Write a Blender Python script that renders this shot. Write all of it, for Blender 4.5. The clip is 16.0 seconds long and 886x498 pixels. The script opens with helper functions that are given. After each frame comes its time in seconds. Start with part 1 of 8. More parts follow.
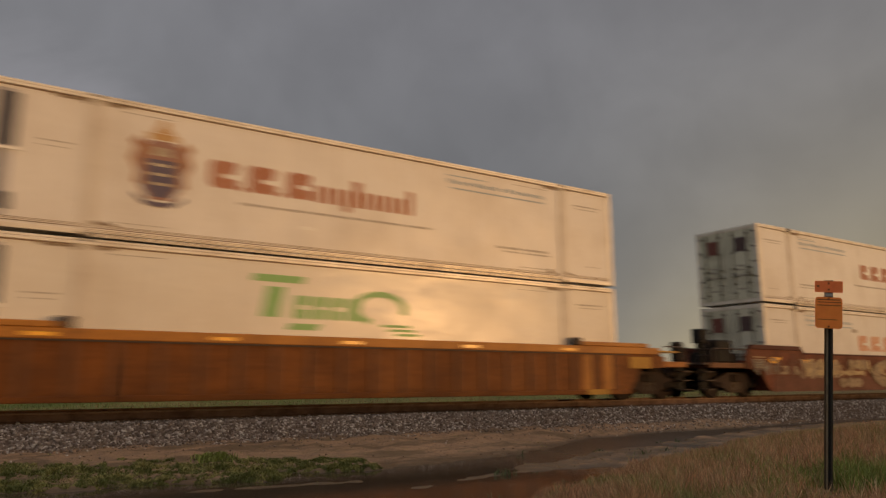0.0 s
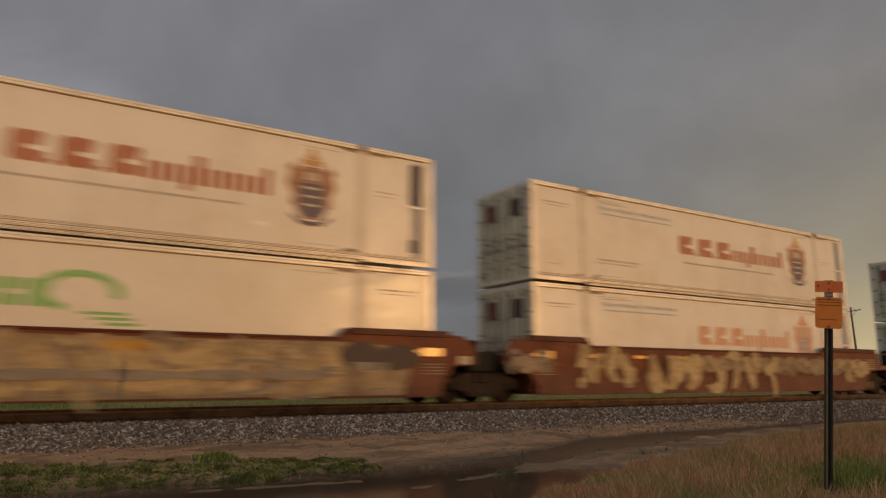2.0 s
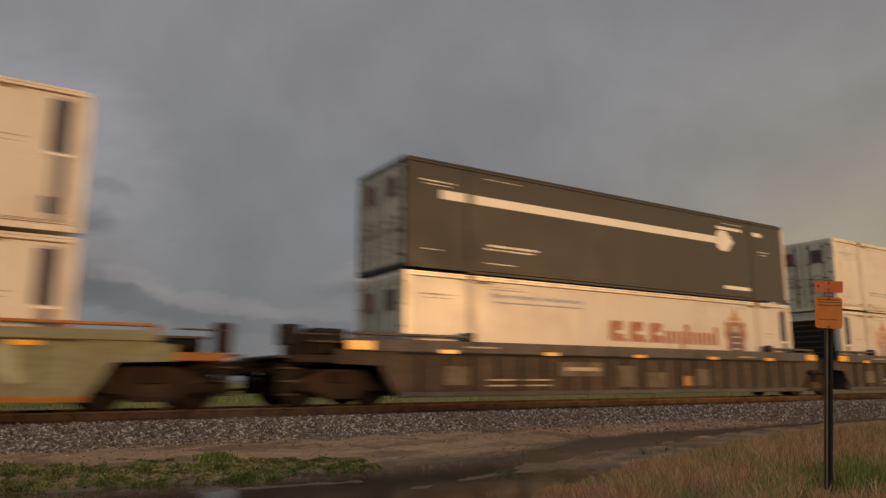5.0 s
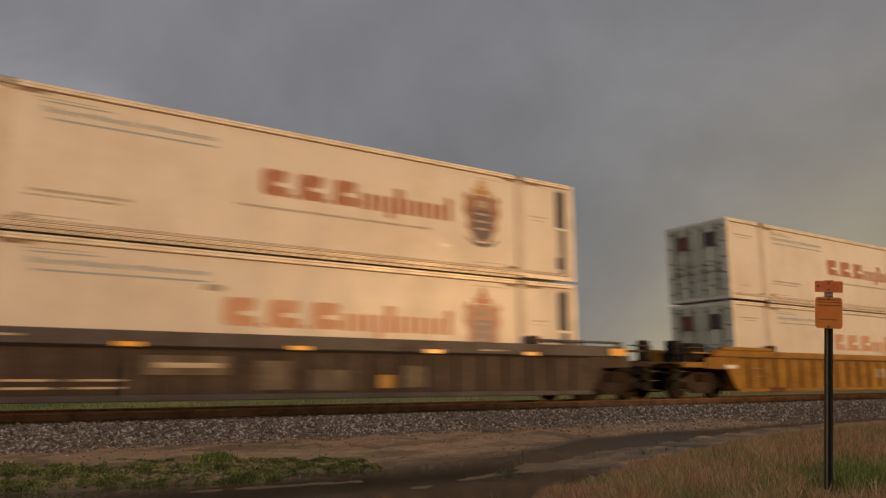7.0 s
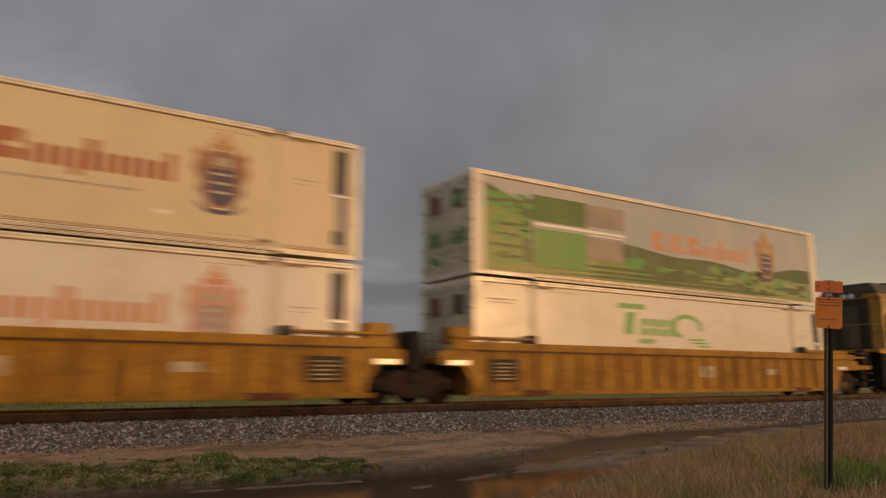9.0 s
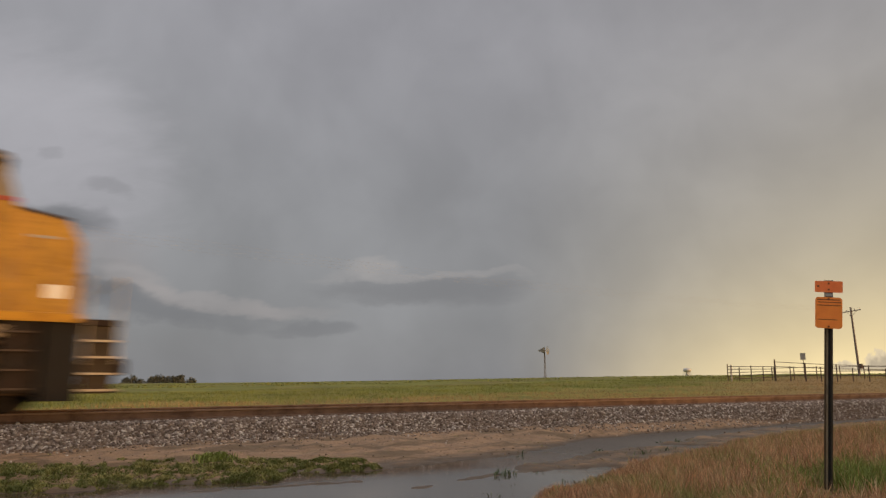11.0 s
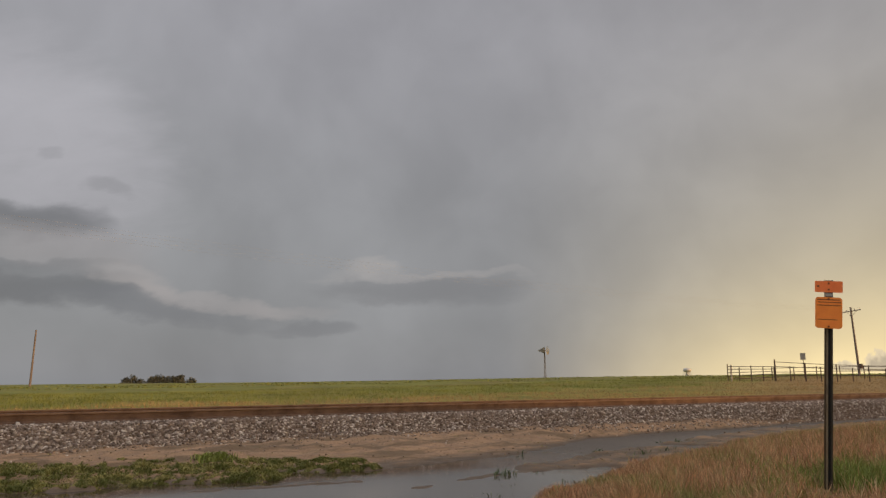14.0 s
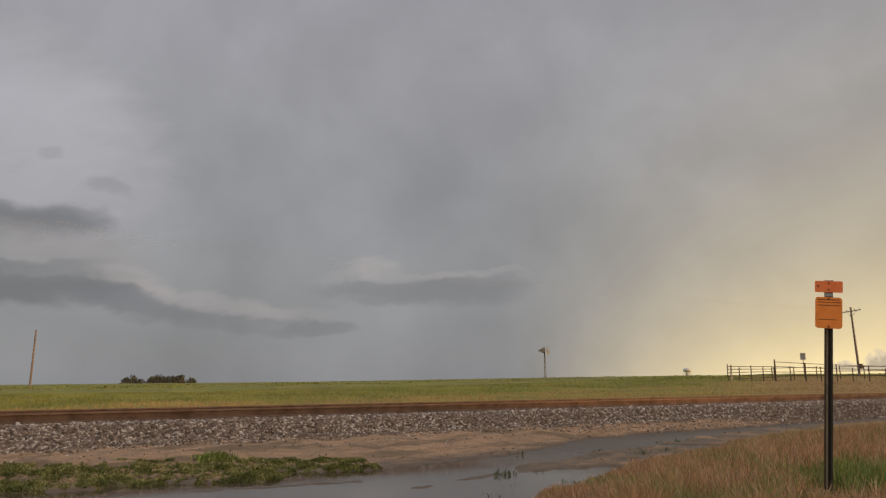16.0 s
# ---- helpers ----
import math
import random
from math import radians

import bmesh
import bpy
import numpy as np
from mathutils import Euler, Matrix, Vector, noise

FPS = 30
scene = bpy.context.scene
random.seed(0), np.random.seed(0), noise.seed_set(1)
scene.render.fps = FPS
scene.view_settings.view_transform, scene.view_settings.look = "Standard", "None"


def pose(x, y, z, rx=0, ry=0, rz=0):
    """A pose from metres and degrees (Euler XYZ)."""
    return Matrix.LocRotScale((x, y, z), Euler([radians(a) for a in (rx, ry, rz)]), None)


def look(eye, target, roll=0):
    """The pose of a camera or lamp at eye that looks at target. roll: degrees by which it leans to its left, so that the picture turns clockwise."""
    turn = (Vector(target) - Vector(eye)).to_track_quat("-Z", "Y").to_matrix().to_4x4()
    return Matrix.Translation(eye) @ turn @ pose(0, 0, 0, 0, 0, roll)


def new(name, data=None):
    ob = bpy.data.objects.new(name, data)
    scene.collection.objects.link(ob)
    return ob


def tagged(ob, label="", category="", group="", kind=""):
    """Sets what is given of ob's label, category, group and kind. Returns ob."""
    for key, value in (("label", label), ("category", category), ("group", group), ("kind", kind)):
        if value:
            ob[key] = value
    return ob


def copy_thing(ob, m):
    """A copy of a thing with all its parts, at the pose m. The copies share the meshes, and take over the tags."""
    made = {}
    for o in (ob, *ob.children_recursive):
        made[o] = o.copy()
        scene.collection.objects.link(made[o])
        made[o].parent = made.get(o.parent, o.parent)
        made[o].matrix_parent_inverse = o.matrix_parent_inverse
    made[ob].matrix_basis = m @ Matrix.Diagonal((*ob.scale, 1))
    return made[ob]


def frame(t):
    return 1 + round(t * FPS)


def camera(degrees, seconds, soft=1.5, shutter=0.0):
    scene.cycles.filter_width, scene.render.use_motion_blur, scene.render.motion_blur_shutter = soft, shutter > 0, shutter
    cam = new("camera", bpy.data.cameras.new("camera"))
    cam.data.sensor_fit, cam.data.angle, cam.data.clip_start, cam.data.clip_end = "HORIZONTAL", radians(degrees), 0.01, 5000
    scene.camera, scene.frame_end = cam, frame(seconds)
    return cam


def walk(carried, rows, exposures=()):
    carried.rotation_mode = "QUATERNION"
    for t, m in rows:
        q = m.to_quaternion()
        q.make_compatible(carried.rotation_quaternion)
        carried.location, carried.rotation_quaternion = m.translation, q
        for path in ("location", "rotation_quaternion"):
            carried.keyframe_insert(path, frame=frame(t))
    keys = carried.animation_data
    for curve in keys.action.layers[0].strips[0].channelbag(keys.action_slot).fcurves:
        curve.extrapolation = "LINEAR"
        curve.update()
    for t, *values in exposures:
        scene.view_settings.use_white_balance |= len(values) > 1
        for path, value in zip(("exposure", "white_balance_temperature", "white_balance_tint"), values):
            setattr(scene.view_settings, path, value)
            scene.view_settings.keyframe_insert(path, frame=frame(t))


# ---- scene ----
# Camera: a phone on a stand beside the track, still for the whole clip.
# x runs along the track, y away from the camera, z up; the puddles lie at z = 0.
RAIL = 0.78                      # top of the rails
CY = 16.17                       # centre line of the track
EYE = (0.0, 0.0, 1.388)
YAW, PITCH, ROLL = 57.036, 10.472, -0.08
cam = camera(63.8, 16.0, soft=1.35, shutter=0.45)
aim = (EYE[0] + math.cos(radians(PITCH)) * math.cos(radians(YAW)),
       EYE[1] + math.cos(radians(PITCH)) * math.sin(radians(YAW)),
       EYE[2] + math.sin(radians(PITCH)))
view = look(EYE, aim, ROLL)
walk(cam, [(0.0, view), (16.0, view)],
     exposures=[(0.0, -0.13), (0.5, -0.02), (1.0, -0.05), (1.5, 0.02), (2.0, -0.12), (2.5, 0.02), (3.0, 0.19), (3.5, 0.12),
                (6.0, 0.13), (6.5, 0.02), (7.0, -0.02), (7.5, 0.15), (8.0, -0.07), (8.5, 0.08), (9.0, 0.05), (9.5, 0.07), (9.8, 0.22), (10.0, 0.31),
                (10.2, 0.48), (10.6, 0.55), (12.3, 0.62), (16.0, 0.62)])

# ---- light ----
SUN_AZ, SUN_EL = -58.0, 4.0      # degrees from the track's direction, and above the horizon
sun_dir = Vector((math.cos(radians(SUN_EL)) * math.cos(radians(SUN_AZ)),
                  math.cos(radians(SUN_EL)) * math.sin(radians(SUN_AZ)), math.sin(radians(SUN_EL))))
sun = new("sun", bpy.data.lights.new("sun", "SUN"))
sun.data.energy, sun.data.angle, sun.data.color = 1.52, radians(0.6), (1.0, 0.52, 0.19)
sun.matrix_world = look(sun_dir * 50, (0, 0, 0))


class Nodes:
    """Short ways to write a node tree."""

    def __init__(self, tree):
        self.t = tree
        tree.nodes.clear()

    def n(self, kind, **props):
        node = self.t.nodes.new(kind)
        for k, v in props.items():
            if k == "op":
                node.operation = v
            elif k == "sky":
                node.sky_type = v
            elif k == "blend":
                node.blend_type = v
        return node

    def put(self, socket, v):
        if hasattr(v, "links"):
            self.t.links.new(v, socket)
        else:
            socket.default_value = v

    def math(self, op, a, b=0.0, c=0.0, clamp=False):
        node = self.n("ShaderNodeMath", op=op)
        node.use_clamp = clamp
        for s, v in zip(node.inputs, (a, b, c)):
            self.put(s, v)
        return node.outputs[0]

    def vec(self, op, a, b=(0, 0, 0)):
        node = self.n("ShaderNodeVectorMath", op=op)
        self.put(node.inputs[0], a)
        self.put(node.inputs[1], b)
        return node.outputs["Value" if op == "DOT_PRODUCT" else "Vector"]

    def noise(self, vector, scale, detail=4.0, rough=0.55, distort=0.0):
        node = self.n("ShaderNodeTexNoise")
        if vector is not None:
            self.put(node.inputs["Vector"], vector)
        node.inputs["Scale"].default_value = scale
        node.inputs["Detail"].default_value = detail
        node.inputs["Roughness"].default_value = rough
        node.inputs["Distortion"].default_value = distort
        return node.outputs["Fac"]

    def smooth(self, v, lo, hi, out0=0.0, out1=1.0):
        node = self.n("ShaderNodeMapRange")
        node.interpolation_type = "SMOOTHSTEP"
        self.put(node.inputs[0], v)
        for i, x in zip((1, 2, 3, 4), (lo, hi, out0, out1)):
            node.inputs[i].default_value = x
        return node.outputs[0]

    def mix(self, fac, a, b, blend="MIX"):
        node = self.n("ShaderNodeMix")
        node.data_type, node.blend_type = "RGBA", blend
        self.put(node.inputs[0], fac)
        for s, v in ((node.inputs[6], a), (node.inputs[7], b)):
            self.put(s, (*v, 1.0) if isinstance(v, tuple) and len(v) == 3 else v)
        return node.outputs[2]


def make_world():
    """A grey evening overcast with a clearing low towards the sun."""
    world = bpy.data.worlds.new("evening_sky")
    scene.world = world
    world.use_nodes = True
    k = Nodes(world.node_tree)
    d = k.vec("NORMALIZE", k.n("ShaderNodeTexCoord").outputs["Generated"])
    sep = k.n("ShaderNodeSeparateXYZ")
    k.put(sep.inputs[0], d)
    z = sep.outputs[2]
    up = k.math("MAXIMUM", z, 0.0)
    sky = k.n("ShaderNodeTexSky", sky="NISHITA")
    sky.sun_disc = False
    sky.sun_elevation, sky.sun_rotation = radians(SUN_EL), radians(90.0 - SUN_AZ)
    base = k.mix(k.smooth(up, 0.0, 0.17), (0.166, 0.169, 0.177), (0.194, 0.196, 0.204))
    base = k.mix(k.smooth(up, 0.15, 0.55), base, (0.228, 0.226, 0.244))
    base = k.mix(k.smooth(up, 0.54, 0.90), base, (0.62, 0.61, 0.63))
    # direction towards the sun on the horizon
    to_sun = k.vec("DOT_PRODUCT", d, (math.cos(radians(SUN_AZ)), math.sin(radians(SUN_AZ)), 0.0))
    low = k.math("POWER", 2.718, k.math("MULTIPLY", up, -8.0))
    warm = k.math("MULTIPLY", k.smooth(to_sun, -0.37, 0.20), low)
    base = k.mix(warm, base, (0.98, 0.76, 0.36))
    wide = k.math("POWER", 2.718, k.math("MULTIPLY", up, -3.5))
    near = k.math("MULTIPLY", k.smooth(to_sun, 0.20, 1.0), wide)
    base = k.mix(near, base, (1.9, 1.25, 0.62))
    pink = k.math("MULTIPLY", k.smooth(to_sun, -0.6, 0.2), k.smooth(up, 0.9, 0.1, 0.0, 0.16))
    base = k.mix(pink, base, (0.26, 0.235, 0.215))
    # cloud layer seen in perspective
    flat = k.n("ShaderNodeCombineXYZ")
    lift = k.math("ADD", up, 0.22)
    k.put(flat.inputs[0], k.math("DIVIDE", sep.outputs[0], lift))
    k.put(flat.inputs[1], k.math("DIVIDE", sep.outputs[1], lift))
    broad = k.mix(0.85, k.noise(flat.outputs[0], 0.9, 4.0, 0.5, 0.4), k.noise(d, 3.0, 4.0, 0.5, 0.3))
    fine = k.noise(d, 8.0, 4.0, 0.5, 0.3)
    base = k.mix(1.0, base, k.smooth(broad, 0.30, 0.70, 0.90, 1.11), "MULTIPLY")
    base = k.mix(1.0, base, k.smooth(fine, 0.25, 0.75, 0.94, 1.06), "MULTIPLY")
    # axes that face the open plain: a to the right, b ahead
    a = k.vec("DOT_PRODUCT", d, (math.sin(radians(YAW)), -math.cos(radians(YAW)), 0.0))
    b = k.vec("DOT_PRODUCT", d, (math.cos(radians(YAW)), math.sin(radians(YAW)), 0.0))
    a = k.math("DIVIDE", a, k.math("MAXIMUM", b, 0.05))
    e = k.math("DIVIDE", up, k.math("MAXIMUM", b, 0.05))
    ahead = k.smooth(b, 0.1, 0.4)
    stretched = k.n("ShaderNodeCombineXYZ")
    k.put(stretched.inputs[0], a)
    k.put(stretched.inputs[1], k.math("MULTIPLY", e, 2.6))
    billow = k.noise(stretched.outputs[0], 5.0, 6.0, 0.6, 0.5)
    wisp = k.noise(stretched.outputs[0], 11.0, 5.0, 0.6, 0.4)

    # torn edges: the directions drift before the banks are drawn
    shift = k.n("ShaderNodeCombineXYZ")
    k.put(shift.inputs[0], k.math("ADD", a, 5.3))
    k.put(shift.inputs[1], k.math("MULTIPLY", e, 2.2))
    aw = k.math("ADD", a, k.math("MULTIPLY", k.math("SUBTRACT", k.noise(stretched.outputs[0], 7.0, 4.0, 0.5), 0.5), 0.14))
    ew = k.math("ADD", e, k.math("MULTIPLY", k.math("SUBTRACT", k.noise(shift.outputs[0], 9.0, 5.0, 0.55), 0.5), 0.060))

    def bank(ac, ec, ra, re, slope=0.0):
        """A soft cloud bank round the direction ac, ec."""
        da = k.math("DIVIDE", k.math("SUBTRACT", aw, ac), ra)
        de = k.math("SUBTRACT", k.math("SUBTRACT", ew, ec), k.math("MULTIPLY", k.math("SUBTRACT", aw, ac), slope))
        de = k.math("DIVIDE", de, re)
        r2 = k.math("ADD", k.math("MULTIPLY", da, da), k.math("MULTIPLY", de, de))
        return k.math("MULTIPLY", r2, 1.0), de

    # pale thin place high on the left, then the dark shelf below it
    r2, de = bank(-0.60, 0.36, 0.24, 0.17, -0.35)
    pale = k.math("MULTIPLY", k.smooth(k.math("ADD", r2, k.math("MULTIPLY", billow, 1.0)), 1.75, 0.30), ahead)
    base = k.mix(k.math("MULTIPLY", pale, 0.62), base, (0.335, 0.325, 0.350))
    curl = k.noise(stretched.outputs[0], 8.0, 5.0, 0.5, 0.25)
    dusk, crest_light = (0.104, 0.105, 0.113), (0.268, 0.247, 0.243)
    blush, slate = (0.222, 0.208, 0.210), (0.122, 0.124, 0.135)
    for ac, ec, ra, re, slope, tone, share, torn in (
            (-0.601, 0.229, 0.110, 0.0267, -0.05, dusk, 0.8, 1.2), (-0.536, 0.186, 0.121, 0.0329, -0.20, blush, 0.55, 2.0),
            (-0.574, 0.165, 0.113, 0.0106, -0.05, dusk, 0.45, 2.0), (-0.571, 0.132, 0.140, 0.0274, -0.06, dusk, 0.8, 2.0),
            (-0.440, 0.138, 0.072, 0.0210, -0.30, crest_light, 0.42, 2.4), (-0.393, 0.100, 0.167, 0.0175, -0.12, slate, 0.7, 2.0),
            (-0.338, 0.113, 0.120, 0.0112, -0.18, crest_light, 0.42, 2.2), (-0.218, 0.095, 0.064, 0.0096, -0.05, crest_light, 0.22, 2.0),
            (-0.189, 0.070, 0.059, 0.0103, -0.03, slate, 0.5, 1.4), (-0.484, 0.279, 0.039, 0.0119, -0.16, (0.170, 0.168, 0.178), 0.42, 1.6),
            (-0.577, 0.331, 0.020, 0.0087, 0.21, (0.190, 0.188, 0.200), 0.38, 1.6), (-0.031, 0.125, 0.136, 0.0217, -0.00, (0.132, 0.132, 0.140), 0.68, 1.0),
            (-0.023, 0.147, 0.138, 0.0065, 0.02, (0.250, 0.238, 0.236), 0.5, 1.0), (-0.103, 0.158, 0.037, 0.0122, -0.00, (0.270, 0.256, 0.252), 0.6, 1.0)):
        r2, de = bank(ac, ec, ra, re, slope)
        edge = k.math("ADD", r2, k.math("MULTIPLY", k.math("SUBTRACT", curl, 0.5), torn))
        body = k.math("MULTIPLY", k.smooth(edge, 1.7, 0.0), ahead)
        base = k.mix(k.math("MULTIPLY", body, share), base, tone)
    # far cumulus low in the bright gap, with a hard uneven top
    heap = k.n("ShaderNodeCombineXYZ")
    k.put(heap.inputs[0], k.math("MULTIPLY", a, 1.0))
    k.put(heap.inputs[1], k.math("MULTIPLY", e, 0.8))
    knob = k.noise(heap.outputs[0], 34.0, 6.0, 0.62)
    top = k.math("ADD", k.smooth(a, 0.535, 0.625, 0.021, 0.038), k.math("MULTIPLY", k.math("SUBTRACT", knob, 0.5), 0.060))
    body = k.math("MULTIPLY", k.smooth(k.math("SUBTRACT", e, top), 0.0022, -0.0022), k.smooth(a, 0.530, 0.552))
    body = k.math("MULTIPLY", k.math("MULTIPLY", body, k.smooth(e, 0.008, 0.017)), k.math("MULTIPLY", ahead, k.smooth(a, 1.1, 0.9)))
    heap_tone = k.mix(k.smooth(k.math("SUBTRACT", e, top), -0.014, -0.001), (0.30, 0.255, 0.20), (0.52, 0.43, 0.30))
    base = k.mix(k.math("MULTIPLY", body, 0.85), base, heap_tone)
    cloudy = k.n("ShaderNodeBackground")
    k.put(cloudy.inputs[0], base)
    clear = k.n("ShaderNodeBackground")
    k.put(clear.inputs[0], sky.outputs[0])
    clear.inputs[1].default_value = 0.05
    both = k.n("ShaderNodeMixShader")
    both.inputs[0].default_value = 0.94
    out = k.n("ShaderNodeOutputWorld")
    k.t.links.new(clear.outputs[0], both.inputs[1])
    k.t.links.new(cloudy.outputs[0], both.inputs[2])
    k.t.links.new(both.outputs[0], out.inputs[0])


make_world()


# ---- materials ----
def mat(name, colour, rough=0.6, metal=0.0, dark=None, scale=1.2, amount=0.5, fine=0.12, bump=0.1, bump_scale=40.0,
        streak=0.0, wave=0.0, ripples=(0.75, 0.75, 0.30), island=0.0, tint=0.0, spec=0.22, tones=None, blotch=0.0):
    """A surface with broad stains towards dark, fine grain, relief, and, where asked, streaks that run down it, blotches of dirt,
    long waves of the sheet, and a spread of tone from piece to piece."""
    m = bpy.data.materials.new(name)
    m.use_nodes = True
    k = Nodes(m.node_tree)
    co = k.n("ShaderNodeTexCoord").outputs["Object"]
    if dark is None:
        dark = tuple(c * 0.6 for c in colour)
    broad = k.noise(co, scale, 5.0, 0.6)
    grain = k.noise(co, scale * 17.0, 4.0, 0.6)
    col = k.mix(k.smooth(broad, 0.38, 0.75, 0.0, amount), colour, dark)
    col = k.mix(1.0, col, k.smooth(grain, 0.2, 0.8, 1.0 - fine, 1.0 + fine), "MULTIPLY")
    if streak:
        mp = k.n("ShaderNodeMapping")
        k.put(mp.inputs[0], co)
        mp.inputs["Scale"].default_value = (2.6, 2.6, 0.22)
        s = k.noise(mp.outputs[0], 2.2, 5.0, 0.65)
        col = k.mix(k.smooth(s, 0.50, 0.78, 0.0, streak), col, dark)
    if blotch:
        mp = k.n("ShaderNodeMapping")
        k.put(mp.inputs[0], co)
        mp.inputs["Scale"].default_value = (1.0, 1.0, 1.7)
        soil = k.noise(mp.outputs[0], 1.9, 8.0, 0.72, 0.4)
        col = k.mix(k.smooth(soil, 0.46, 0.66, 0.0, blotch), col, dark)
        spots = k.noise(mp.outputs[0], 6.5, 5.0, 0.6)
        col = k.mix(k.smooth(spots, 0.54, 0.70, 0.0, blotch), col, tuple(c * 0.55 for c in dark))
        col = k.mix(k.smooth(spots, 0.44, 0.30, 0.0, blotch * 0.5), col, tuple(min(1.0, c * 1.35 + 0.03) for c in colour))
    if tones:
        g = k.n("ShaderNodeNewGeometry").outputs["Random Per Island"]
        t = k.mix(k.smooth(g, 0.05, 0.55), tones[0], tones[1])
        t = k.mix(k.smooth(g, 0.70, 1.0), t, tones[2])
        col = k.mix(0.8, col, t)
    if island:
        g = k.n("ShaderNodeNewGeometry").outputs["Random Per Island"]
        col = k.mix(1.0, col, k.smooth(g, 0.0, 1.0, 1.0 - island, 1.0 + island), "MULTIPLY")
    if tint:
        r = k.n("ShaderNodeObjectInfo").outputs["Random"]
        col = k.mix(1.0, col, k.smooth(r, 0.0, 1.0, 1.0 - tint, 1.0 + tint * 0.5), "MULTIPLY")
    p = k.n("ShaderNodeBsdfPrincipled")
    k.put(p.inputs["Base Color"], col)
    k.put(p.inputs["Roughness"], k.smooth(broad, 0.3, 0.8, rough * 0.88, min(1.0, rough * 1.2)))
    p.inputs["Metallic"].default_value = metal
    p.inputs["Specular IOR Level"].default_value = spec
    normal = None
    if wave:
        mp = k.n("ShaderNodeMapping")
        k.put(mp.inputs[0], co)
        mp.inputs["Scale"].default_value = ripples
        bn = k.n("ShaderNodeBump")
        bn.inputs["Strength"].default_value = 1.0
        bn.inputs["Distance"].default_value = wave
        k.put(bn.inputs["Height"], k.noise(mp.outputs[0], 1.0, 2.5, 0.5))
        normal = bn.outputs[0]
    if bump:
        bn = k.n("ShaderNodeBump")
        bn.inputs["Strength"].default_value = bump
        bn.inputs["Distance"].default_value = 0.02
        k.put(bn.inputs["Height"], k.noise(co, bump_scale, 4.0, 0.6))
        if normal is not None:
            k.put(bn.inputs["Normal"], normal)
        normal = bn.outputs[0]
    if normal is not None:
        k.put(p.inputs["Normal"], normal)
    out = k.n("ShaderNodeOutputMaterial")
    k.t.links.new(p.outputs[0], out.inputs[0])
    return m


M = {}
M["white"] = mat("white_container_paint", (0.73, 0.7, 0.67), 0.34, 0, (0.5, 0.44, 0.38), 0.6, 0.45, 0.03, 0.03, 30, streak=0.42, wave=0.06, ripples=(0.7, 0.7, 0.5), tint=0.08, spec=0.34)
M["reefer"] = mat("glossy_white_container_paint", (0.72, 0.685, 0.63), 0.30, 0, (0.52, 0.45, 0.37), 0.6, 0.4, 0.03, 0.02, 30, streak=0.3, wave=0.055, ripples=(0.40, 0.40, 1.0), tint=0.06, spec=0.34)
M["rod_grey"] = mat("dirty_lock_rod", (0.235, 0.22, 0.175), 0.5, 0.3, (0.12, 0.10, 0.08), 3.0, 0.6)
M["recess_blue"] = mat("sky_grey_recess", (0.235, 0.265, 0.33), 0.5, 0, (0.20, 0.21, 0.25), 1.4, 0.6, 0.06, 0.04, streak=0.4)
M["recess"] = mat("lavender_grey_recess", (0.36, 0.345, 0.385), 0.5, 0, (0.24, 0.22, 0.23), 1.4, 0.6, 0.06, 0.04, streak=0.4)
M["navy_hatch"] = mat("navy_black_hatch", (0.060, 0.064, 0.085), 0.5, 0, (0.04, 0.035, 0.04), 2.0, 0.5)
M["smear"] = mat("brown_grime_smear", (0.30, 0.235, 0.17), 0.7, 0, (0.17, 0.125, 0.09), 2.5, 0.8, 0.2, 0.05)
M["crest_brown"] = mat("rust_brown_crest", (0.34, 0.165, 0.085), 0.45, 0, (0.46, 0.27, 0.14), 4.0, 0.8, 0.1, 0.03)
M["tan"] = mat("cream_container_paint", (0.68, 0.585, 0.43), 0.34, 0, (0.50, 0.41, 0.29), 0.6, 0.4, 0.03, 0.03, 30, streak=0.25, wave=0.03, spec=0.34)
M["black"] = mat("black_container_paint", (0.03, 0.037, 0.048), 0.45, 0, (0.052, 0.053, 0.055), 0.7, 0.5, 0.08, 0.04, 30, streak=0.3, wave=0.02)
M["rail_trim"] = mat("container_rail_alloy", (0.80, 0.75, 0.67), 0.36, 0.10, (0.45, 0.37, 0.29), 1.5, 0.6, 0.08, 0.06)
M["door"] = mat("container_door_paint", (0.66, 0.655, 0.54), 0.5, 0, (0.30, 0.29, 0.22), 1.0, 0.6, 0.06, 0.06, streak=0.5)
M["slot"] = mat("recess_grey", (0.062, 0.068, 0.078), 0.6, 0, (0.035, 0.037, 0.042), 2.0, 0.6)
M["hole"] = mat("dark_machinery", (0.012, 0.012, 0.012), 0.75, 0, (0.025, 0.02, 0.018), 3.0, 0.5)
M["gasket"] = mat("dark_hardware", (0.06, 0.05, 0.045), 0.6, 0.3, (0.11, 0.065, 0.045), 3.0, 0.5)
M["red_mark"] = mat("red_livery", (0.36, 0.125, 0.06), 0.4, 0, (0.44, 0.22, 0.14), 1.5, 0.5, 0.05, 0.03)
M["red_faded"] = mat("faded_red_livery", (0.56, 0.275, 0.165), 0.4, 0, (0.64, 0.43, 0.30), 1.0, 0.6, 0.05, 0.03)
M["navy"] = mat("navy_livery", (0.105, 0.090, 0.145), 0.4, 0, (0.20, 0.16, 0.19), 2.0, 0.4, 0.05, 0.03)
M["gold"] = mat("gold_livery", (0.50, 0.325, 0.15), 0.4, 0, (0.42, 0.18, 0.08), 3.0, 0.5, 0.05, 0.03)
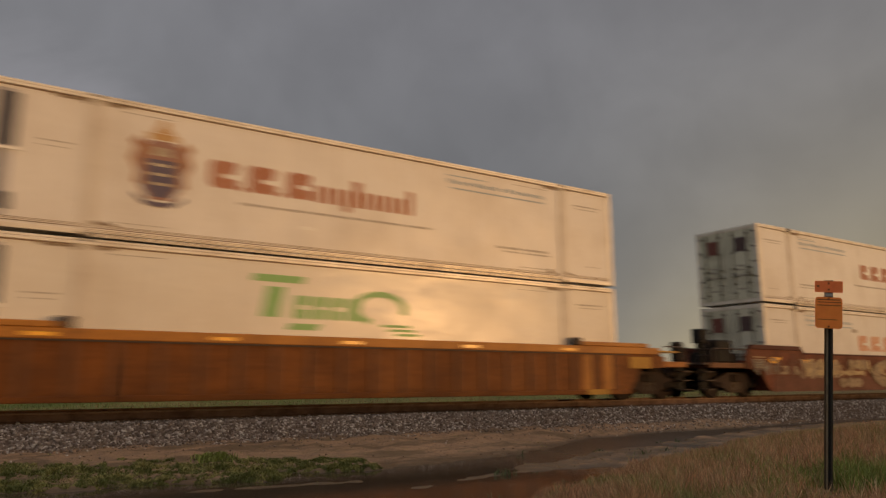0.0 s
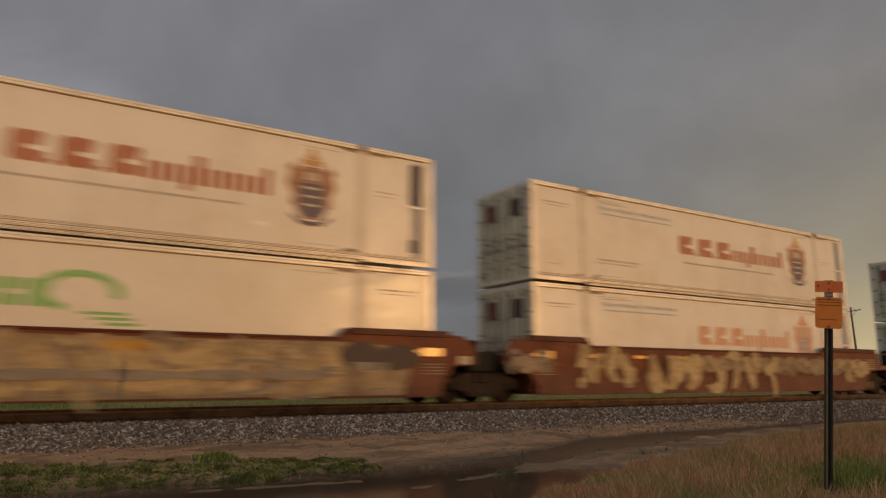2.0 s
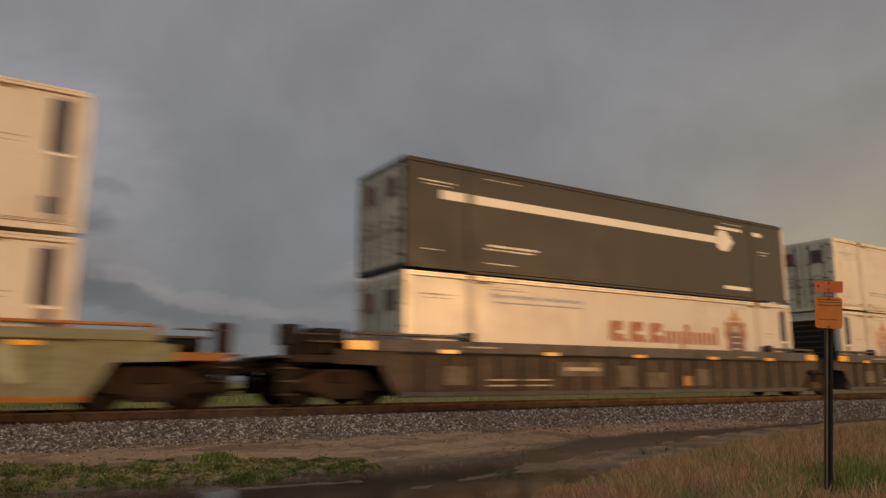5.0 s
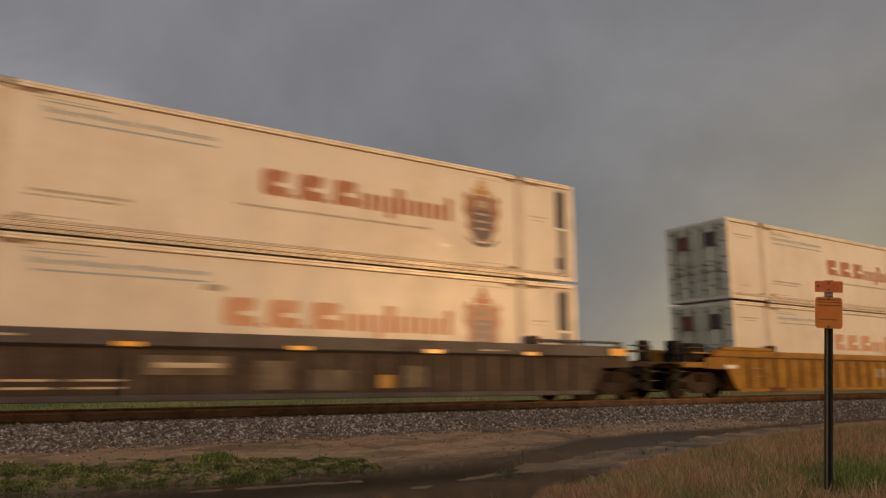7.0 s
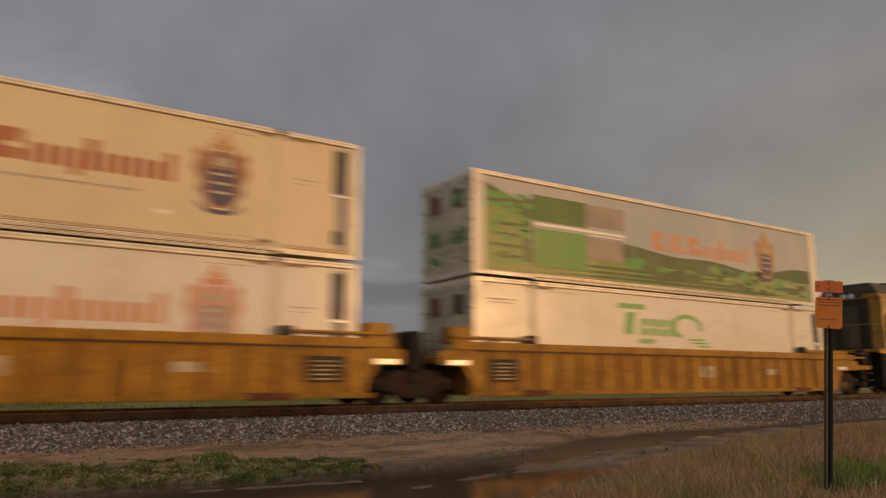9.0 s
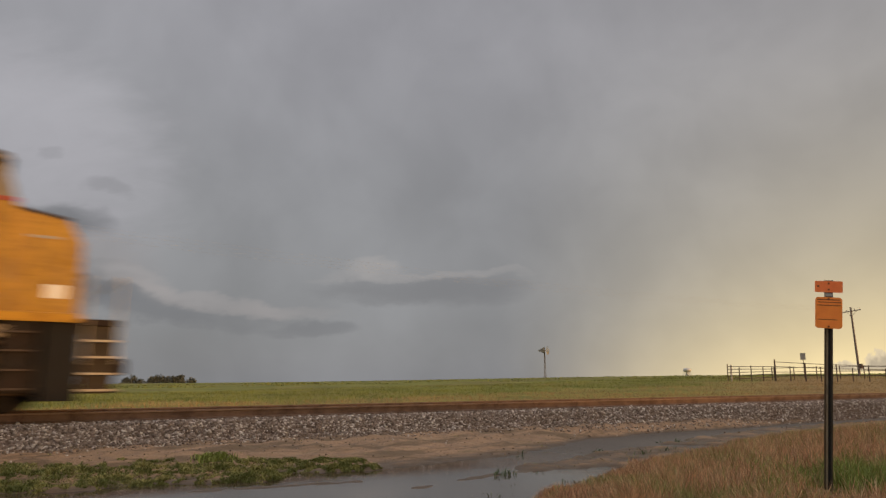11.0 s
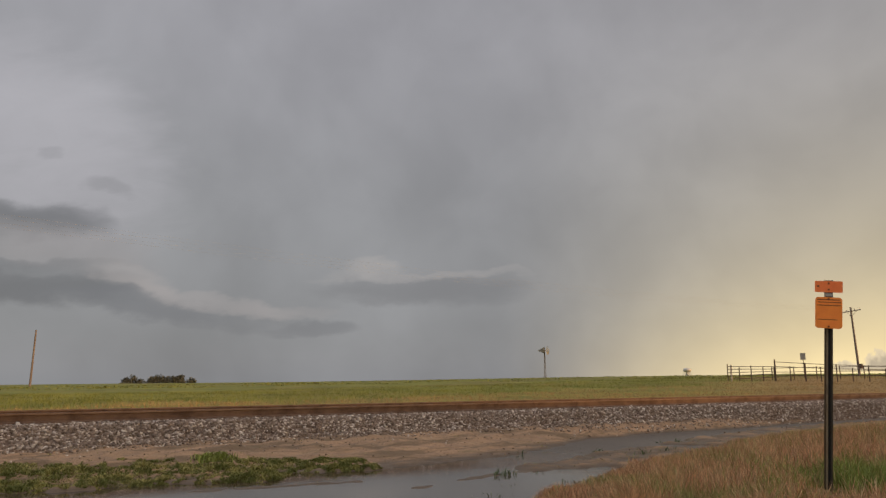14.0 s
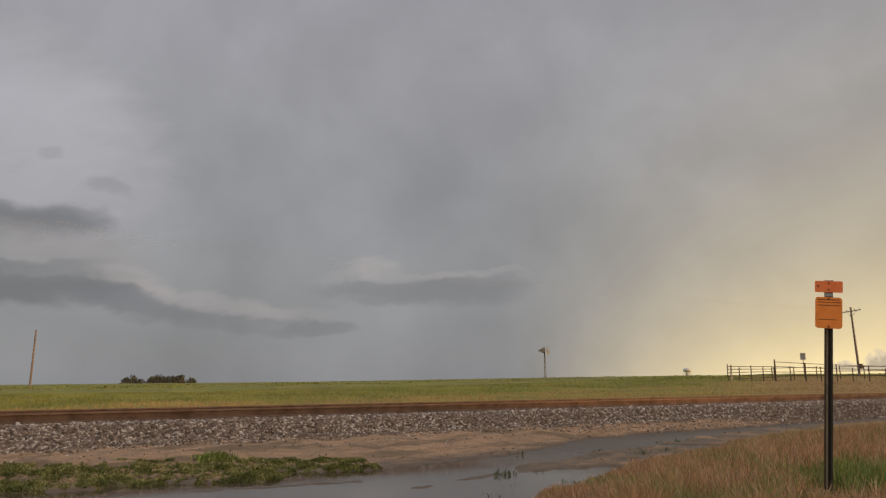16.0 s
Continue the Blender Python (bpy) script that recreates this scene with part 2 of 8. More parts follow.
M["ink"] = mat("grey_print", (0.33, 0.295, 0.26), 0.5, 0, (0.55, 0.5, 0.46), 3.0, 0.4)
M["blue_ink"] = mat("blue_print", (0.33, 0.4, 0.47), 0.5, 0, (0.5, 0.5, 0.5), 3.0, 0.4)
M["green_mark"] = mat("green_livery", (0.22, 0.45, 0.165), 0.4, 0, (0.36, 0.54, 0.28), 1.2, 0.5, 0.05, 0.03)
M["dark_mark"] = mat("slate_livery", (0.185, 0.155, 0.19), 0.4, 0, (0.22, 0.19, 0.22), 1.2, 0.5, 0.05, 0.03)
M["sticker"] = mat("reflective_white", (0.85, 0.84, 0.80), 0.22, 0, (0.6, 0.58, 0.52), 2.0, 0.3, spec=0.5)
M["brown"] = mat("oxide_brown_car_paint", (0.170, 0.056, 0.032), 0.55, 0, (0.07, 0.032, 0.022), 1.0, 0.75, 0.15, 0.12, streak=0.5, blotch=0.5, spec=0.12)
M["orange"] = mat("rusty_orange_car_paint", (0.185, 0.066, 0.016), 0.55, 0, (0.075, 0.032, 0.015), 0.9, 0.75, 0.15, 0.12, streak=0.55, blotch=0.45, spec=0.12)
M["amber"] = mat("amber_car_paint", (0.43, 0.185, 0.034), 0.5, 0, (0.22, 0.098, 0.034), 0.9, 0.6, 0.12, 0.1, streak=0.5, blotch=0.45)
M["yellow_car"] = mat("weathered_yellow_car_paint", (0.375, 0.200, 0.026), 0.5, 0, (0.165, 0.080, 0.022), 0.9, 0.75, 0.15, 0.12, streak=0.55, blotch=0.5, spec=0.14)
M["slate"] = mat("grimy_grey_car_paint", (0.088, 0.086, 0.105), 0.5, 0, (0.055, 0.041, 0.039), 0.9, 0.7, 0.15, 0.12, streak=0.5, blotch=0.45)
M["grime"] = mat("black_running_gear", (0.02, 0.016, 0.014), 0.8, 0.1, (0.045, 0.027, 0.019), 2.5, 0.7, 0.2, 0.2)
M["steel"] = mat("worn_steel", (0.06, 0.05, 0.044), 0.38, 0.8, (0.045, 0.032, 0.026), 4.0, 0.5)
M["reflector"] = mat("amber_reflector", (0.95, 0.50, 0.05), 0.3, 0, (0.75, 0.36, 0.05), 5.0, 0.4, spec=0.5)
M["paint_pale"] = mat("pale_spray_paint", (0.52, 0.46, 0.36), 0.55, 0, (0.27, 0.20, 0.14), 2.2, 0.7, 0.12, 0.05, blotch=0.35)
M["paint_grey"] = mat("grey_spray_paint", (0.24, 0.215, 0.19), 0.55, 0, (0.12, 0.09, 0.07), 2.2, 0.7, 0.12, 0.05, blotch=0.35)
M["paint_green"] = mat("green_spray_paint", (0.13, 0.33, 0.19), 0.55, 0, (0.20, 0.24, 0.12), 2.2, 0.6, 0.12, 0.05, blotch=0.35)
M["paint_mint"] = mat("mint_spray_paint", (0.38, 0.46, 0.36), 0.55, 0, (0.30, 0.24, 0.14), 2.2, 0.6, 0.12, 0.05, blotch=0.35)
M["loco_yellow"] = mat("locomotive_yellow", (0.45, 0.242, 0.028), 0.27, 0, (0.17, 0.083, 0.02), 0.8, 0.75, 0.1, 0.05, streak=0.6, wave=0.10, ripples=(1.5, 1.5, 0.8), spec=0.33, blotch=0.55)
M["housing_yellow"] = mat("polished_housing_yellow", (0.45, 0.245, 0.028), 0.25, 0, (0.20, 0.10, 0.022), 0.8, 0.7, 0.08, 0.04, streak=0.5, wave=0.09, ripples=(1.2, 1.2, 0.7), spec=0.5, blotch=0.4)
M["rib_yellow"] = mat("weathered_yellow_rib", (0.27, 0.135, 0.022), 0.55, 0, (0.13, 0.06, 0.02), 1.5, 0.7, 0.15, 0.12, streak=0.4, spec=0.14)
M["loco_grey"] = mat("locomotive_grey", (0.095, 0.080, 0.058), 0.55, 0, (0.042, 0.034, 0.027), 1.0, 0.6, 0.1, 0.08, streak=0.4, blotch=0.4)
M["loco_red"] = mat("locomotive_red_stripe", (0.34, 0.075, 0.045), 0.4, 0, (0.22, 0.08, 0.05), 2.0, 0.5)
M["loco_pink"] = mat("faded_flag_red", (0.36, 0.13, 0.085), 0.4, 0, (0.4, 0.22, 0.08), 1.2, 0.6, 0.1, 0.04)
M["loco_blue"] = mat("faded_flag_grey", (0.15, 0.14, 0.105), 0.4, 0, (0.24, 0.17, 0.08), 1.2, 0.6, 0.1, 0.04)
M["dusty"] = mat("dust_brown_tank", (0.165, 0.108, 0.052), 0.55, 0, (0.072, 0.045, 0.03), 1.0, 0.6, 0.12, 0.1, streak=0.3, blotch=0.45)
M["glass"] = mat("cab_glass", (0.03, 0.035, 0.04), 0.06, 0, (0.05, 0.05, 0.05), 1.0, 0.2, 0.0, 0.0, spec=1.0)
M["mural_sky"] = mat("mural_pale_sky", (0.38, 0.42, 0.48), 0.34, 0, (0.62, 0.54, 0.48), 0.35, 0.6, 0.03, 0.02, wave=0.02)
M["mural_green"] = mat("mural_meadow_green", (0.225, 0.285, 0.1), 0.36, 0, (0.38, 0.39, 0.2), 0.5, 0.9, 0.15, 0.02)
M["mural_dark"] = mat("mural_dark_green", (0.085, 0.125, 0.062), 0.36, 0, (0.16, 0.205, 0.1), 0.8, 0.8, 0.15, 0.02)
M["mural_leaf"] = mat("mural_leaf_green", (0.12, 0.32, 0.09), 0.36, 0, (0.24, 0.31, 0.12), 0.6, 0.9, 0.15, 0.02, blotch=0.25)
M["mural_mid"] = mat("mural_mid_green", (0.115, 0.22, 0.07), 0.36, 0, (0.06, 0.12, 0.05), 0.5, 0.9, 0.15, 0.02, blotch=0.3)
M["mural_taupe"] = mat("mural_taupe", (0.36, 0.30, 0.27), 0.36, 0, (0.20, 0.19, 0.16), 0.6, 0.9, 0.1, 0.02, blotch=0.3)
M["head_side"] = mat("worn_head_side", (0.235, 0.160, 0.115), 0.6, 0.3, (0.13, 0.075, 0.05), 3.0, 0.6, 0.15, 0.1)
M["rail"] = mat("rusted_rail_steel", (0.195, 0.122, 0.086), 0.7, 0.2, (0.08, 0.048, 0.036), 3.0, 0.7, 0.2, 0.2)
M["rail_head"] = mat("worn_rail_head", (0.085, 0.06, 0.048), 0.5, 0.5, (0.06, 0.04, 0.03), 3.0, 0.6)
M["tie"] = mat("weathered_timber_tie", (0.11, 0.080, 0.060), 0.85, 0, (0.06, 0.042, 0.034), 3.0, 0.7, 0.25, 0.4)
M["stone"] = mat("ballast_stone", (0.34, 0.285, 0.25), 0.85, 0, (0.25, 0.17, 0.135), 0.7, 0.8, 0.12, 0.3, 60, tones=((0.088, 0.057, 0.040), (0.265, 0.200, 0.156), (0.76, 0.68, 0.60)))
M["post_green"] = mat("green_steel_post", (0.115, 0.105, 0.082), 0.5, 0.4, (0.15, 0.09, 0.055), 6.0, 0.6, 0.15, 0.1)
M["tan_grass"] = mat("tan_seed_grass", (0.53, 0.39, 0.225), 0.8, 0, (0.44, 0.28, 0.16), 0.7, 0.8, 0.1, 0.0, island=0.35, spec=0.2)
M["olive_grass"] = mat("olive_grass", (0.32, 0.3, 0.115), 0.8, 0, (0.22, 0.235, 0.075), 0.7, 0.8, 0.1, 0.0, island=0.4, spec=0.2)
M["wire"] = mat("dull_wire", (0.36, 0.355, 0.34), 0.6, 0.0)
M["crest_rim"] = mat("mauve_crest_rim", (0.30, 0.17, 0.15), 0.45, 0, (0.42, 0.26, 0.13), 3.0, 0.7, 0.05, 0.03)
M["crest_pale"] = mat("faded_crest_rim", (0.56, 0.33, 0.25), 0.45, 0, (0.60, 0.42, 0.30), 3.0, 0.6, 0.05, 0.03)
M["crest_grey"] = mat("faded_crest_field", (0.36, 0.29, 0.33), 0.45, 0, (0.48, 0.38, 0.36), 3.0, 0.6, 0.05, 0.03)
M["post_stain"] = mat("stained_post_paint", (0.64, 0.585, 0.52), 0.45, 0, (0.46, 0.39, 0.32), 1.5, 0.6, 0.05, 0.03, streak=0.4, spec=0.3)
M["paint_teal"] = mat("teal_spray_paint", (0.22, 0.30, 0.30), 0.55, 0, (0.14, 0.13, 0.11), 2.2, 0.6, 0.12, 0.05)
M["paint_dark"] = mat("dark_spray_paint", (0.045, 0.034, 0.040), 0.55, 0, (0.09, 0.06, 0.05), 2.2, 0.6, 0.12, 0.05)
M["paint_tan"] = mat("tan_spray_paint", (0.44, 0.345, 0.19), 0.55, 0, (0.2, 0.125, 0.08), 1.6, 0.8, 0.15, 0.05, blotch=0.65)
M["skirt_brown"] = mat("dark_brown_skirt", (0.140, 0.050, 0.033), 0.6, 0, (0.075, 0.035, 0.026), 0.9, 0.7, 0.15, 0.12, streak=0.4, blotch=0.45)
M["rib_dark"] = mat("rust_stained_rib", (0.165, 0.075, 0.034), 0.6, 0, (0.075, 0.042, 0.028), 1.5, 0.7, 0.15, 0.12, streak=0.4)
M["rib_slate"] = mat("grimy_rib", (0.04, 0.038, 0.042), 0.6, 0, (0.05, 0.036, 0.03), 1.5, 0.7, 0.15, 0.12, streak=0.4)
M["well_slate"] = mat("rust_brown_panel", (0.072, 0.054, 0.048), 0.6, 0, (0.038, 0.03, 0.028), 0.9, 0.7, 0.15, 0.12, streak=0.5, blotch=0.45)
M["maroon_lip"] = mat("maroon_car_lip", (0.075, 0.020, 0.016), 0.5, 0, (0.05, 0.022, 0.018), 1.0, 0.6, 0.15, 0.1, spec=0.14)
M["placard"] = mat("dark_placard", (0.085, 0.060, 0.065), 0.5, 0, (0.16, 0.10, 0.09), 4.0, 0.6)
M["placard_red"] = mat("maroon_placard", (0.17, 0.055, 0.045), 0.5, 0, (0.22, 0.12, 0.10), 4.0, 0.6)
M["grass"] = mat("fresh_grass", (0.23, 0.275, 0.068), 0.75, 0, (0.145, 0.19, 0.048), 0.9, 0.8, 0.1, 0.0, island=0.45, spec=0.3)
M["moss_grass"] = mat("low_mossy_grass", (0.150, 0.168, 0.056), 0.8, 0, (0.108, 0.126, 0.043), 0.9, 0.8, 0.1, 0.0, island=0.25, spec=0.15)
M["dry_grass"] = mat("dry_reddish_grass", (0.53, 0.295, 0.17), 0.8, 0, (0.4, 0.28, 0.13), 0.55, 0.9, 0.1, 0.0, island=0.5, spec=0.2)
M["field_grass"] = mat("field_grass", (0.222, 0.243, 0.066), 0.8, 0, (0.170, 0.198, 0.054), 0.12, 0.9, 0.15, 0.0, island=0.12, spec=0.2)
M["sign_orange"] = mat("orange_sign_sheet", (1.0, 0.33, 0.07), 0.45, 0, (0.8, 0.22, 0.05), 5.0, 0.5, 0.05, 0.03)
M["sign_red"] = mat("red_orange_sign_sheet", (1.0, 0.27, 0.09), 0.45, 0, (0.75, 0.17, 0.06), 5.0, 0.5, 0.05, 0.03)
M["sign_ink"] = mat("dark_sign_print", (0.22, 0.085, 0.04), 0.6)
M["mill_steel"] = mat("dull_grey_mill_steel", (0.25, 0.25, 0.235), 0.7, 0.1, (0.15, 0.15, 0.14), 3.0, 0.6)
M["bare_wood"] = mat("weathered_pole_wood", (0.215, 0.175, 0.16), 0.85, 0, (0.12, 0.09, 0.08), 2.0, 0.6, 0.2, 0.3)
M["pipe"] = mat("rusted_fence_pipe", (0.135, 0.095, 0.075), 0.7, 0.3, (0.085, 0.055, 0.043), 4.0, 0.6)
M["zinc"] = mat("galvanised_metal", (0.42, 0.41, 0.40), 0.45, 0.6, (0.28, 0.26, 0.24), 3.0, 0.5)
M["tower_white"] = mat("white_tank_paint", (0.62, 0.60, 0.57), 0.5, 0, (0.45, 0.42, 0.38), 0.2, 0.5)
# the haze of distance is put into this greyed leaf colour
M["far_leaf"] = mat("far_foliage", (0.098, 0.106, 0.092), 0.9, 0, (0.066, 0.074, 0.066), 0.3, 0.6, 0.2, 0.0, island=0.4)
M["bark"] = mat("bark", (0.09, 0.07, 0.055), 0.9)
M["clean_white"] = mat("clean_white_paint", (0.80, 0.785, 0.76), 0.5, 0, (0.66, 0.62, 0.57), 0.8, 0.4, 0.03, 0.03, 30, wave=0.02, spec=0.3)
M["loco_soot"] = mat("sooty_locomotive_yellow", (0.47, 0.265, 0.03), 0.38, 0, (0.11, 0.068, 0.027), 0.9, 0.7, 0.12, 0.06, streak=0.6, wave=0.03, spec=0.35, blotch=0.6)
M["soot"] = mat("soot_black_paint", (0.034, 0.028, 0.024), 0.7, 0, (0.075, 0.055, 0.036), 1.3, 0.7, 0.15, 0.1, blotch=0.5)
M["loco_pale"] = mat("pale_housing_paint", (0.27, 0.225, 0.165), 0.45, 0, (0.15, 0.115, 0.075), 1.0, 0.7, 0.1, 0.06, streak=0.5, wave=0.03, blotch=0.4)
M["truck_rust"] = mat("rust_dust_truck", (0.036, 0.022, 0.018), 0.75, 0, (0.019, 0.015, 0.014), 1.6, 0.7, 0.2, 0.15, blotch=0.5)
M["truck_dust"] = mat("dusty_dark_truck", (0.118, 0.078, 0.042), 0.7, 0, (0.05, 0.033, 0.024), 1.4, 0.7, 0.2, 0.15, blotch=0.6)
M["deep_grass"] = mat("deep_field_grass", (0.165, 0.190, 0.055), 0.8, 0, (0.115, 0.145, 0.043), 0.12, 0.9, 0.15, 0.0, island=0.14, spec=0.2)
M["sill_yellow"] = mat("worn_sill_yellow", (0.52, 0.27, 0.024), 0.4, 0, (0.26, 0.12, 0.018), 1.2, 0.7, 0.1, 0.05, spec=0.22, blotch=0.4)
M["crest_gold"] = mat("tan_gold_crest_rim", (0.46, 0.30, 0.13), 0.45, 0, (0.40, 0.20, 0.13), 3.0, 0.7, 0.05, 0.03)
M["seam"] = mat("rail_groove_brown", (0.20, 0.125, 0.085), 0.6, 0, (0.10, 0.07, 0.055), 1.2, 0.7, 0.15, 0.05)
M["faded_panel"] = mat("faded_car_panel", (0.165, 0.145, 0.122), 0.6, 0, (0.075, 0.055, 0.045), 1.2, 0.8, 0.15, 0.1, blotch=0.5)
M["strip_grass"] = mat("dun_strip_grass", (0.37, 0.255, 0.130), 0.8, 0, (0.28, 0.21, 0.095), 0.4, 0.9, 0.1, 0.0, island=0.35, spec=0.2)
M["clod"] = mat("damp_clod", (0.20, 0.14, 0.095), 0.9, 0, (0.10, 0.07, 0.05), 3.0, 0.7, 0.2, 0.2, island=0.5, spec=0.15)
M["post_web"] = mat("lit_post_strip", (0.27, 0.23, 0.16), 0.5, 0.2, (0.17, 0.12, 0.075), 7.0, 0.7, 0.2, 0.1)
M["amber_skirt"] = mat("darker_amber_skirt", (0.37, 0.145, 0.030), 0.5, 0, (0.18, 0.076, 0.030), 0.9, 0.7, 0.15, 0.1, streak=0.5, blotch=0.45)
M["mustard"] = mat("mustard_car_lip", (0.42, 0.235, 0.035), 0.5, 0, (0.22, 0.115, 0.03), 0.9, 0.7, 0.15, 0.1, blotch=0.4)
M["paint_dun"] = mat("dun_spray_paint", (0.30, 0.232, 0.155), 0.55, 0, (0.13, 0.085, 0.055), 1.4, 0.8, 0.15, 0.05, blotch=0.8)
M["paint_gold"] = mat("gold_spray_paint", (0.46, 0.27, 0.06), 0.55, 0, (0.25, 0.14, 0.05), 2.0, 0.7, 0.15, 0.05, blotch=0.5)
M["loco_hood"] = mat("weathered_hood_yellow", (0.54, 0.315, 0.045), 0.32, 0, (0.17, 0.09, 0.022), 0.7, 0.8, 0.1, 0.05, streak=0.7, wave=0.08, ripples=(1.4, 1.4, 0.8), spec=0.38, blotch=0.5)
M["well_mint"] = mat("grey_green_well_paint", (0.235, 0.265, 0.195), 0.55, 0, (0.16, 0.135, 0.085), 1.0, 0.7, 0.15, 0.1, streak=0.5, blotch=0.45)


# ---- ways to build ----
def box(bm, x0, x1, y0, y1, z0, z1, bev=0.0):
    r = bmesh.ops.create_cube(bm, size=1.0, matrix=Matrix.LocRotScale(((x0 + x1) / 2, (y0 + y1) / 2, (z0 + z1) / 2), None,
                                                                      (x1 - x0, y1 - y0, z1 - z0)))
    if bev:
        edges = {e for v in r["verts"] for e in v.link_edges}
        bmesh.ops.bevel(bm, geom=list(edges), offset=bev, segments=1, affect="EDGES")
    return bm


def rod(bm, p, q, r0, r1=None, n=12):
    p, q = Vector(p), Vector(q)
    turn = (q - p).to_track_quat("Z", "Y")
    bmesh.ops.create_cone(bm, cap_ends=True, segments=n, radius1=r0, radius2=r0 if r1 is None else r1, depth=(q - p).length,
                          matrix=Matrix.LocRotScale((p + q) / 2, turn, None))
    return bm


def prism(bm, outline, axis, a, b):
    """The outline drawn out from a to b: along y it holds (x, z) pairs, along x (y, z), along z (x, y)."""
    put = {"y": lambda u, w, t: (u, t, w), "x": lambda u, w, t: (t, u, w), "z": lambda u, w, t: (u, w, t)}[axis]
    va = [bm.verts.new(put(u, w, a)) for u, w in outline]
    vb = [bm.verts.new(put(u, w, b)) for u, w in outline]
    bm.faces.new(va)
    bm.faces.new(vb[::-1])
    for i in range(len(va)):
        j = (i + 1) % len(va)
        bm.faces.new((va[i], vb[i], vb[j], va[j]))
    return bm


def mesh_of(name, bm, material, soft=False):
    bmesh.ops.recalc_face_normals(bm, faces=bm.faces[:])
    me = bpy.data.meshes.new(name)
    bm.to_mesh(me)
    bm.free()
    me.materials.append(material)
    if soft:
        me.polygons.foreach_set("use_smooth", [True] * len(me.polygons))
        me.set_sharp_from_angle(angle=radians(35))
    return me


def part(name, bm, material, parent, label="", soft=False):
    """Links a bmesh as one mesh under a thing or a part."""
    ob = new(name, mesh_of(name, bm, material, soft))
    ob.parent = parent
    if label:
        tagged(ob, label)
    return ob


def pieces(name, bm, material, parent, label=""):
    """As part(), but each loose piece of the bmesh becomes a part of its own."""
    left, first = set(bm.verts), None
    while left:
        todo, island = [next(v for v in bm.verts if v in left)], set()
        while todo:
            v = todo.pop()
            if v in island:
                continue
            island.add(v)
            todo += [e.other_vert(v) for e in v.link_edges]
        left -= island
        one, at = bmesh.new(), {}
        for v in bm.verts:
            if v in island:
                at[v] = one.verts.new(v.co)
        for f in bm.faces:
            if f.verts[0] in island:
                one.faces.new([at[v] for v in f.verts])
        part(name, one, material, parent, label)
    bm.free()


def small(name, bm, material, parent, label="", soft=False):
    """A part made of bits too small to tell apart."""
    return tagged(part(name, bm, material, parent, label, soft), kind="stuff")


def again(ob, x=0.0, y=0.0, z=0.0, rz=0.0):
    """The same part once more, moved on its thing; it shares the mesh."""
    o = ob.copy()
    scene.collection.objects.link(o)
    o.matrix_basis = pose(x, y, z, 0, 0, rz)
    return o


def thing(name, label, category, group="", kind="", at=(0, 0, 0), rz=0.0):
    ob = new(name)
    ob.empty_display_size = 0.3
    ob.matrix_basis = pose(*at, 0, 0, rz)
    return tagged(ob, label, category, group, kind)


def B():
    return bmesh.new()


def quick_mesh(name, verts, faces, material):
    """A mesh from arrays: verts (n, 3) and faces (m, k)."""
    verts, faces = np.asarray(verts, np.float32), np.asarray(faces, np.int32)
    me = bpy.data.meshes.new(name)
    me.vertices.add(len(verts))
    me.vertices.foreach_set("co", verts.ravel())
    me.loops.add(faces.size)
    me.loops.foreach_set("vertex_index", faces.ravel())
    me.polygons.add(len(faces))
    me.polygons.foreach_set("loop_start", np.arange(0, faces.size, faces.shape[1], dtype=np.int32))
    me.polygons.foreach_set("loop_total", np.full(len(faces), faces.shape[1], np.int32))
    me.update(calc_edges=True)
    me.materials.append(material)
    return me


# ---- the ground ----
def step(v, lo, hi):
    t = np.clip((v - lo) / (hi - lo), 0, 1)
    return t * t * (3 - 2 * t)


def ripple(x, y, size, seed):
    """Smooth irregular waves, about -1 to 1."""
    rng = np.random.default_rng(seed)
    out = 0.0
    for i in range(7):
        a, ph = rng.uniform(0, 2 * np.pi), rng.uniform(0, 2 * np.pi)
        f = 2 * np.pi / (size * rng.uniform(0.45, 1.6))
        out = out + np.sin((x * np.cos(a) + y * np.sin(a)) * f + ph)
    return out / 3.6


# the puddle's far shore, the mud bank that splits it, and the edge of the grass on the camera's side: (x, y) along the road
SHORE = np.array([(-8, 10.6), (0.4, 10.75), (1.7, 10.4), (2.4, 10.4), (3.64, 10.04), (4.37, 10.6), (4.86, 10.44), (5.22, 10.37), (5.8, 10.34), (6.26, 10.4), (6.84, 10.61), (7.49, 10.71), (8.11, 10.87), (8.8, 10.9), (9.49, 11.23), (10.99, 12.05), (12.73, 12.94), (13.69, 12.93), (15.19, 13.34), (16.4, 13.25), (18.3, 13.15), (20.5, 13.45), (22.3, 13.65), (24, 13.75), (26.2, 13.85), (29, 13.9), (60, 14.2)])
BANK_FAR = np.array([(6.66, 8.8), (7.58, 9.55), (8.29, 9.67), (8.92, 9.78), (10.27, 10.45), (11.25, 10.64), (12.23, 10.92), (13.68, 11.35), (15.62, 11.9), (17.1, 12.25), (19.3, 12.7), (21, 12.75), (24, 12.8), (29, 13), (60, 13.6)])
BANK_NEAR = np.array([(6.62, 8.6), (7.42, 8.78), (7.98, 8.76), (8.64, 8.68), (8.97, 8.56), (9.6, 6), (60, 6)])
VERGE = np.array([(-8, 5.0), (3.0, 5.2), (5.0, 6.2), (5.8, 6.85), (6.7, 7.25), (7.65, 7.7), (8.7, 8.25), (10.6, 8.95), (12.2, 9.35), (14.4, 10.25), (17.8, 10.95), (23.4, 11.35), (60, 13.0)])


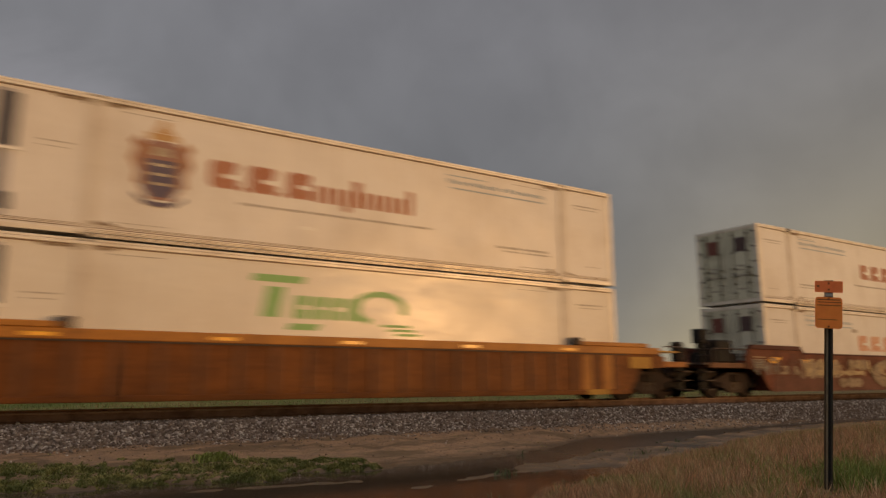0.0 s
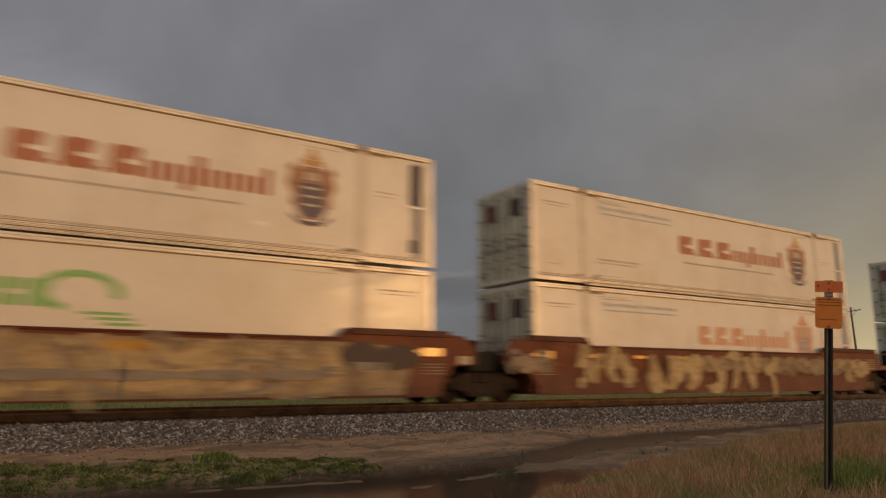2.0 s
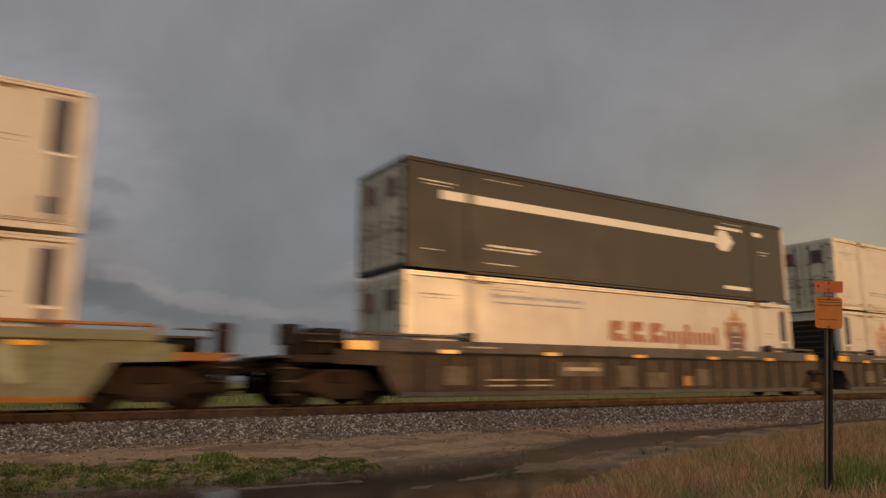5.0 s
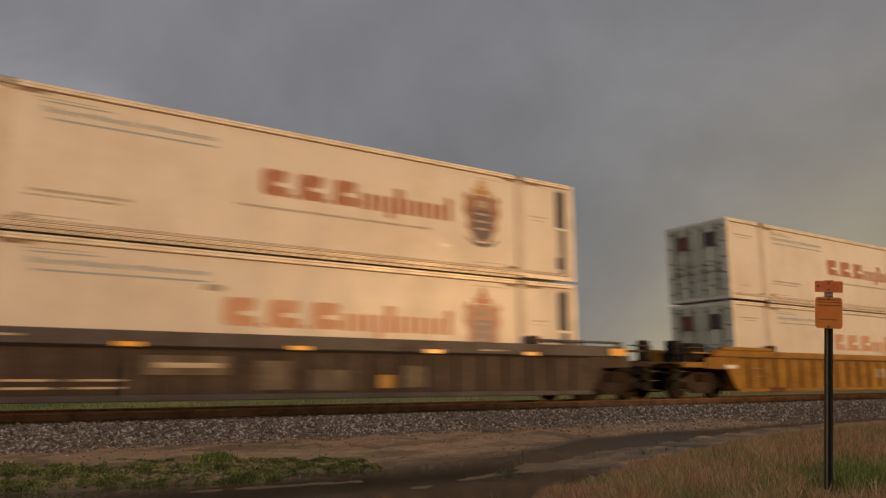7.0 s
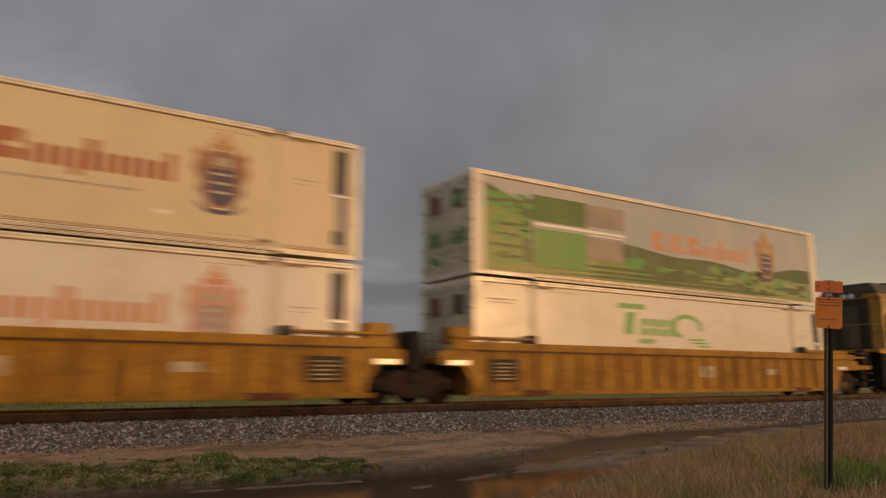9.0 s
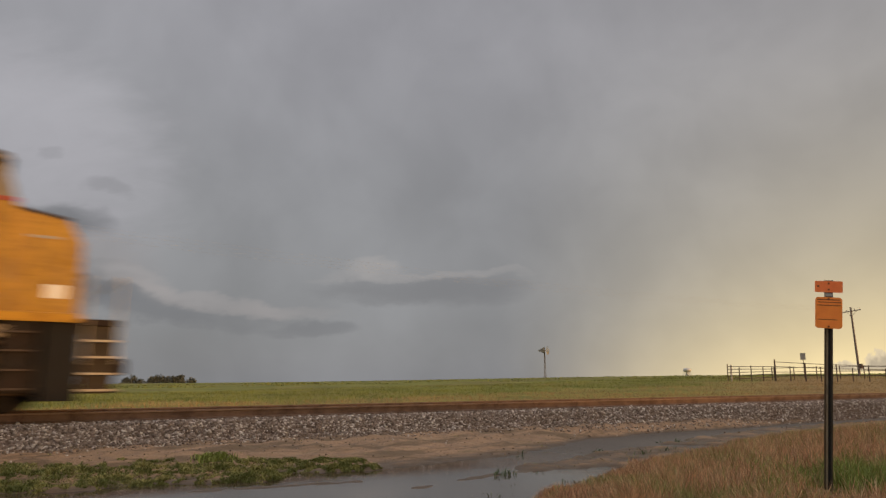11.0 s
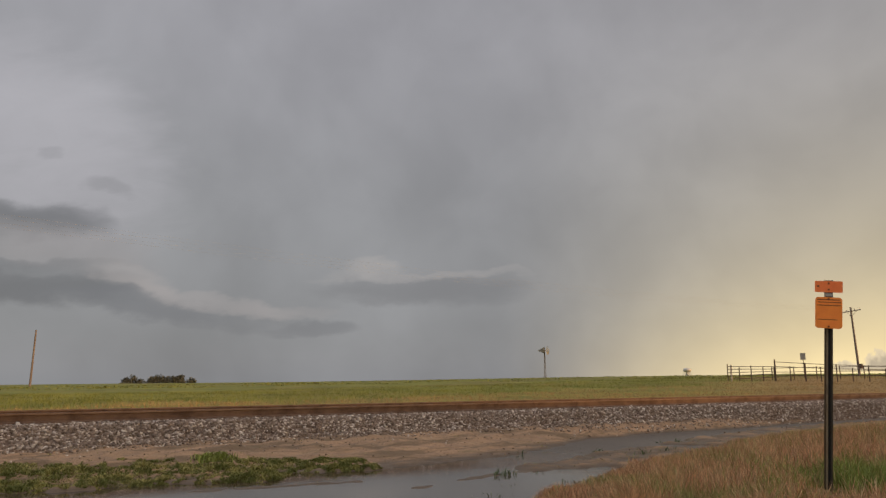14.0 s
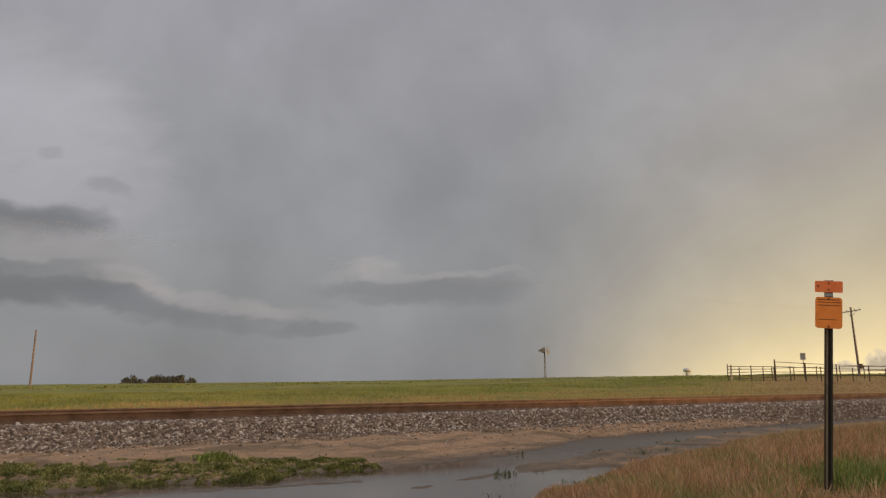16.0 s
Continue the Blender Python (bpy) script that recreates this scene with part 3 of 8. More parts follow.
def height(x, y):
    """Ground level."""
    x, y = np.asarray(x, float), np.asarray(y, float)
    r = np.hypot(x, y)
    az = np.degrees(np.arctan2(y, x))
    shore, verge = np.interp(x, *SHORE.T), np.interp(x, *VERGE.T)
    rough = 0.016 * ripple(x, y * 2.2 - x * 0.5, 0.9, 14) + 0.022 * ripple(x, y, 1.5, 3) + 0.014 * ripple(x, y, 0.45, 4) + 0.010 * ripple(x, y, 0.2, 8)
    dry = 0.025 + 0.255 * step(y, shore - 0.1, np.maximum(13.95, shore + 0.8)) + 0.09 * step(y, verge + 0.1, verge - 2.5)
    wet = step(shore - y, -0.22, 0.22) * step(y - verge, -0.30, 0.30)
    bank = step(x, 6.75, 7.5) * step(y - np.interp(x, *BANK_NEAR.T), -0.12, 0.16) * step(np.interp(x, *BANK_FAR.T) - y, -0.14, 0.18)
    near = dry * (1 - wet) - 0.055 * wet + 0.085 * bank * wet + rough * (1 - 0.55 * wet * (1 - bank))
    for ax, ay, bx, by, wide in ((2.4, 9.65, 4.6, 9.40, 0.27), (5.1, 8.36, 6.75, 8.94, 0.26)):
        t = np.clip(((x - ax) * (bx - ax) + (y - ay) * (by - ay)) / ((bx - ax) ** 2 + (by - ay) ** 2), 0, 1)
        near = near + 0.060 * np.exp(-(np.hypot(x - ax - t * (bx - ax), y - ay - t * (by - ay)) / wide) ** 2)
    # a small pool in the mud bank
    near = near - 0.16 * np.exp(-(((x - 12.85) * 0.70 - (y - 10.25) * 0.71) / 0.80) ** 4 - (((x - 12.85) * 0.71 + (y - 10.25) * 0.70) / 0.36) ** 4)
    # the plain beyond
    px = np.interp(az, [-180, 0, 24, 32, 45, 57, 70, 89, 120, 180], [0, 5, 5.5, 5.5, 3.6, 0.8, -2.8, -6.5, -6, 0])
    crest = EYE[2] + 220.0 * px / 1259.0
    far = 0.32 + (crest - 0.32) * step(r, 16, 150) + 0.06 * ripple(x, y, 14, 6) * step(r, 22, 40)
    far = far - 0.012 * np.maximum(r - 260, 0)
    side = step(y, 16.0, 20.0)
    # an unseen rise behind the camera, along the track, added to shade the ground
    near = near + 4.55 * step(y, -13.0, -33.0) - 4.0 * step(y, -70.0, -130.0) + 0.25 * ripple(x, y, 40, 9) * step(y, -20, -36)
    out = near * (1 - side) + far * side
    # the bed under the track
    bed = step(y, 13.86, 14.66) * step(y, 18.7, 17.7)
    return out * (1 - bed) + (RAIL - 0.180) * bed


def spaced(stops):
    out = []
    for a, b, n in stops:
        out += list(np.linspace(a, b, n, endpoint=False))
    return np.array(out + [stops[-1][1]])


def dirt_material():
    m = bpy.data.materials.new("wet_dirt_and_turf")
    m.use_nodes = True
    k = Nodes(m.node_tree)
    co = k.n("ShaderNodeTexCoord").outputs["Object"]
    sep = k.n("ShaderNodeSeparateXYZ")
    k.put(sep.inputs[0], co)
    x, y, z = sep.outputs
    broad, mid, grit = k.noise(co, 0.55, 5.0, 0.6), k.noise(co, 3.2, 5.0, 0.6), k.noise(co, 42.0, 4.0, 0.65)
    dirt = k.mix(k.smooth(broad, 0.3, 0.7), (0.385, 0.240, 0.140), (0.295, 0.190, 0.113))
    dirt = k.mix(k.smooth(mid, 0.42, 0.72, 0.0, 0.6), dirt, (0.165, 0.112, 0.080))
    # wheel ruts and wet patches drawn out along the track
    mp = k.n("ShaderNodeMapping")
    k.put(mp.inputs[0], co)
    mp.inputs["Rotation"].default_value = (0.0, 0.0, radians(-12.0))
    mp.inputs["Scale"].default_value = (0.32, 1.5, 1.0)
    ruts = k.noise(mp.outputs[0], 1.5, 7.0, 0.66, 0.3)
    dirt = k.mix(k.smooth(ruts, 0.46, 0.60, 0.0, 0.85), dirt, (0.140, 0.094, 0.054))
    dirt = k.mix(k.smooth(k.noise(mp.outputs[0], 3.1, 6.0, 0.65), 0.56, 0.70, 0.0, 0.5), dirt, (0.135, 0.125, 0.062))
    damp = k.smooth(k.math("ADD", z, k.math("MULTIPLY", k.math("SUBTRACT", mid, 0.5), 0.07)), 0.070, 0.012)
    dirt = k.mix(k.math("MULTIPLY", damp, 0.88), dirt, (0.080, 0.054, 0.031))
    dirt = k.mix(1.0, dirt, k.smooth(grit, 0.25, 0.75, 0.72, 1.28), "MULTIPLY")
    # turf: the plain beyond the track, and the verge on the near side
    turf = k.mix(k.smooth(k.noise(co, 0.22, 5.0, 0.65), 0.35, 0.65), (0.255, 0.245, 0.066), (0.145, 0.168, 0.044))
    turf = k.mix(k.smooth(k.noise(co, 0.07, 4.0, 0.6), 0.45, 0.7, 0.0, 0.7), turf, (0.20, 0.155, 0.070))
    dry = k.mix(k.smooth(mid, 0.35, 0.65), (0.30, 0.17, 0.10), (0.20, 0.15, 0.07))
    beyond = k.smooth(k.math("ADD", y, k.math("MULTIPLY", mid, 1.4)), 19.2, 20.6)
    # the dry strip along the far side of the track, wider towards the corral
    lean = k.math("ADD", k.math("SUBTRACT", y, k.math("MULTIPLY", x, 0.70)), k.math("MULTIPLY", k.math("SUBTRACT", broad, 0.5), 26.0))
    far = k.math("SQRT", k.math("ADD", k.math("MULTIPLY", x, x), k.math("MULTIPLY", y, y)))
    strip = k.math("MULTIPLY", k.smooth(lean, 3.0, -7.0), k.smooth(far, 125.0, 80.0))
    turf = k.mix(k.math("MULTIPLY", strip, 0.8), turf, (0.310, 0.205, 0.105))
    line = k.math("SUBTRACT", k.math("SUBTRACT", k.math("MULTIPLY", x, 0.36), y), k.math("MULTIPLY", mid, 1.0))
    verge = k.smooth(line, -5.6, -4.6)
    col = k.mix(verge, dirt, dry)
    under = k.math("MULTIPLY", k.smooth(k.math("ADD", y, k.math("MULTIPLY", mid, 0.5)), 13.9, 14.3), k.smooth(y, 18.6, 17.8))
    col = k.mix(k.math("MULTIPLY", under, 0.8), col, (0.115, 0.078, 0.060))
    col = k.mix(beyond, col, turf)
    p = k.n("ShaderNodeBsdfPrincipled")
    k.put(p.inputs["Base Color"], col)
    k.put(p.inputs["Roughness"], k.math("ADD", k.math("SUBTRACT", 0.82, k.math("MULTIPLY", damp, 0.30)), k.math("MULTIPLY", k.math("MAXIMUM", verge, beyond), 0.16)))
    k.put(p.inputs["Specular IOR Level"], k.math("SUBTRACT", 0.30, k.math("MULTIPLY", k.math("MAXIMUM", verge, beyond), 0.18)))
    bn = k.n("ShaderNodeBump")
    bn.inputs["Strength"].default_value, bn.inputs["Distance"].default_value = 0.35, 0.012
    k.put(bn.inputs["Height"], k.math("ADD", grit, k.noise(co, 11.0, 4.0, 0.6)))
    k.put(p.inputs["Normal"], bn.outputs[0])
    k.t.links.new(p.outputs[0], k.n("ShaderNodeOutputMaterial").inputs[0])
    return m


def water_material():
    m = bpy.data.materials.new("muddy_water")
    m.use_nodes = True
    k = Nodes(m.node_tree)
    co = k.n("ShaderNodeTexCoord").outputs["Object"]
    p = k.n("ShaderNodeBsdfPrincipled")
    k.put(p.inputs["Base Color"], k.mix(k.smooth(k.noise(co, 0.9, 4.0), 0.3, 0.7), (0.066, 0.047, 0.031), (0.090, 0.065, 0.044)))
    p.inputs["IOR"].default_value = 1.33
    p.inputs["Specular IOR Level"].default_value = 0.5
    bn = k.n("ShaderNodeBump")
    bn.inputs["Strength"].default_value, bn.inputs["Distance"].default_value = 1.0, 0.012
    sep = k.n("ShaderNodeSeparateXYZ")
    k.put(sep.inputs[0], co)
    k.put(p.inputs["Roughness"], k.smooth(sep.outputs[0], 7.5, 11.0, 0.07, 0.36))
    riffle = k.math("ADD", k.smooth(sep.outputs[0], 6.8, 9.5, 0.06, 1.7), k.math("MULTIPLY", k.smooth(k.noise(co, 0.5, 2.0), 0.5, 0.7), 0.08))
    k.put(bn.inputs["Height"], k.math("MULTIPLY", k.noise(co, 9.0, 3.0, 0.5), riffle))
    k.put(p.inputs["Normal"], bn.outputs[0])
    k.t.links.new(p.outputs[0], k.n("ShaderNodeOutputMaterial").inputs[0])
    return m


def make_ground():
    xs = spaced([(-1900, -300, 14), (-300, -40, 26), (-40, -6, 40), (-6, 30, 340), (30, 60, 90), (60, 160, 60), (160, 600, 30), (600, 2600, 16)])
    ys = spaced([(-500, -60, 10), (-60, 2, 24), (2, 16, 170), (16, 30, 60), (30, 100, 46), (100, 320, 44), (320, 2600, 24)])
    gx, gy = np.meshgrid(xs, ys)
    v = np.stack([gx.ravel(), gy.ravel(), height(gx, gy).ravel()], 1)
    n = len(xs)
    i = (np.arange(len(ys) - 1)[:, None] * n + np.arange(n - 1)[None, :]).ravel()
    me = quick_mesh("ground", v, np.stack([i, i + 1, i + n + 1, i + n], 1), dirt_material())
    me.polygons.foreach_set("use_smooth", [True] * len(me.polygons))
    tagged(new("ground", me), "flat prairie of muddy dirt track and wet green turf", "ground", kind="structure")
    bm = B()
    prism(bm, [(-9, 4.6), (9.6, 6.0), (42, 11.0), (42, 14.4), (12, 13.6), (-9, 11.6)], "z", -0.09, 0.0)
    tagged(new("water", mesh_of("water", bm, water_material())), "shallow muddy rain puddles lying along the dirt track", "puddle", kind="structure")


make_ground()


# ---- the track ----
def make_track():
    track = thing("railway_track", "rusty single railway track on grey ballast", "railway track", kind="structure", at=(0, CY, RAIL + 0.03))
    profile = [(-0.07, -0.185), (0.07, -0.185), (0.07, -0.170), (0.012, -0.150), (0.010, -0.045), (0.036, -0.032), (0.036, -0.010),
               (0.026, -0.002), (-0.026, -0.002), (-0.036, -0.010), (-0.036, -0.032), (-0.010, -0.045), (-0.012, -0.150), (-0.07, -0.170)]
    for side in (-1, 1):
        y = side * 0.755
        rail = part("rail", prism(B(), [(y + a, b) for a, b in profile], "x", -430, 420), M["rail"], track)
        # the far rail goes without, so its darker colour stands for shade
        if y < 0:
            part("head_side", box(B(), -430, 420, y - 0.0385, y + 0.0385, -0.036, -0.006), M["head_side"], rail, "lighter worn side of the rail head")
        part("rail_head", box(B(), -430, 420, y - 0.024, y + 0.024, -0.004, 0.0), M["rail_head"], track, "dark worn top of the rail")
    tie = part("tie", box(B(), -0.115, 0.115, -1.30, 1.30, -0.37, -0.195, 0.012), M["tie"], track)
    tie.location.x = -24.0
    plate = part("tie_plate", box(B(), -0.09, 0.09, -0.755 - 0.17, -0.755 + 0.17, -0.197, -0.178, 0.004), M["rail"], track)
    plate.location.x = -24.0
    for i in range(1, 230):
        again(tie, -24.0 + i * 0.5 + random.uniform(-0.03, 0.03), random.uniform(-0.03, 0.03), 0, random.uniform(-0.8, 0.8))
        if i < 150:
            again(plate, -24.0 + i * 0.5)


make_track()


def make_ballast():
    """Crushed stone: loose stones, many thousand, on the shoulder and between the rails."""
    rng = np.random.default_rng(7)
    shape = np.array([(-1, -1, -1), (1, -1, -1), (1, 1, -1), (-1, 1, -1), (-1, -1, 1), (1, -1, 1), (1, 1, 1), (-1, 1, 1)], float)
    quads = np.array([(0, 3, 2, 1), (4, 5, 6, 7), (0, 1, 5, 4), (1, 2, 6, 5), (2, 3, 7, 6), (3, 0, 4, 7)])

    def lay(n, xr, yr, size):
        x = xr[0] + (xr[1] - xr[0]) * rng.random(n) ** 1.35
        y = rng.uniform(yr[0], yr[1], n)
        s = size * rng.uniform(0.55, 1.45, n)
        z = height(x, y) + s * rng.uniform(-0.25, 0.45, n)
        v = shape[None] * rng.uniform(0.45, 1.0, (n, 8, 3)) * s[:, None, None] * np.stack([rng.uniform(0.8, 1.35, n), rng.uniform(0.7, 1.1, n), rng.uniform(0.5, 0.9, n)], 1)[:, None]
        a, b = rng.uniform(0, 6.28, n), rng.normal(0, 0.5, n)
        ca, sa, cb, sb = np.cos(a), np.sin(a), np.cos(b), np.sin(b)
        px, py, pz = v[..., 0], v[..., 1], v[..., 2]
        px, pz = px * cb[:, None] - pz * sb[:, None], px * sb[:, None] + pz * cb[:, None]
        px, py = px * ca[:, None] - py * sa[:, None], px * sa[:, None] + py * ca[:, None]
        return np.stack([px + x[:, None], py + y[:, None], pz + z[:, None]], -1).reshape(-1, 3), n

    sets = [lay(50000, (-2.5, 46), (13.88, 14.95), 0.0275), lay(9000, (40, 130), (13.9, 14.95), 0.05), lay(9000, (-2.5, 40), (14.9, 17.9), 0.03),
            lay(4200, (-2.5, 40), (13.35, 14.0), 0.021), lay(380, (-2.5, 25), (12.4, 13.6), 0.017)]
    verts, faces, base = [], [], 0
    for v, n in sets:
        verts.append(v)
        faces.append((quads[None] + base + 8 * np.arange(n)[:, None, None]).reshape(-1, 4))
        base += 8 * n
    # clods and pebbles lying on the dirt track
    v1, n1 = lay(1800, (-2.5, 30), (9.0, 13.5), 0.010)
    v2, n2 = lay(260, (-2.5, 30), (9.5, 13.6), 0.017)
    cv = np.concatenate([v1, v2])
    dry = height(cv[::8, 0], cv[::8, 1]) > 0.012
    cv = cv.reshape(-1, 8, 3)[dry]
    cf = (quads[None] + 8 * np.arange(len(cv))[:, None, None]).reshape(-1, 4)
    tagged(new("clods", quick_mesh("clods", cv.reshape(-1, 3), cf, M["clod"])), "small clods and pebbles scattered over the muddy dirt track", "clod", kind="stuff")
    me = quick_mesh("ballast", np.concatenate(verts), np.concatenate(faces), M["stone"])
    tagged(new("ballast", me), "crushed grey and pinkish stone ballast sloping down from the track", "ballast", kind="stuff")


make_ballast()


# ---- the train ----
TRAIN = []                       # every keyed thing of the train, with where it stands along the train
LONG, WIDE, TALL = 16.154, 2.6, 2.896
FLOOR = 0.385                    # the lower box's underside above the rails


def ride(ob, s, z=0.0, rz=0.0):
    """Remembers a thing of the train: s is its place along the train when the clip starts."""
    TRAIN.append((ob, s, z, rz))
    ob.matrix_basis = pose(s, CY, RAIL + z, 0, 0, rz)
    return ob


def flat(bm, x0, x1, z0, z1, y, t=0.004, skew=0.0):
    """A thin plate on the side at y, facing the camera's side when y is negative."""
    s = -1 if y < 0 else 1
    return prism(bm, [(x0, z0), (x1, z0), (x1 + skew, z1), (x0 + skew, z1)], "y", y, y + s * t)


def word_blocks(bm, x0, x1, z0, z1, y, n, caps, seed, skew=0.0):
    """Plain blocks in the rhythm of a painted line: tall slabs with chips beside them, and short slabs with a hook."""
    rng = random.Random(seed)
    w = (x1 - x0) / n
    for i in range(n):
        a, b = x0 + i * w + 0.07 * w, x0 + (i + 1) * w - 0.10 * w
        top = z1 if i in caps else z0 + (z1 - z0) * rng.uniform(0.70, 0.80)
        h, wide = top - z0, b - a
        shapes = []
        if i in caps and wide > 0.2:
            st, cut = wide * rng.uniform(0.42, 0.50), rng.uniform(0.40, 0.46) * h
            shapes.append([(a, z0 + 0.12 * h), (a + 0.3 * st, z0), (a + st, z0), (a + st, top), (a + 0.3 * st, top), (a, top - 0.12 * h)])
            shapes.append([(a + st + 0.05 * wide, z0 + 0.02 * h), (b - 0.05 * wide, z0 + 0.02 * h), (b, z0 + 0.1 * h), (b, z0 + cut), (a + st + 0.05 * wide, z0 + cut)])
            shapes.append([(a + st + 0.05 * wide, top - cut), (b, top - cut), (b, top - 0.1 * h), (b - 0.06 * wide, top), (a + st + 0.05 * wide, top)])
        else:
            st = wide * rng.uniform(0.40, 0.48)
            tall = top + (0.28 * h if rng.random() < 0.2 else 0.0)
            shapes.append([(a, z0), (a + st, z0), (a + st, tall), (a + 0.25 * st, tall), (a, tall - 0.1 * h)])
            if rng.random() < 0.92:
                drop = rng.choice((0.0, 0.0, 0.0, 0.35)) * h
                shapes.append([(a + st + 0.02 * wide, top - 0.30 * h), (b - st * 0.8, top - 0.26 * h), (b - st * 0.8, z0 + drop), (b, z0 + drop), (b, top - 0.16 * h), (b - 0.3 * st, top), (a + st + 0.02 * wide, top - 0.06 * h)])
        for pts in shapes:
            prism(bm, [(px + skew * (pz - z0) / max(h, 0.01), pz) for px, pz in pts], "y", y, y - 0.004)
    return bm


def livery(bm, x0, x1, z0, z1, y):
    """A painted name turned into plain blocks: three tall ones with small squares between, then a run of low ones."""
    run = ((1.15, 0.0, 1.0), (0.22, 0.0, 0.16), (1.2, 0.0, 1.0), (0.22, 0.0, 0.16), (1.15, 0.0, 1.0), (0.82, 0.0, 0.66), (0.80, -0.22, 0.66),
           (0.42, 0.0, 1.0), (0.78, 0.0, 0.66), (0.82, 0.0, 0.66), (0.80, 0.0, 0.98))
    unit = (x1 - x0) / (sum(w for w, a, b in run) + 0.12 * (len(run) - 1))
    h, u = z1 - z0, x0
    for i, (w, a, b) in enumerate(run):
        p, q, lo, hi = u, u + w * unit, z0 + a * h, z0 + b * h
        wide = q - p
        if wide < 0.3:
            prism(bm, [(p, lo), (q, lo), (q, hi), (p, hi)], "y", y, y - 0.004)
        elif b > 0.9 and i < 6:
            st = wide * 0.44
            prism(bm, [(p, lo + 0.15 * h), (p + 0.4 * st, lo), (p + st, lo + 0.04 * h), (p + st, hi - 0.04 * h), (p + 0.4 * st, hi), (p, hi - 0.15 * h)], "y", y, y - 0.004)
            prism(bm, [(p + st + 0.03, lo + 0.03 * h), (q - 0.06, lo + 0.03 * h), (q, lo + 0.12 * h), (q, lo + 0.36 * h), (p + st + 0.03, lo + 0.40 * h)], "y", y, y - 0.004)
            prism(bm, [(p + st + 0.03, lo + 0.52 * h), (q - 0.08, lo + 0.56 * h), (q - 0.02, hi - 0.10 * h), (q - 0.12, hi), (p + st + 0.03, hi - 0.03 * h)], "y", y, y - 0.004)
        else:
            st, mid = wide * 0.40, z0 + 0.66 * h
            prism(bm, [(p, z0 + 0.04 * h), (p + 0.3 * st, z0), (p + st, z0), (p + st, mid - 0.05 * h), (p + 0.5 * st, mid), (p, mid - 0.1 * h)], "y", y, y - 0.004)
            prism(bm, [(q - st, lo), (q - 0.3 * st, lo), (q, lo + 0.10 * h), (q, hi - 0.1 * h), (q - 0.5 * st, hi), (q - st, hi - 0.05 * h)], "y", y, y - 0.004)
        u = q + 0.12 * unit
    return bm


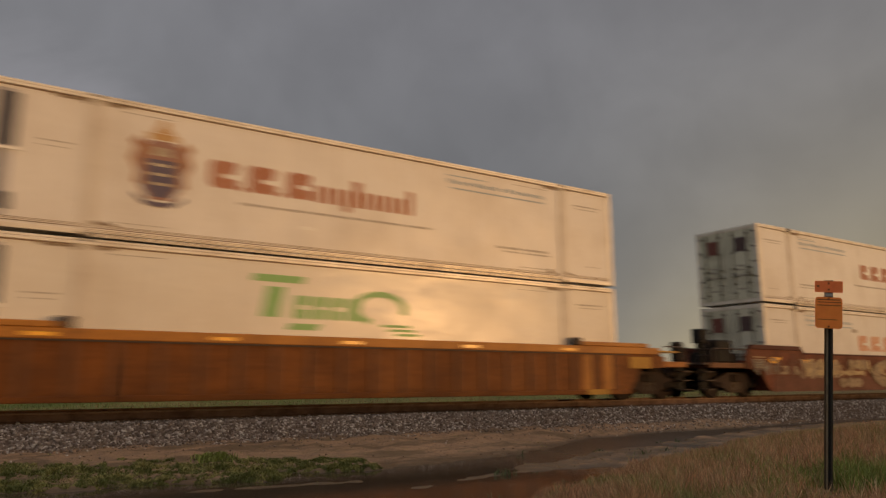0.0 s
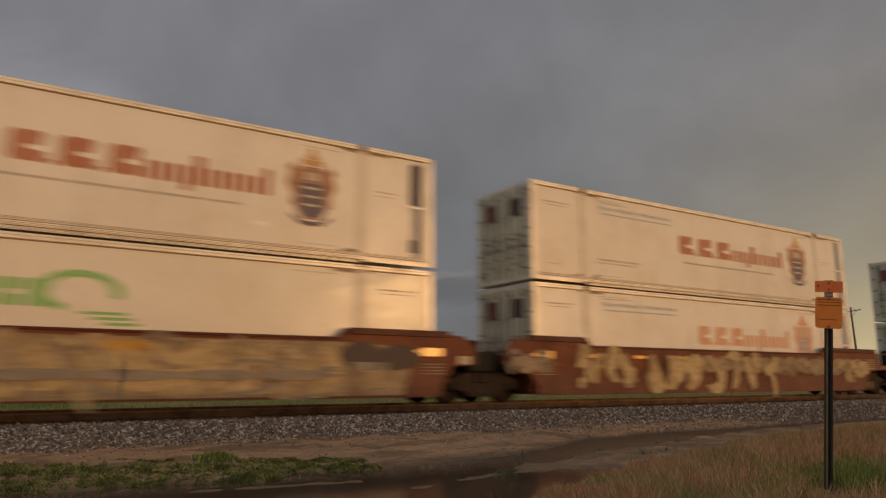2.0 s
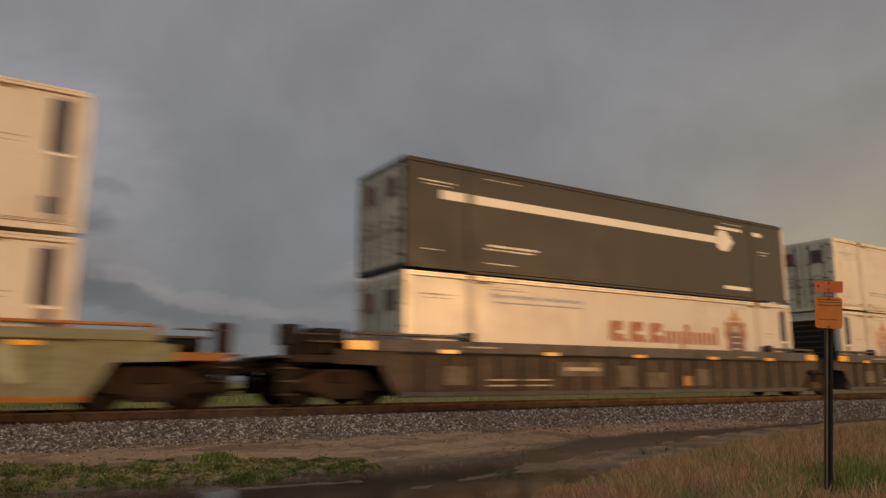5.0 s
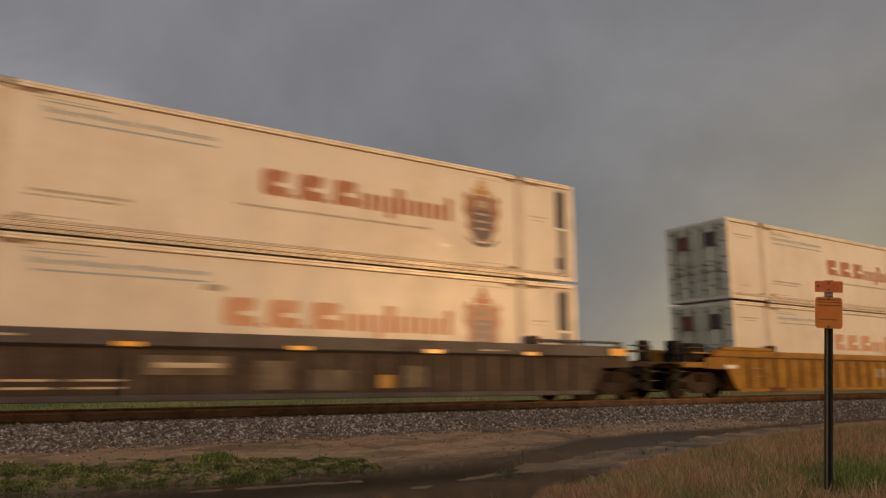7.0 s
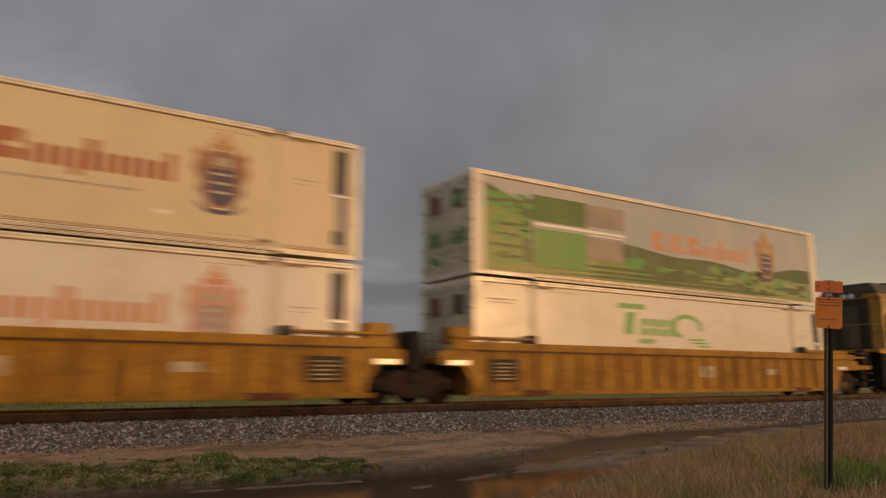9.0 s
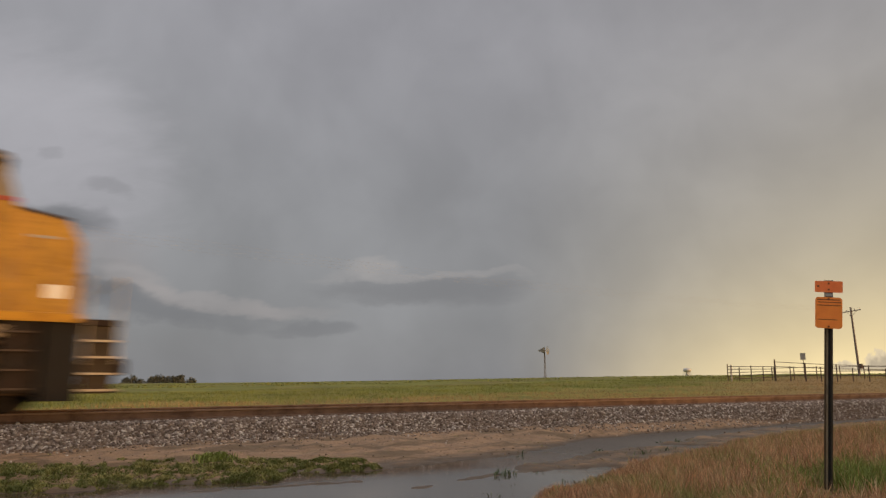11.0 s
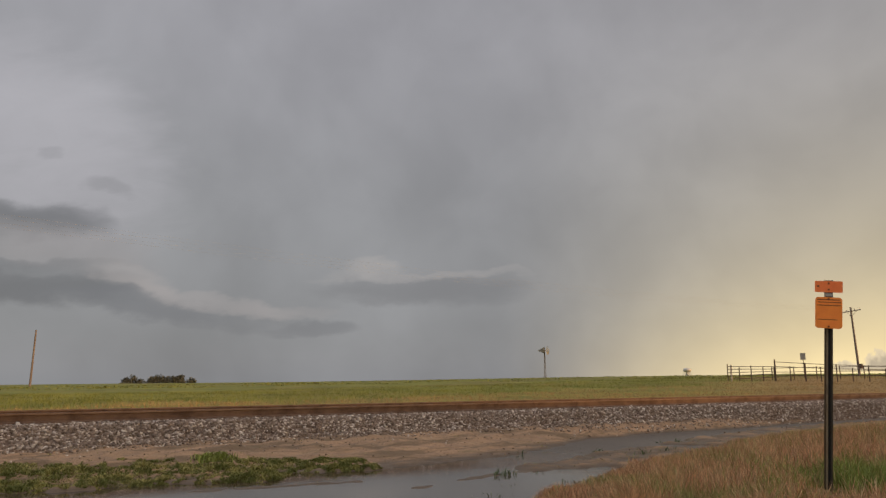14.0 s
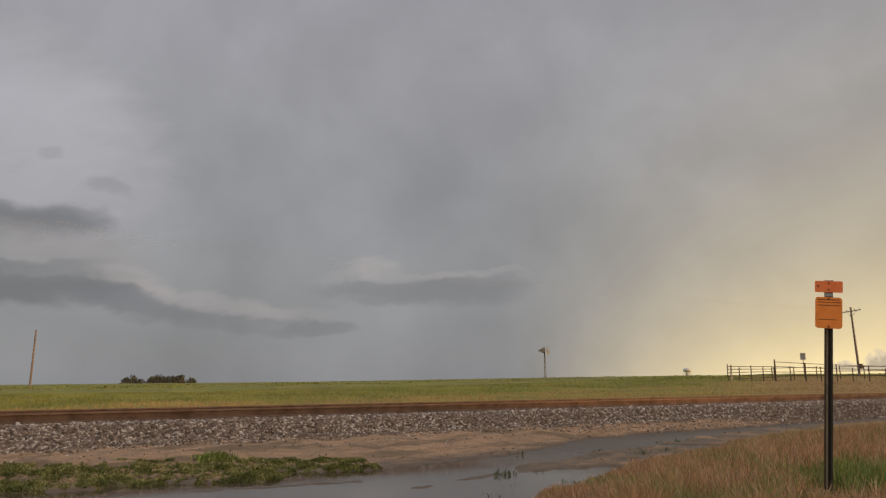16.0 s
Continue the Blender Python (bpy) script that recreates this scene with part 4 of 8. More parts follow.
def container(kind, turned):
    """A 53-foot box: origin under its middle, its nose towards +x; turned: its other side faces the camera."""
    words = {"white": "white smooth-sided shipping container with plain red livery blocks",
             "wide": "white shipping container with a long red livery name",
             "faded": "white shipping container with faded red livery, on the train",
             "pale": "white shipping container with pale washed-out red livery",
             "tan": "weathered cream shipping container with red livery blocks",
             "patched": "white shipping container with a clean bright repair panel",
             "tiger": "white refrigerated shipping container with a green livery mark",
             "cool": "white refrigerated container with green and slate livery marks",
             "black": "black shipping container with a pale arrow stripe",
             "mural": "shipping container wrapped in a green meadow mural"}[kind]
    root = thing("shipping_container", words, "container", "containers on the train")
    skin = {"tan": M["tan"], "black": M["black"], "mural": M["mural_sky"], "tiger": M["reefer"], "cool": M["reefer"]}.get(kind, M["white"])
    hl, hw = LONG / 2, WIDE / 2
    post = 6.096                                  # the lifting posts stand 40 feet apart
    bm = box(B(), -hl + 0.06, hl - 0.06, -hw + 0.02, hw - 0.02, 0.16, TALL - 0.05)
    part("body", bm, skin, root)
    bm = box(B(), -hl + 0.02, hl - 0.02, -hw + 0.03, hw - 0.03, TALL - 0.05, TALL - 0.008)
    part("roof", bm, M["rail_trim"] if kind != "black" else M["black"], root)
    trim = M["black"] if kind == "black" else M["rail_trim"]
    for s in (-1, 1):
        y = s * (hw - 0.012)
        bm = B()
        box(bm, -hl + 0.10, hl - 0.10, y - 0.028, y + 0.012 * s + 0.016, TALL - 0.115, TALL - 0.055, 0.006)
        box(bm, -hl + 0.10, hl - 0.10, y - 0.024, y + 0.02, TALL - 0.05, TALL, 0.006)
        pieces("top_rail", bm, trim, root)
        bm = B()
        box(bm, -post, post, y - 0.03, y + 0.02, 0.034, 0.10, 0.006)
        box(bm, -post, post, y - 0.03, y + 0.012, 0.115, 0.20, 0.006)
        pieces("bottom_rail", bm, trim, root)
        bm = B()
        box(bm, -hl + 0.1, -post, y - 0.03, y + 0.01, 0.07, 0.165, 0.006)
        box(bm, post, hl - 0.1, y - 0.03, y + 0.01, 0.07, 0.165, 0.006)
        pieces("overhang_rail", bm, trim, root)
        if kind != "black":
            bm = B()
            # dark lines painted for the rail grooves and the shade in them
            for z0, z1 in ((TALL - 0.139, TALL - 0.121), (0.206, 0.222)):
                flat(bm, -hl + 0.18, hl - 0.18, z0, z1, s * (hw - 0.019), 0.004)
            flat(bm, -hl + 0.18, hl - 0.18, TALL - 0.064, TALL - 0.052, s * (hw + 0.001), 0.004)
            rim = hw + 0.018 if s < 0 else hw + 0.008
            for z0 in (0.052, 0.078):
                flat(bm, -post, post, z0, z0 + 0.008, s * rim, 0.003)
            for z0 in (0.135, 0.165):
                flat(bm, -post, post, z0, z0 + 0.008, s * (rim if s < 0 else hw), 0.003)
            for z0 in (0.245, 0.27):
                flat(bm, -hl + 0.18, hl - 0.18, z0, z0 + 0.007, s * (hw - 0.019), 0.004)
            small("seam_line", bm, M["seam"], root)
        for px in (() if kind == "mural" else (-post, post)):
            bm = box(B(), px - 0.11, px + 0.11, y - 0.012, y + 0.020, 0.10, TALL - 0.10, 0.01)
            part("lifting_post", bm, {"mural": M["mural_taupe"], "black": M["black"], "tan": M["tan"]}.get(kind, M["post_stain"]), root)
            for z0 in (0.0, TALL - 0.118):
                bm = box(B(), px - 0.09, px + 0.09, y - 0.06, y + 0.022, z0, z0 + 0.118, 0.01)
                part("corner_casting", bm, M["gasket"], root)
        for px in (-hl + 0.085, hl - 0.085):
            bm = box(B(), px - 0.085, px + 0.085, s * (hw - 0.16), s * hw, 0.07, TALL, 0.012)
            part("corner_post", bm, M["white"] if kind == "black" and px > 0 else trim, root)
        # the grey recess beside the nose, with its step bar
        if kind not in ("black", "mural"):
            side_y = s * (hw - 0.018)
            # on these two kinds the sky seen through is painted on the panel
            plain_recess = kind in ("wide", "pale")
            part("recess_panel", flat(B(), hl - 0.58, hl - 0.30, 0.28, TALL - 0.20, side_y, 0.006), M["recess_blue"] if plain_recess else M["recess"], root, "panel painted the blue-grey of sky showing through" if plain_recess else "lavender-grey recessed panel")
            if not plain_recess:
                bm = flat(B(), hl - 0.66, hl - 0.34, 1.60, TALL - 0.26, s * (hw - 0.011), 0.006)
                flat(bm, hl - 0.66, hl - 0.40, 0.40, 0.72, s * (hw - 0.011), 0.006)
                flat(bm, hl - 0.44, hl - 0.36, 0.72, 1.50, s * (hw - 0.011), 0.006)
                pieces("dark_hatch", bm, M["navy_hatch"], root, "navy black hatch")
            part("step_bar", box(B(), hl - 0.70, hl - 0.22, *sorted((s * (hw - 0.012), s * (hw + 0.014))), 1.52, 1.57), M["sticker"], root, "pale step bar")
        # grime that ran off the castings
        if kind not in ("black", "mural"):
            bm, run = B(), random.Random(61)
            for px in (-post, post):
                for q in range(5):
                    x0, w0 = px + run.uniform(-0.9, 0.3), run.uniform(0.25, 0.7)
                    prism(bm, [(x0, TALL - 0.145), (x0 + w0, TALL - 0.145), (x0 + w0 * 0.7, TALL - 0.145 - run.uniform(0.03, 0.10)), (x0 + w0 * 0.2, TALL - 0.175)], "y", s * (hw - 0.0195), s * (hw - 0.016 + 0.0006 * q))
                    x0, w0 = px + run.uniform(-0.6, 0.3), run.uniform(0.2, 0.5)
                    prism(bm, [(x0, 0.285), (x0 + w0, 0.285), (x0 + w0 * 0.6, 0.285 + run.uniform(0.03, 0.12)), (x0 + w0 * 0.3, 0.31)], "y", s * (hw - 0.0195), s * (hw - 0.016 + 0.0006 * q))
            small("grime_smear", bm, M["smear"], root, "brown grime smeared round the castings")
    # doors on the rear end
    for s in (-1, 1):
        d = part("door", box(B(), -hl + 0.012, -hl + 0.06, min(s * 0.015, s * 1.14), max(s * 0.015, s * 1.14), 0.20, TALL - 0.14, 0.01), M["door"], root)
        for ry in (0.28, 0.86):
            bm = rod(B(), (-hl - 0.015, s * ry, 0.22), (-hl - 0.015, s * ry, TALL - 0.16), 0.022, n=8)
            for zz in (0.4, 1.1, 1.9, 2.55):
                box(bm, -hl - 0.03, -hl + 0.012, s * ry - 0.07, s * ry + 0.07, zz, zz + 0.07)
            for zz, w in ((1.02, 0.17), (1.30, 0.13), (0.74, 0.10)):
                box(bm, -hl - 0.034, -hl + 0.010, s * ry - w, s * ry + w * 0.6, zz, zz + 0.05)
            part("lock_rod", bm, M["rod_grey"], d)
        bm = B()
        for zz in (0.35, 0.95, 1.5, 2.05, 2.6):
            box(bm, -hl - 0.01, -hl + 0.012, s * 1.06 if s > 0 else -1.17, 1.17 if s > 0 else -1.06, zz, zz + 0.06)
        pieces("hinge", bm, M["gasket"], d)
        part("placard", box(B(), -hl + 0.002, -hl + 0.012, s * 0.58 - 0.22, s * 0.58 + 0.22, 1.95, 2.48), M["placard"] if s < 0 else M["placard_red"], d, "dark printed placard")
        bm = B()
        for zz in (1.05, 1.25, 1.4, 0.55):
            box(bm, -hl + 0.004, -hl + 0.012, s * 0.57 - 0.16, s * 0.57 + 0.16, zz, zz + 0.05)
        small("print_bar", bm, M["ink"], d)
    if kind == "mural":
        for cy, cz, r in ((-0.62, 1.15, 0.34), (0.55, 1.2, 0.34), (-0.55, 2.2, 0.26), (0.6, 0.6, 0.2)):
            pts = [(cy + 1.25 * r * math.cos(t) , cz + 0.55 * r * math.sin(t) + 0.3 * r * math.cos(t) * (1 if cy > 0 else -1)) for t in [q * math.pi / 6 for q in range(12)]]
            part("painted_leaf", prism(B(), pts, "x", -hl - 0.002, -hl + 0.011), M["mural_leaf"], root, "green leaf painted on the doors")
    part("door_seal", box(B(), -hl + 0.02, -hl + 0.055, -0.03, 0.03, 0.2, TALL - 0.14), M["hole"], root)
    bm = box(B(), -hl + 0.0, -hl + 0.07, -hw + 0.1, hw - 0.1, TALL - 0.14, TALL - 0.008, 0.008)
    box(bm, -hl + 0.0, -hl + 0.07, -hw + 0.1, hw - 0.1, 0.07, 0.19, 0.008)
    pieces("door_frame_bar", bm, trim, root)
    # nose end
    if kind in ("tiger", "cool", "faded", "mural"):
        bm = box(B(), hl - 0.058, hl - 0.03, -hw + 0.30, hw - 0.30, 0.45, TALL - 0.3, 0.01)
        part("cooling_unit", bm, M["hole"], root, "dark recessed refrigeration unit")
        bm = B()
        for i in range(9):
            box(bm, hl - 0.032, hl - 0.012, -hw + 0.36, hw - 0.36, 0.6 + i * 0.22, 0.66 + i * 0.22)
        pieces("grille_slat", bm, M["gasket"], root)
    else:
        bm = B()
        for i in range(7):
            yy = -hw + 0.35 + i * 0.316
            box(bm, hl - 0.06, hl - 0.025, yy - 0.05, yy + 0.05, 0.2, TALL - 0.15, 0.01)
        pieces("nose_rib", bm, skin, root)
    # print and livery on the side that shows
    for s in ((1,) if turned else (-1,)):
        y = s * (hw - 0.02)
        f = 1 if s < 0 else -1                    # the reader's right, along x
        def mark(name, fn, material, label="", make=part):
            bm = fn(B())
            if s > 0:
                bmesh.ops.rotate(bm, verts=bm.verts[:], cent=(0, 0, 0), matrix=Matrix.Rotation(math.pi, 3, "Z"))
            make(name, bm, material, root, label)
        yy = -(hw - 0.02)
        # u grows to the reader's right; the nose lies to the right on the near side, to the left on the other
        def span(a, b):
            return (a, b) if s < 0 else (-b, -a)
        if kind in ("white", "wide", "faded", "pale", "tan", "patched", "mural"):
            red = {"faded": M["red_faded"], "pale": M["red_faded"], "mural": M["red_faded"]}.get(kind, M["red_mark"])
            u0, u1 = span(-1.85 if kind in ("faded", "wide") else -1.15, 3.85)
            mark("livery_block", lambda bm: livery(bm, u0, u1, 1.34, 1.97, yy), red, "plain red livery block", pieces)
            c0, c1 = span(4.30, 5.34)
            c = (c0 + c1) / 2
            lift = 0.009 if kind == "mural" else 0.0
            def at_crest(bm, outline, up):
                return prism(bm, [(c + a, 1.66 + b) for a, b in outline], "y", yy - lift - up, yy - lift - up - 0.004)
            def sides(bm):
                for q in (-1, 1):
                    at_crest(bm, [(q * 0.34, -0.50), (q * 0.50, -0.42), (q * 0.46, -0.20), (q * 0.60, 0.05), (q * 0.52, 0.30), (q * 0.60, 0.42), (q * 0.44, 0.58), (q * 0.34, 0.40)], 0.0)
                return bm
            mark("crest_side", sides, {"faded": M["crest_pale"], "pale": M["crest_pale"], "mural": M["crest_gold"]}.get(kind, M["crest_brown"]), "rust brown side shape of the crest", pieces)
            mark("crest", lambda bm: at_crest(bm, [(-0.22, -0.74), (0.22, -0.74), (0.38, -0.52), (0.38, 0.34), (0.26, 0.50), (-0.26, 0.50), (-0.38, 0.34), (-0.38, -0.52)], 0.001), {"faded": M["crest_pale"], "pale": M["crest_pale"], "mural": M["crest_gold"]}.get(kind, M["crest_rim"]), "navy and mauve crest shape")
            mark("crest_field", lambda bm: at_crest(bm, [(-0.18, -0.68), (0.18, -0.68), (0.31, -0.48), (0.31, 0.10), (-0.31, 0.10), (-0.31, -0.48)], 0.006), M["crest_grey"] if kind in ("faded", "pale") else M["navy"])
            mark("crest_scroll", lambda bm: at_crest(bm, [(-0.50, -0.62), (-0.28, -0.76), (0.0, -0.80), (0.28, -0.76), (0.50, -0.62), (0.46, -0.72), (0.26, -0.86), (0.0, -0.90), (-0.26, -0.86), (-0.46, -0.72)], 0.011), M["crest_grey"] if kind in ("faded", "pale") else M["navy"])
            def bars(bm):
                for zz in (-0.44, -0.24, -0.04):
                    at_crest(bm, [(-0.22, zz), (0.22, zz), (0.22, zz + 0.06), (-0.22, zz + 0.06)], 0.011)
                return at_crest(bm, [(-0.20, 0.18), (0.20, 0.18), (0.14, 0.36), (-0.14, 0.36)], 0.006)
            mark("crest_bar", bars, M["paint_pale"], "", pieces)
            def crown(bm):
                at_crest(bm, [(-0.26, 0.52), (0.26, 0.52), (0.30, 0.66), (-0.30, 0.66)], 0.002)
                return at_crest(bm, [(-0.20, 0.67), (0.20, 0.67), (0.10, 0.80), (0.06, 0.94), (-0.06, 0.94), (-0.10, 0.80)], 0.002)
            mark("crest_crown", crown, M["gold"] if kind not in ("faded", "pale") else M["red_faded"], "", pieces)
            if kind != "mural":
                u0, u1 = span(-5.45, -2.2)
                def site(bm):
                    word_blocks(bm, u0, u1, 2.36, 2.48, yy, 15, (0, 4, 9), 8)
                    flat(bm, u0 + 0.1, u1, 2.22, 2.26, yy)
                    flat(bm, u0, u0 + 1.2, 2.56, 2.59, yy)
                    return bm
                mark("print_line", site, M["blue_ink"], "line of small blue print", small)
                u2, u3 = span(-1.7, 3.2)
                mark("print_line", lambda bm: word_blocks(bm, u2, u3, 1.04, 1.115, yy, 40, (), 5), M["ink"], "", small)
        if kind not in ("mural",):
            dash = random.Random(12)
            def stencils(bm):
                for a, b, z0, z1 in ((-5.5, -3.8, 0.80, 0.87), (-5.6, -4.0, 0.71, 0.76), (-7.6, -6.6, 2.32, 2.37), (-7.5, -6.7, 2.24, 2.27), (-5.6, -4.6, 0.34, 0.37),
                                     (-5.6, -4.4, 2.63, 2.655), (6.5, 7.0, 1.80, 1.84), (6.5, 7.0, 1.70, 1.73), (4.6, 5.6, 0.36, 0.385), (4.6, 5.6, 2.63, 2.66), (-7.5, -7.0, 0.55, 0.58)):
                    a, b = span(a, b)
                    u = a
                    while u < b:
                        e_ = min(b, u + dash.uniform(0.10, 0.34))
                        flat(bm, u, e_, z0, z1 - 0.01, yy)
                        u = e_ + dash.uniform(0.05, 0.12)
                return bm
            mark("stencil_bar", stencils, M["ink"] if kind != "black" else M["sticker"], "small stencilled print", small)
        if kind in ("tiger", "cool"):
            u0, zb = -2.83, 1.56
            def beast(bm):
                flat(bm, u0, u0 + 1.15, zb + 0.78, zb + 0.94, yy, skew=0.05)
                flat(bm, u0 + 0.22, u0 + 0.62, zb + 0.02, zb + 0.68, yy, skew=0.12)
                word_blocks(bm, u0 + 0.9, u0 + 2.6, zb, zb + 0.52, yy, 4, (0, 1, 2, 3), 31, 0.05)
                flat(bm, u0 + 0.80, u0 + 1.5, zb - 0.24, zb - 0.10, yy, skew=0.1)
                n = 14
                cx, cz = u0 + 3.1, zb + 0.32
                ang = [-0.3 + i / n * 4.6 for i in range(n + 1)]
                prism(bm, [(cx + 0.75 * math.cos(t), cz + 0.42 * math.sin(t)) for t in ang] + [(cx + 0.56 * math.cos(t), cz + 0.28 * math.sin(t)) for t in ang[::-1]], "y", yy, yy - 0.004)
                for i in range(3):
                    flat(bm, u0 + 3.1 + 0.2 * i, u0 + 3.9 + 0.12 * i, zb - 0.1 - 0.10 * i, zb - 0.04 - 0.10 * i, yy, skew=0.06)
                return bm
            mark("livery_mark", beast, M["green_mark"], "plain green livery shape", pieces)
            if kind == "cool":
                def words2(bm):
                    word_blocks(bm, -3.08, -1.15, 0.58, 1.10, yy, 4, (0, 3), 21, 0.06)
                    word_blocks(bm, -0.90, 2.5, 0.58, 1.10, yy, 7, (0,), 22, 0.06)
                    flat(bm, 2.5, 2.95, 0.60, 0.64, yy)
                    flat(bm, 2.5, 3.05, 0.86, 0.90, yy)
                    return bm
                mark("livery_block", words2, M["dark_mark"], "plain slate livery block", pieces)
        if kind == "black":
            def arrow(bm):
                flat(bm, -7.0, 4.14, 1.90, 2.14, yy)
                prism(bm, [(4.16, 1.80), (4.36, 1.66), (4.70, 1.66), (5.05, 2.02), (4.70, 2.38), (4.36, 2.38), (4.16, 2.24)], "y", yy, yy - 0.004)
                flat(bm, 4.2, 5.55, 2.42, 2.52, yy)
                flat(bm, 6.2, 6.7, 2.36, 2.50, yy)
                flat(bm, 4.4, 5.8, 0.36, 0.48, yy)
                return bm
            mark("arrow_stripe", arrow, M["sticker"], "pale arrow stripe", pieces)
        if kind in ("white", "tan"):
            u0 = -1.75 if turned else 3.55
            mark("small_plate", lambda bm: flat(bm, u0, u0 + 0.24, 0.66, 0.74, yy), M["sticker"], "small shiny white plate")
        # a round spot of glare, drawn as a white disc
        if kind == "cool":
            mark("round_plate", lambda bm: prism(bm, [(5.98 + 0.13 * math.cos(i * 0.5236), 0.58 + 0.13 * math.sin(i * 0.5236)) for i in range(12)], "y", yy, yy - 0.006), M["sticker"], "small shiny round plate")
        if kind == "faded":
            mark("scuff", lambda bm: prism(bm, [(-2.3, 2.08), (-2.0, 2.04), (-1.85, 2.12), (-1.95, 2.20), (-2.25, 2.19)], "y", yy, yy - 0.003), M["ink"], "dark scuff mark")
        if kind == "patched":
            u0, u1 = span(2.95, 4.55)
            mark("repair_panel", lambda bm: flat(bm, u0, u1, 0.22, TALL - 0.12, yy - 0.008, 0.006), M["clean_white"], "clean white repair panel")
        if kind == "mural":
            def wave_hill(x0, x1, base, amp, ph, low=0.21):
                pts = [(x0, low), (x1, low)]
                n = 26
                for i in range(n + 1):
                    x = x1 + (x0 - x1) * i / n
                    pts.append((x, base + amp * (math.sin(x * 0.62 + ph) * 0.6 + math.sin(x * 1.35 + ph * 2) * 0.4)))
                return pts
            mark("mural_far_hill", lambda bm: prism(bm, wave_hill(-2.5, hl - 0.52, 1.22, 0.20, 2.6), "y", yy, yy - 0.002), M["mural_dark"], "dark mural hills")
            mark("mural_meadow", lambda bm: prism(bm, wave_hill(-hl + 0.5, hl - 0.52, 0.84, 0.16, 4.2), "y", yy - 0.003, yy - 0.005), M["mural_green"], "green mural meadow")
            def fields(bm):
                for i, zz in enumerate((0.62, 0.46, 0.33)):
                    prism(bm, [(-hl + 0.6 + i, zz - 0.05), (1.0 + 2 * i, zz - 0.07), (2.6 + 1.6 * i, zz), (0.5 + i, zz + 0.05), (-3.0, zz + 0.03)], "y", yy - 0.006, yy - 0.008)
                return bm
            mark("mural_field", fields, M["mural_dark"], "", pieces)
            def leaves(bm):
                flat(bm, -hl + 0.35, -6.1, 0.25, 2.2, yy - 0.008, 0.002)
                return bm
            mark("mural_orchard", leaves, M["mural_green"])
            def rows_(bm):
                prism(bm, [(-7.7, 2.6), (-7.0, 2.35), (-6.1, 2.1), (-6.1, 1.75), (-7.7, 2.05)], "y", yy - 0.011, yy - 0.013)
                for zz in (0.55, 0.85, 1.15, 1.45):
                    flat(bm, -7.6, -6.5, zz, zz + 0.10, yy - 0.011, 0.002, 0.12)
                flat(bm, -6.4, -6.08, 0.5, 2.3, yy - 0.011, 0.002)
                return bm
            mark("mural_shade", rows_, M["mural_dark"], "", pieces)
            mark("mural_leaf_block", lambda bm: flat(bm, -6.0, -4.0, 0.42, 1.50, yy - 0.014, 0.002), M["mural_leaf"], "leaf green mural block")
            mark("mural_shade_block", lambda bm: flat(bm, -6.05, -4.0, 1.72, 2.46, yy - 0.014, 0.002), M["mural_mid"], "deep green mural block")
            mark("mural_photo_block", lambda bm: flat(flat(bm, -4.0, -2.4, 1.80, 2.44, yy - 0.014, 0.002), -4.0, -2.5, 0.80, 1.45, yy - 0.014, 0.002), M["mural_taupe"], "taupe mural block", pieces)
            mark("mural_line", lambda bm: flat(flat(bm, -6.0, -2.4, 1.58, 1.66, yy - 0.017, 0.002), -3.9, -2.5, 1.50, 1.54, yy - 0.017, 0.002), M["sticker"], "", pieces)
            def bushes(bm, n, x0, x1, z0, z1, r0, r1, sow, lift):
                rng = random.Random(sow)
                for q in range(n):
                    x, z, r = rng.uniform(x0, x1), rng.uniform(z0, z1), rng.uniform(r0, r1)
                    prism(bm, [(x + r * 1.7 * math.cos(t) * rng.uniform(0.7, 1.1), z + r * 0.6 * math.sin(t) * rng.uniform(0.7, 1.1)) for t in [w * math.pi / 4 for w in range(8)]], "y", yy - lift, yy - lift - 0.0005 - 0.0003 * (q % 4))
                return bm
            mark("mural_bush", lambda bm: bushes(bm, 46, -2.0, hl - 0.9, 0.36, 1.10, 0.08, 0.26, 3, 0.0085), M["mural_dark"], "dark mural bushes", small)
            mark("mural_glade", lambda bm: bushes(bm, 30, -2.2, hl - 1.0, 0.36, 1.0, 0.10, 0.34, 5, 0.0065), M["mural_leaf"], "bright mural glades", small)
            mark("mural_foliage", lambda bm: bushes(bm, 40, -7.6, -6.2, 0.4, 2.4, 0.06, 0.18, 7, 0.0135), M["mural_leaf"], "leafy mural foliage", small)
            mark("edge_strip", lambda bm: flat(flat(bm, -hl + 0.1, -hl + 0.35, 0.2, TALL - 0.1, yy - 0.018, 0.003), hl - 0.52, hl - 0.1, 0.2, TALL - 0.1, yy - 0.018, 0.003), M["white"], "", pieces)
    return root


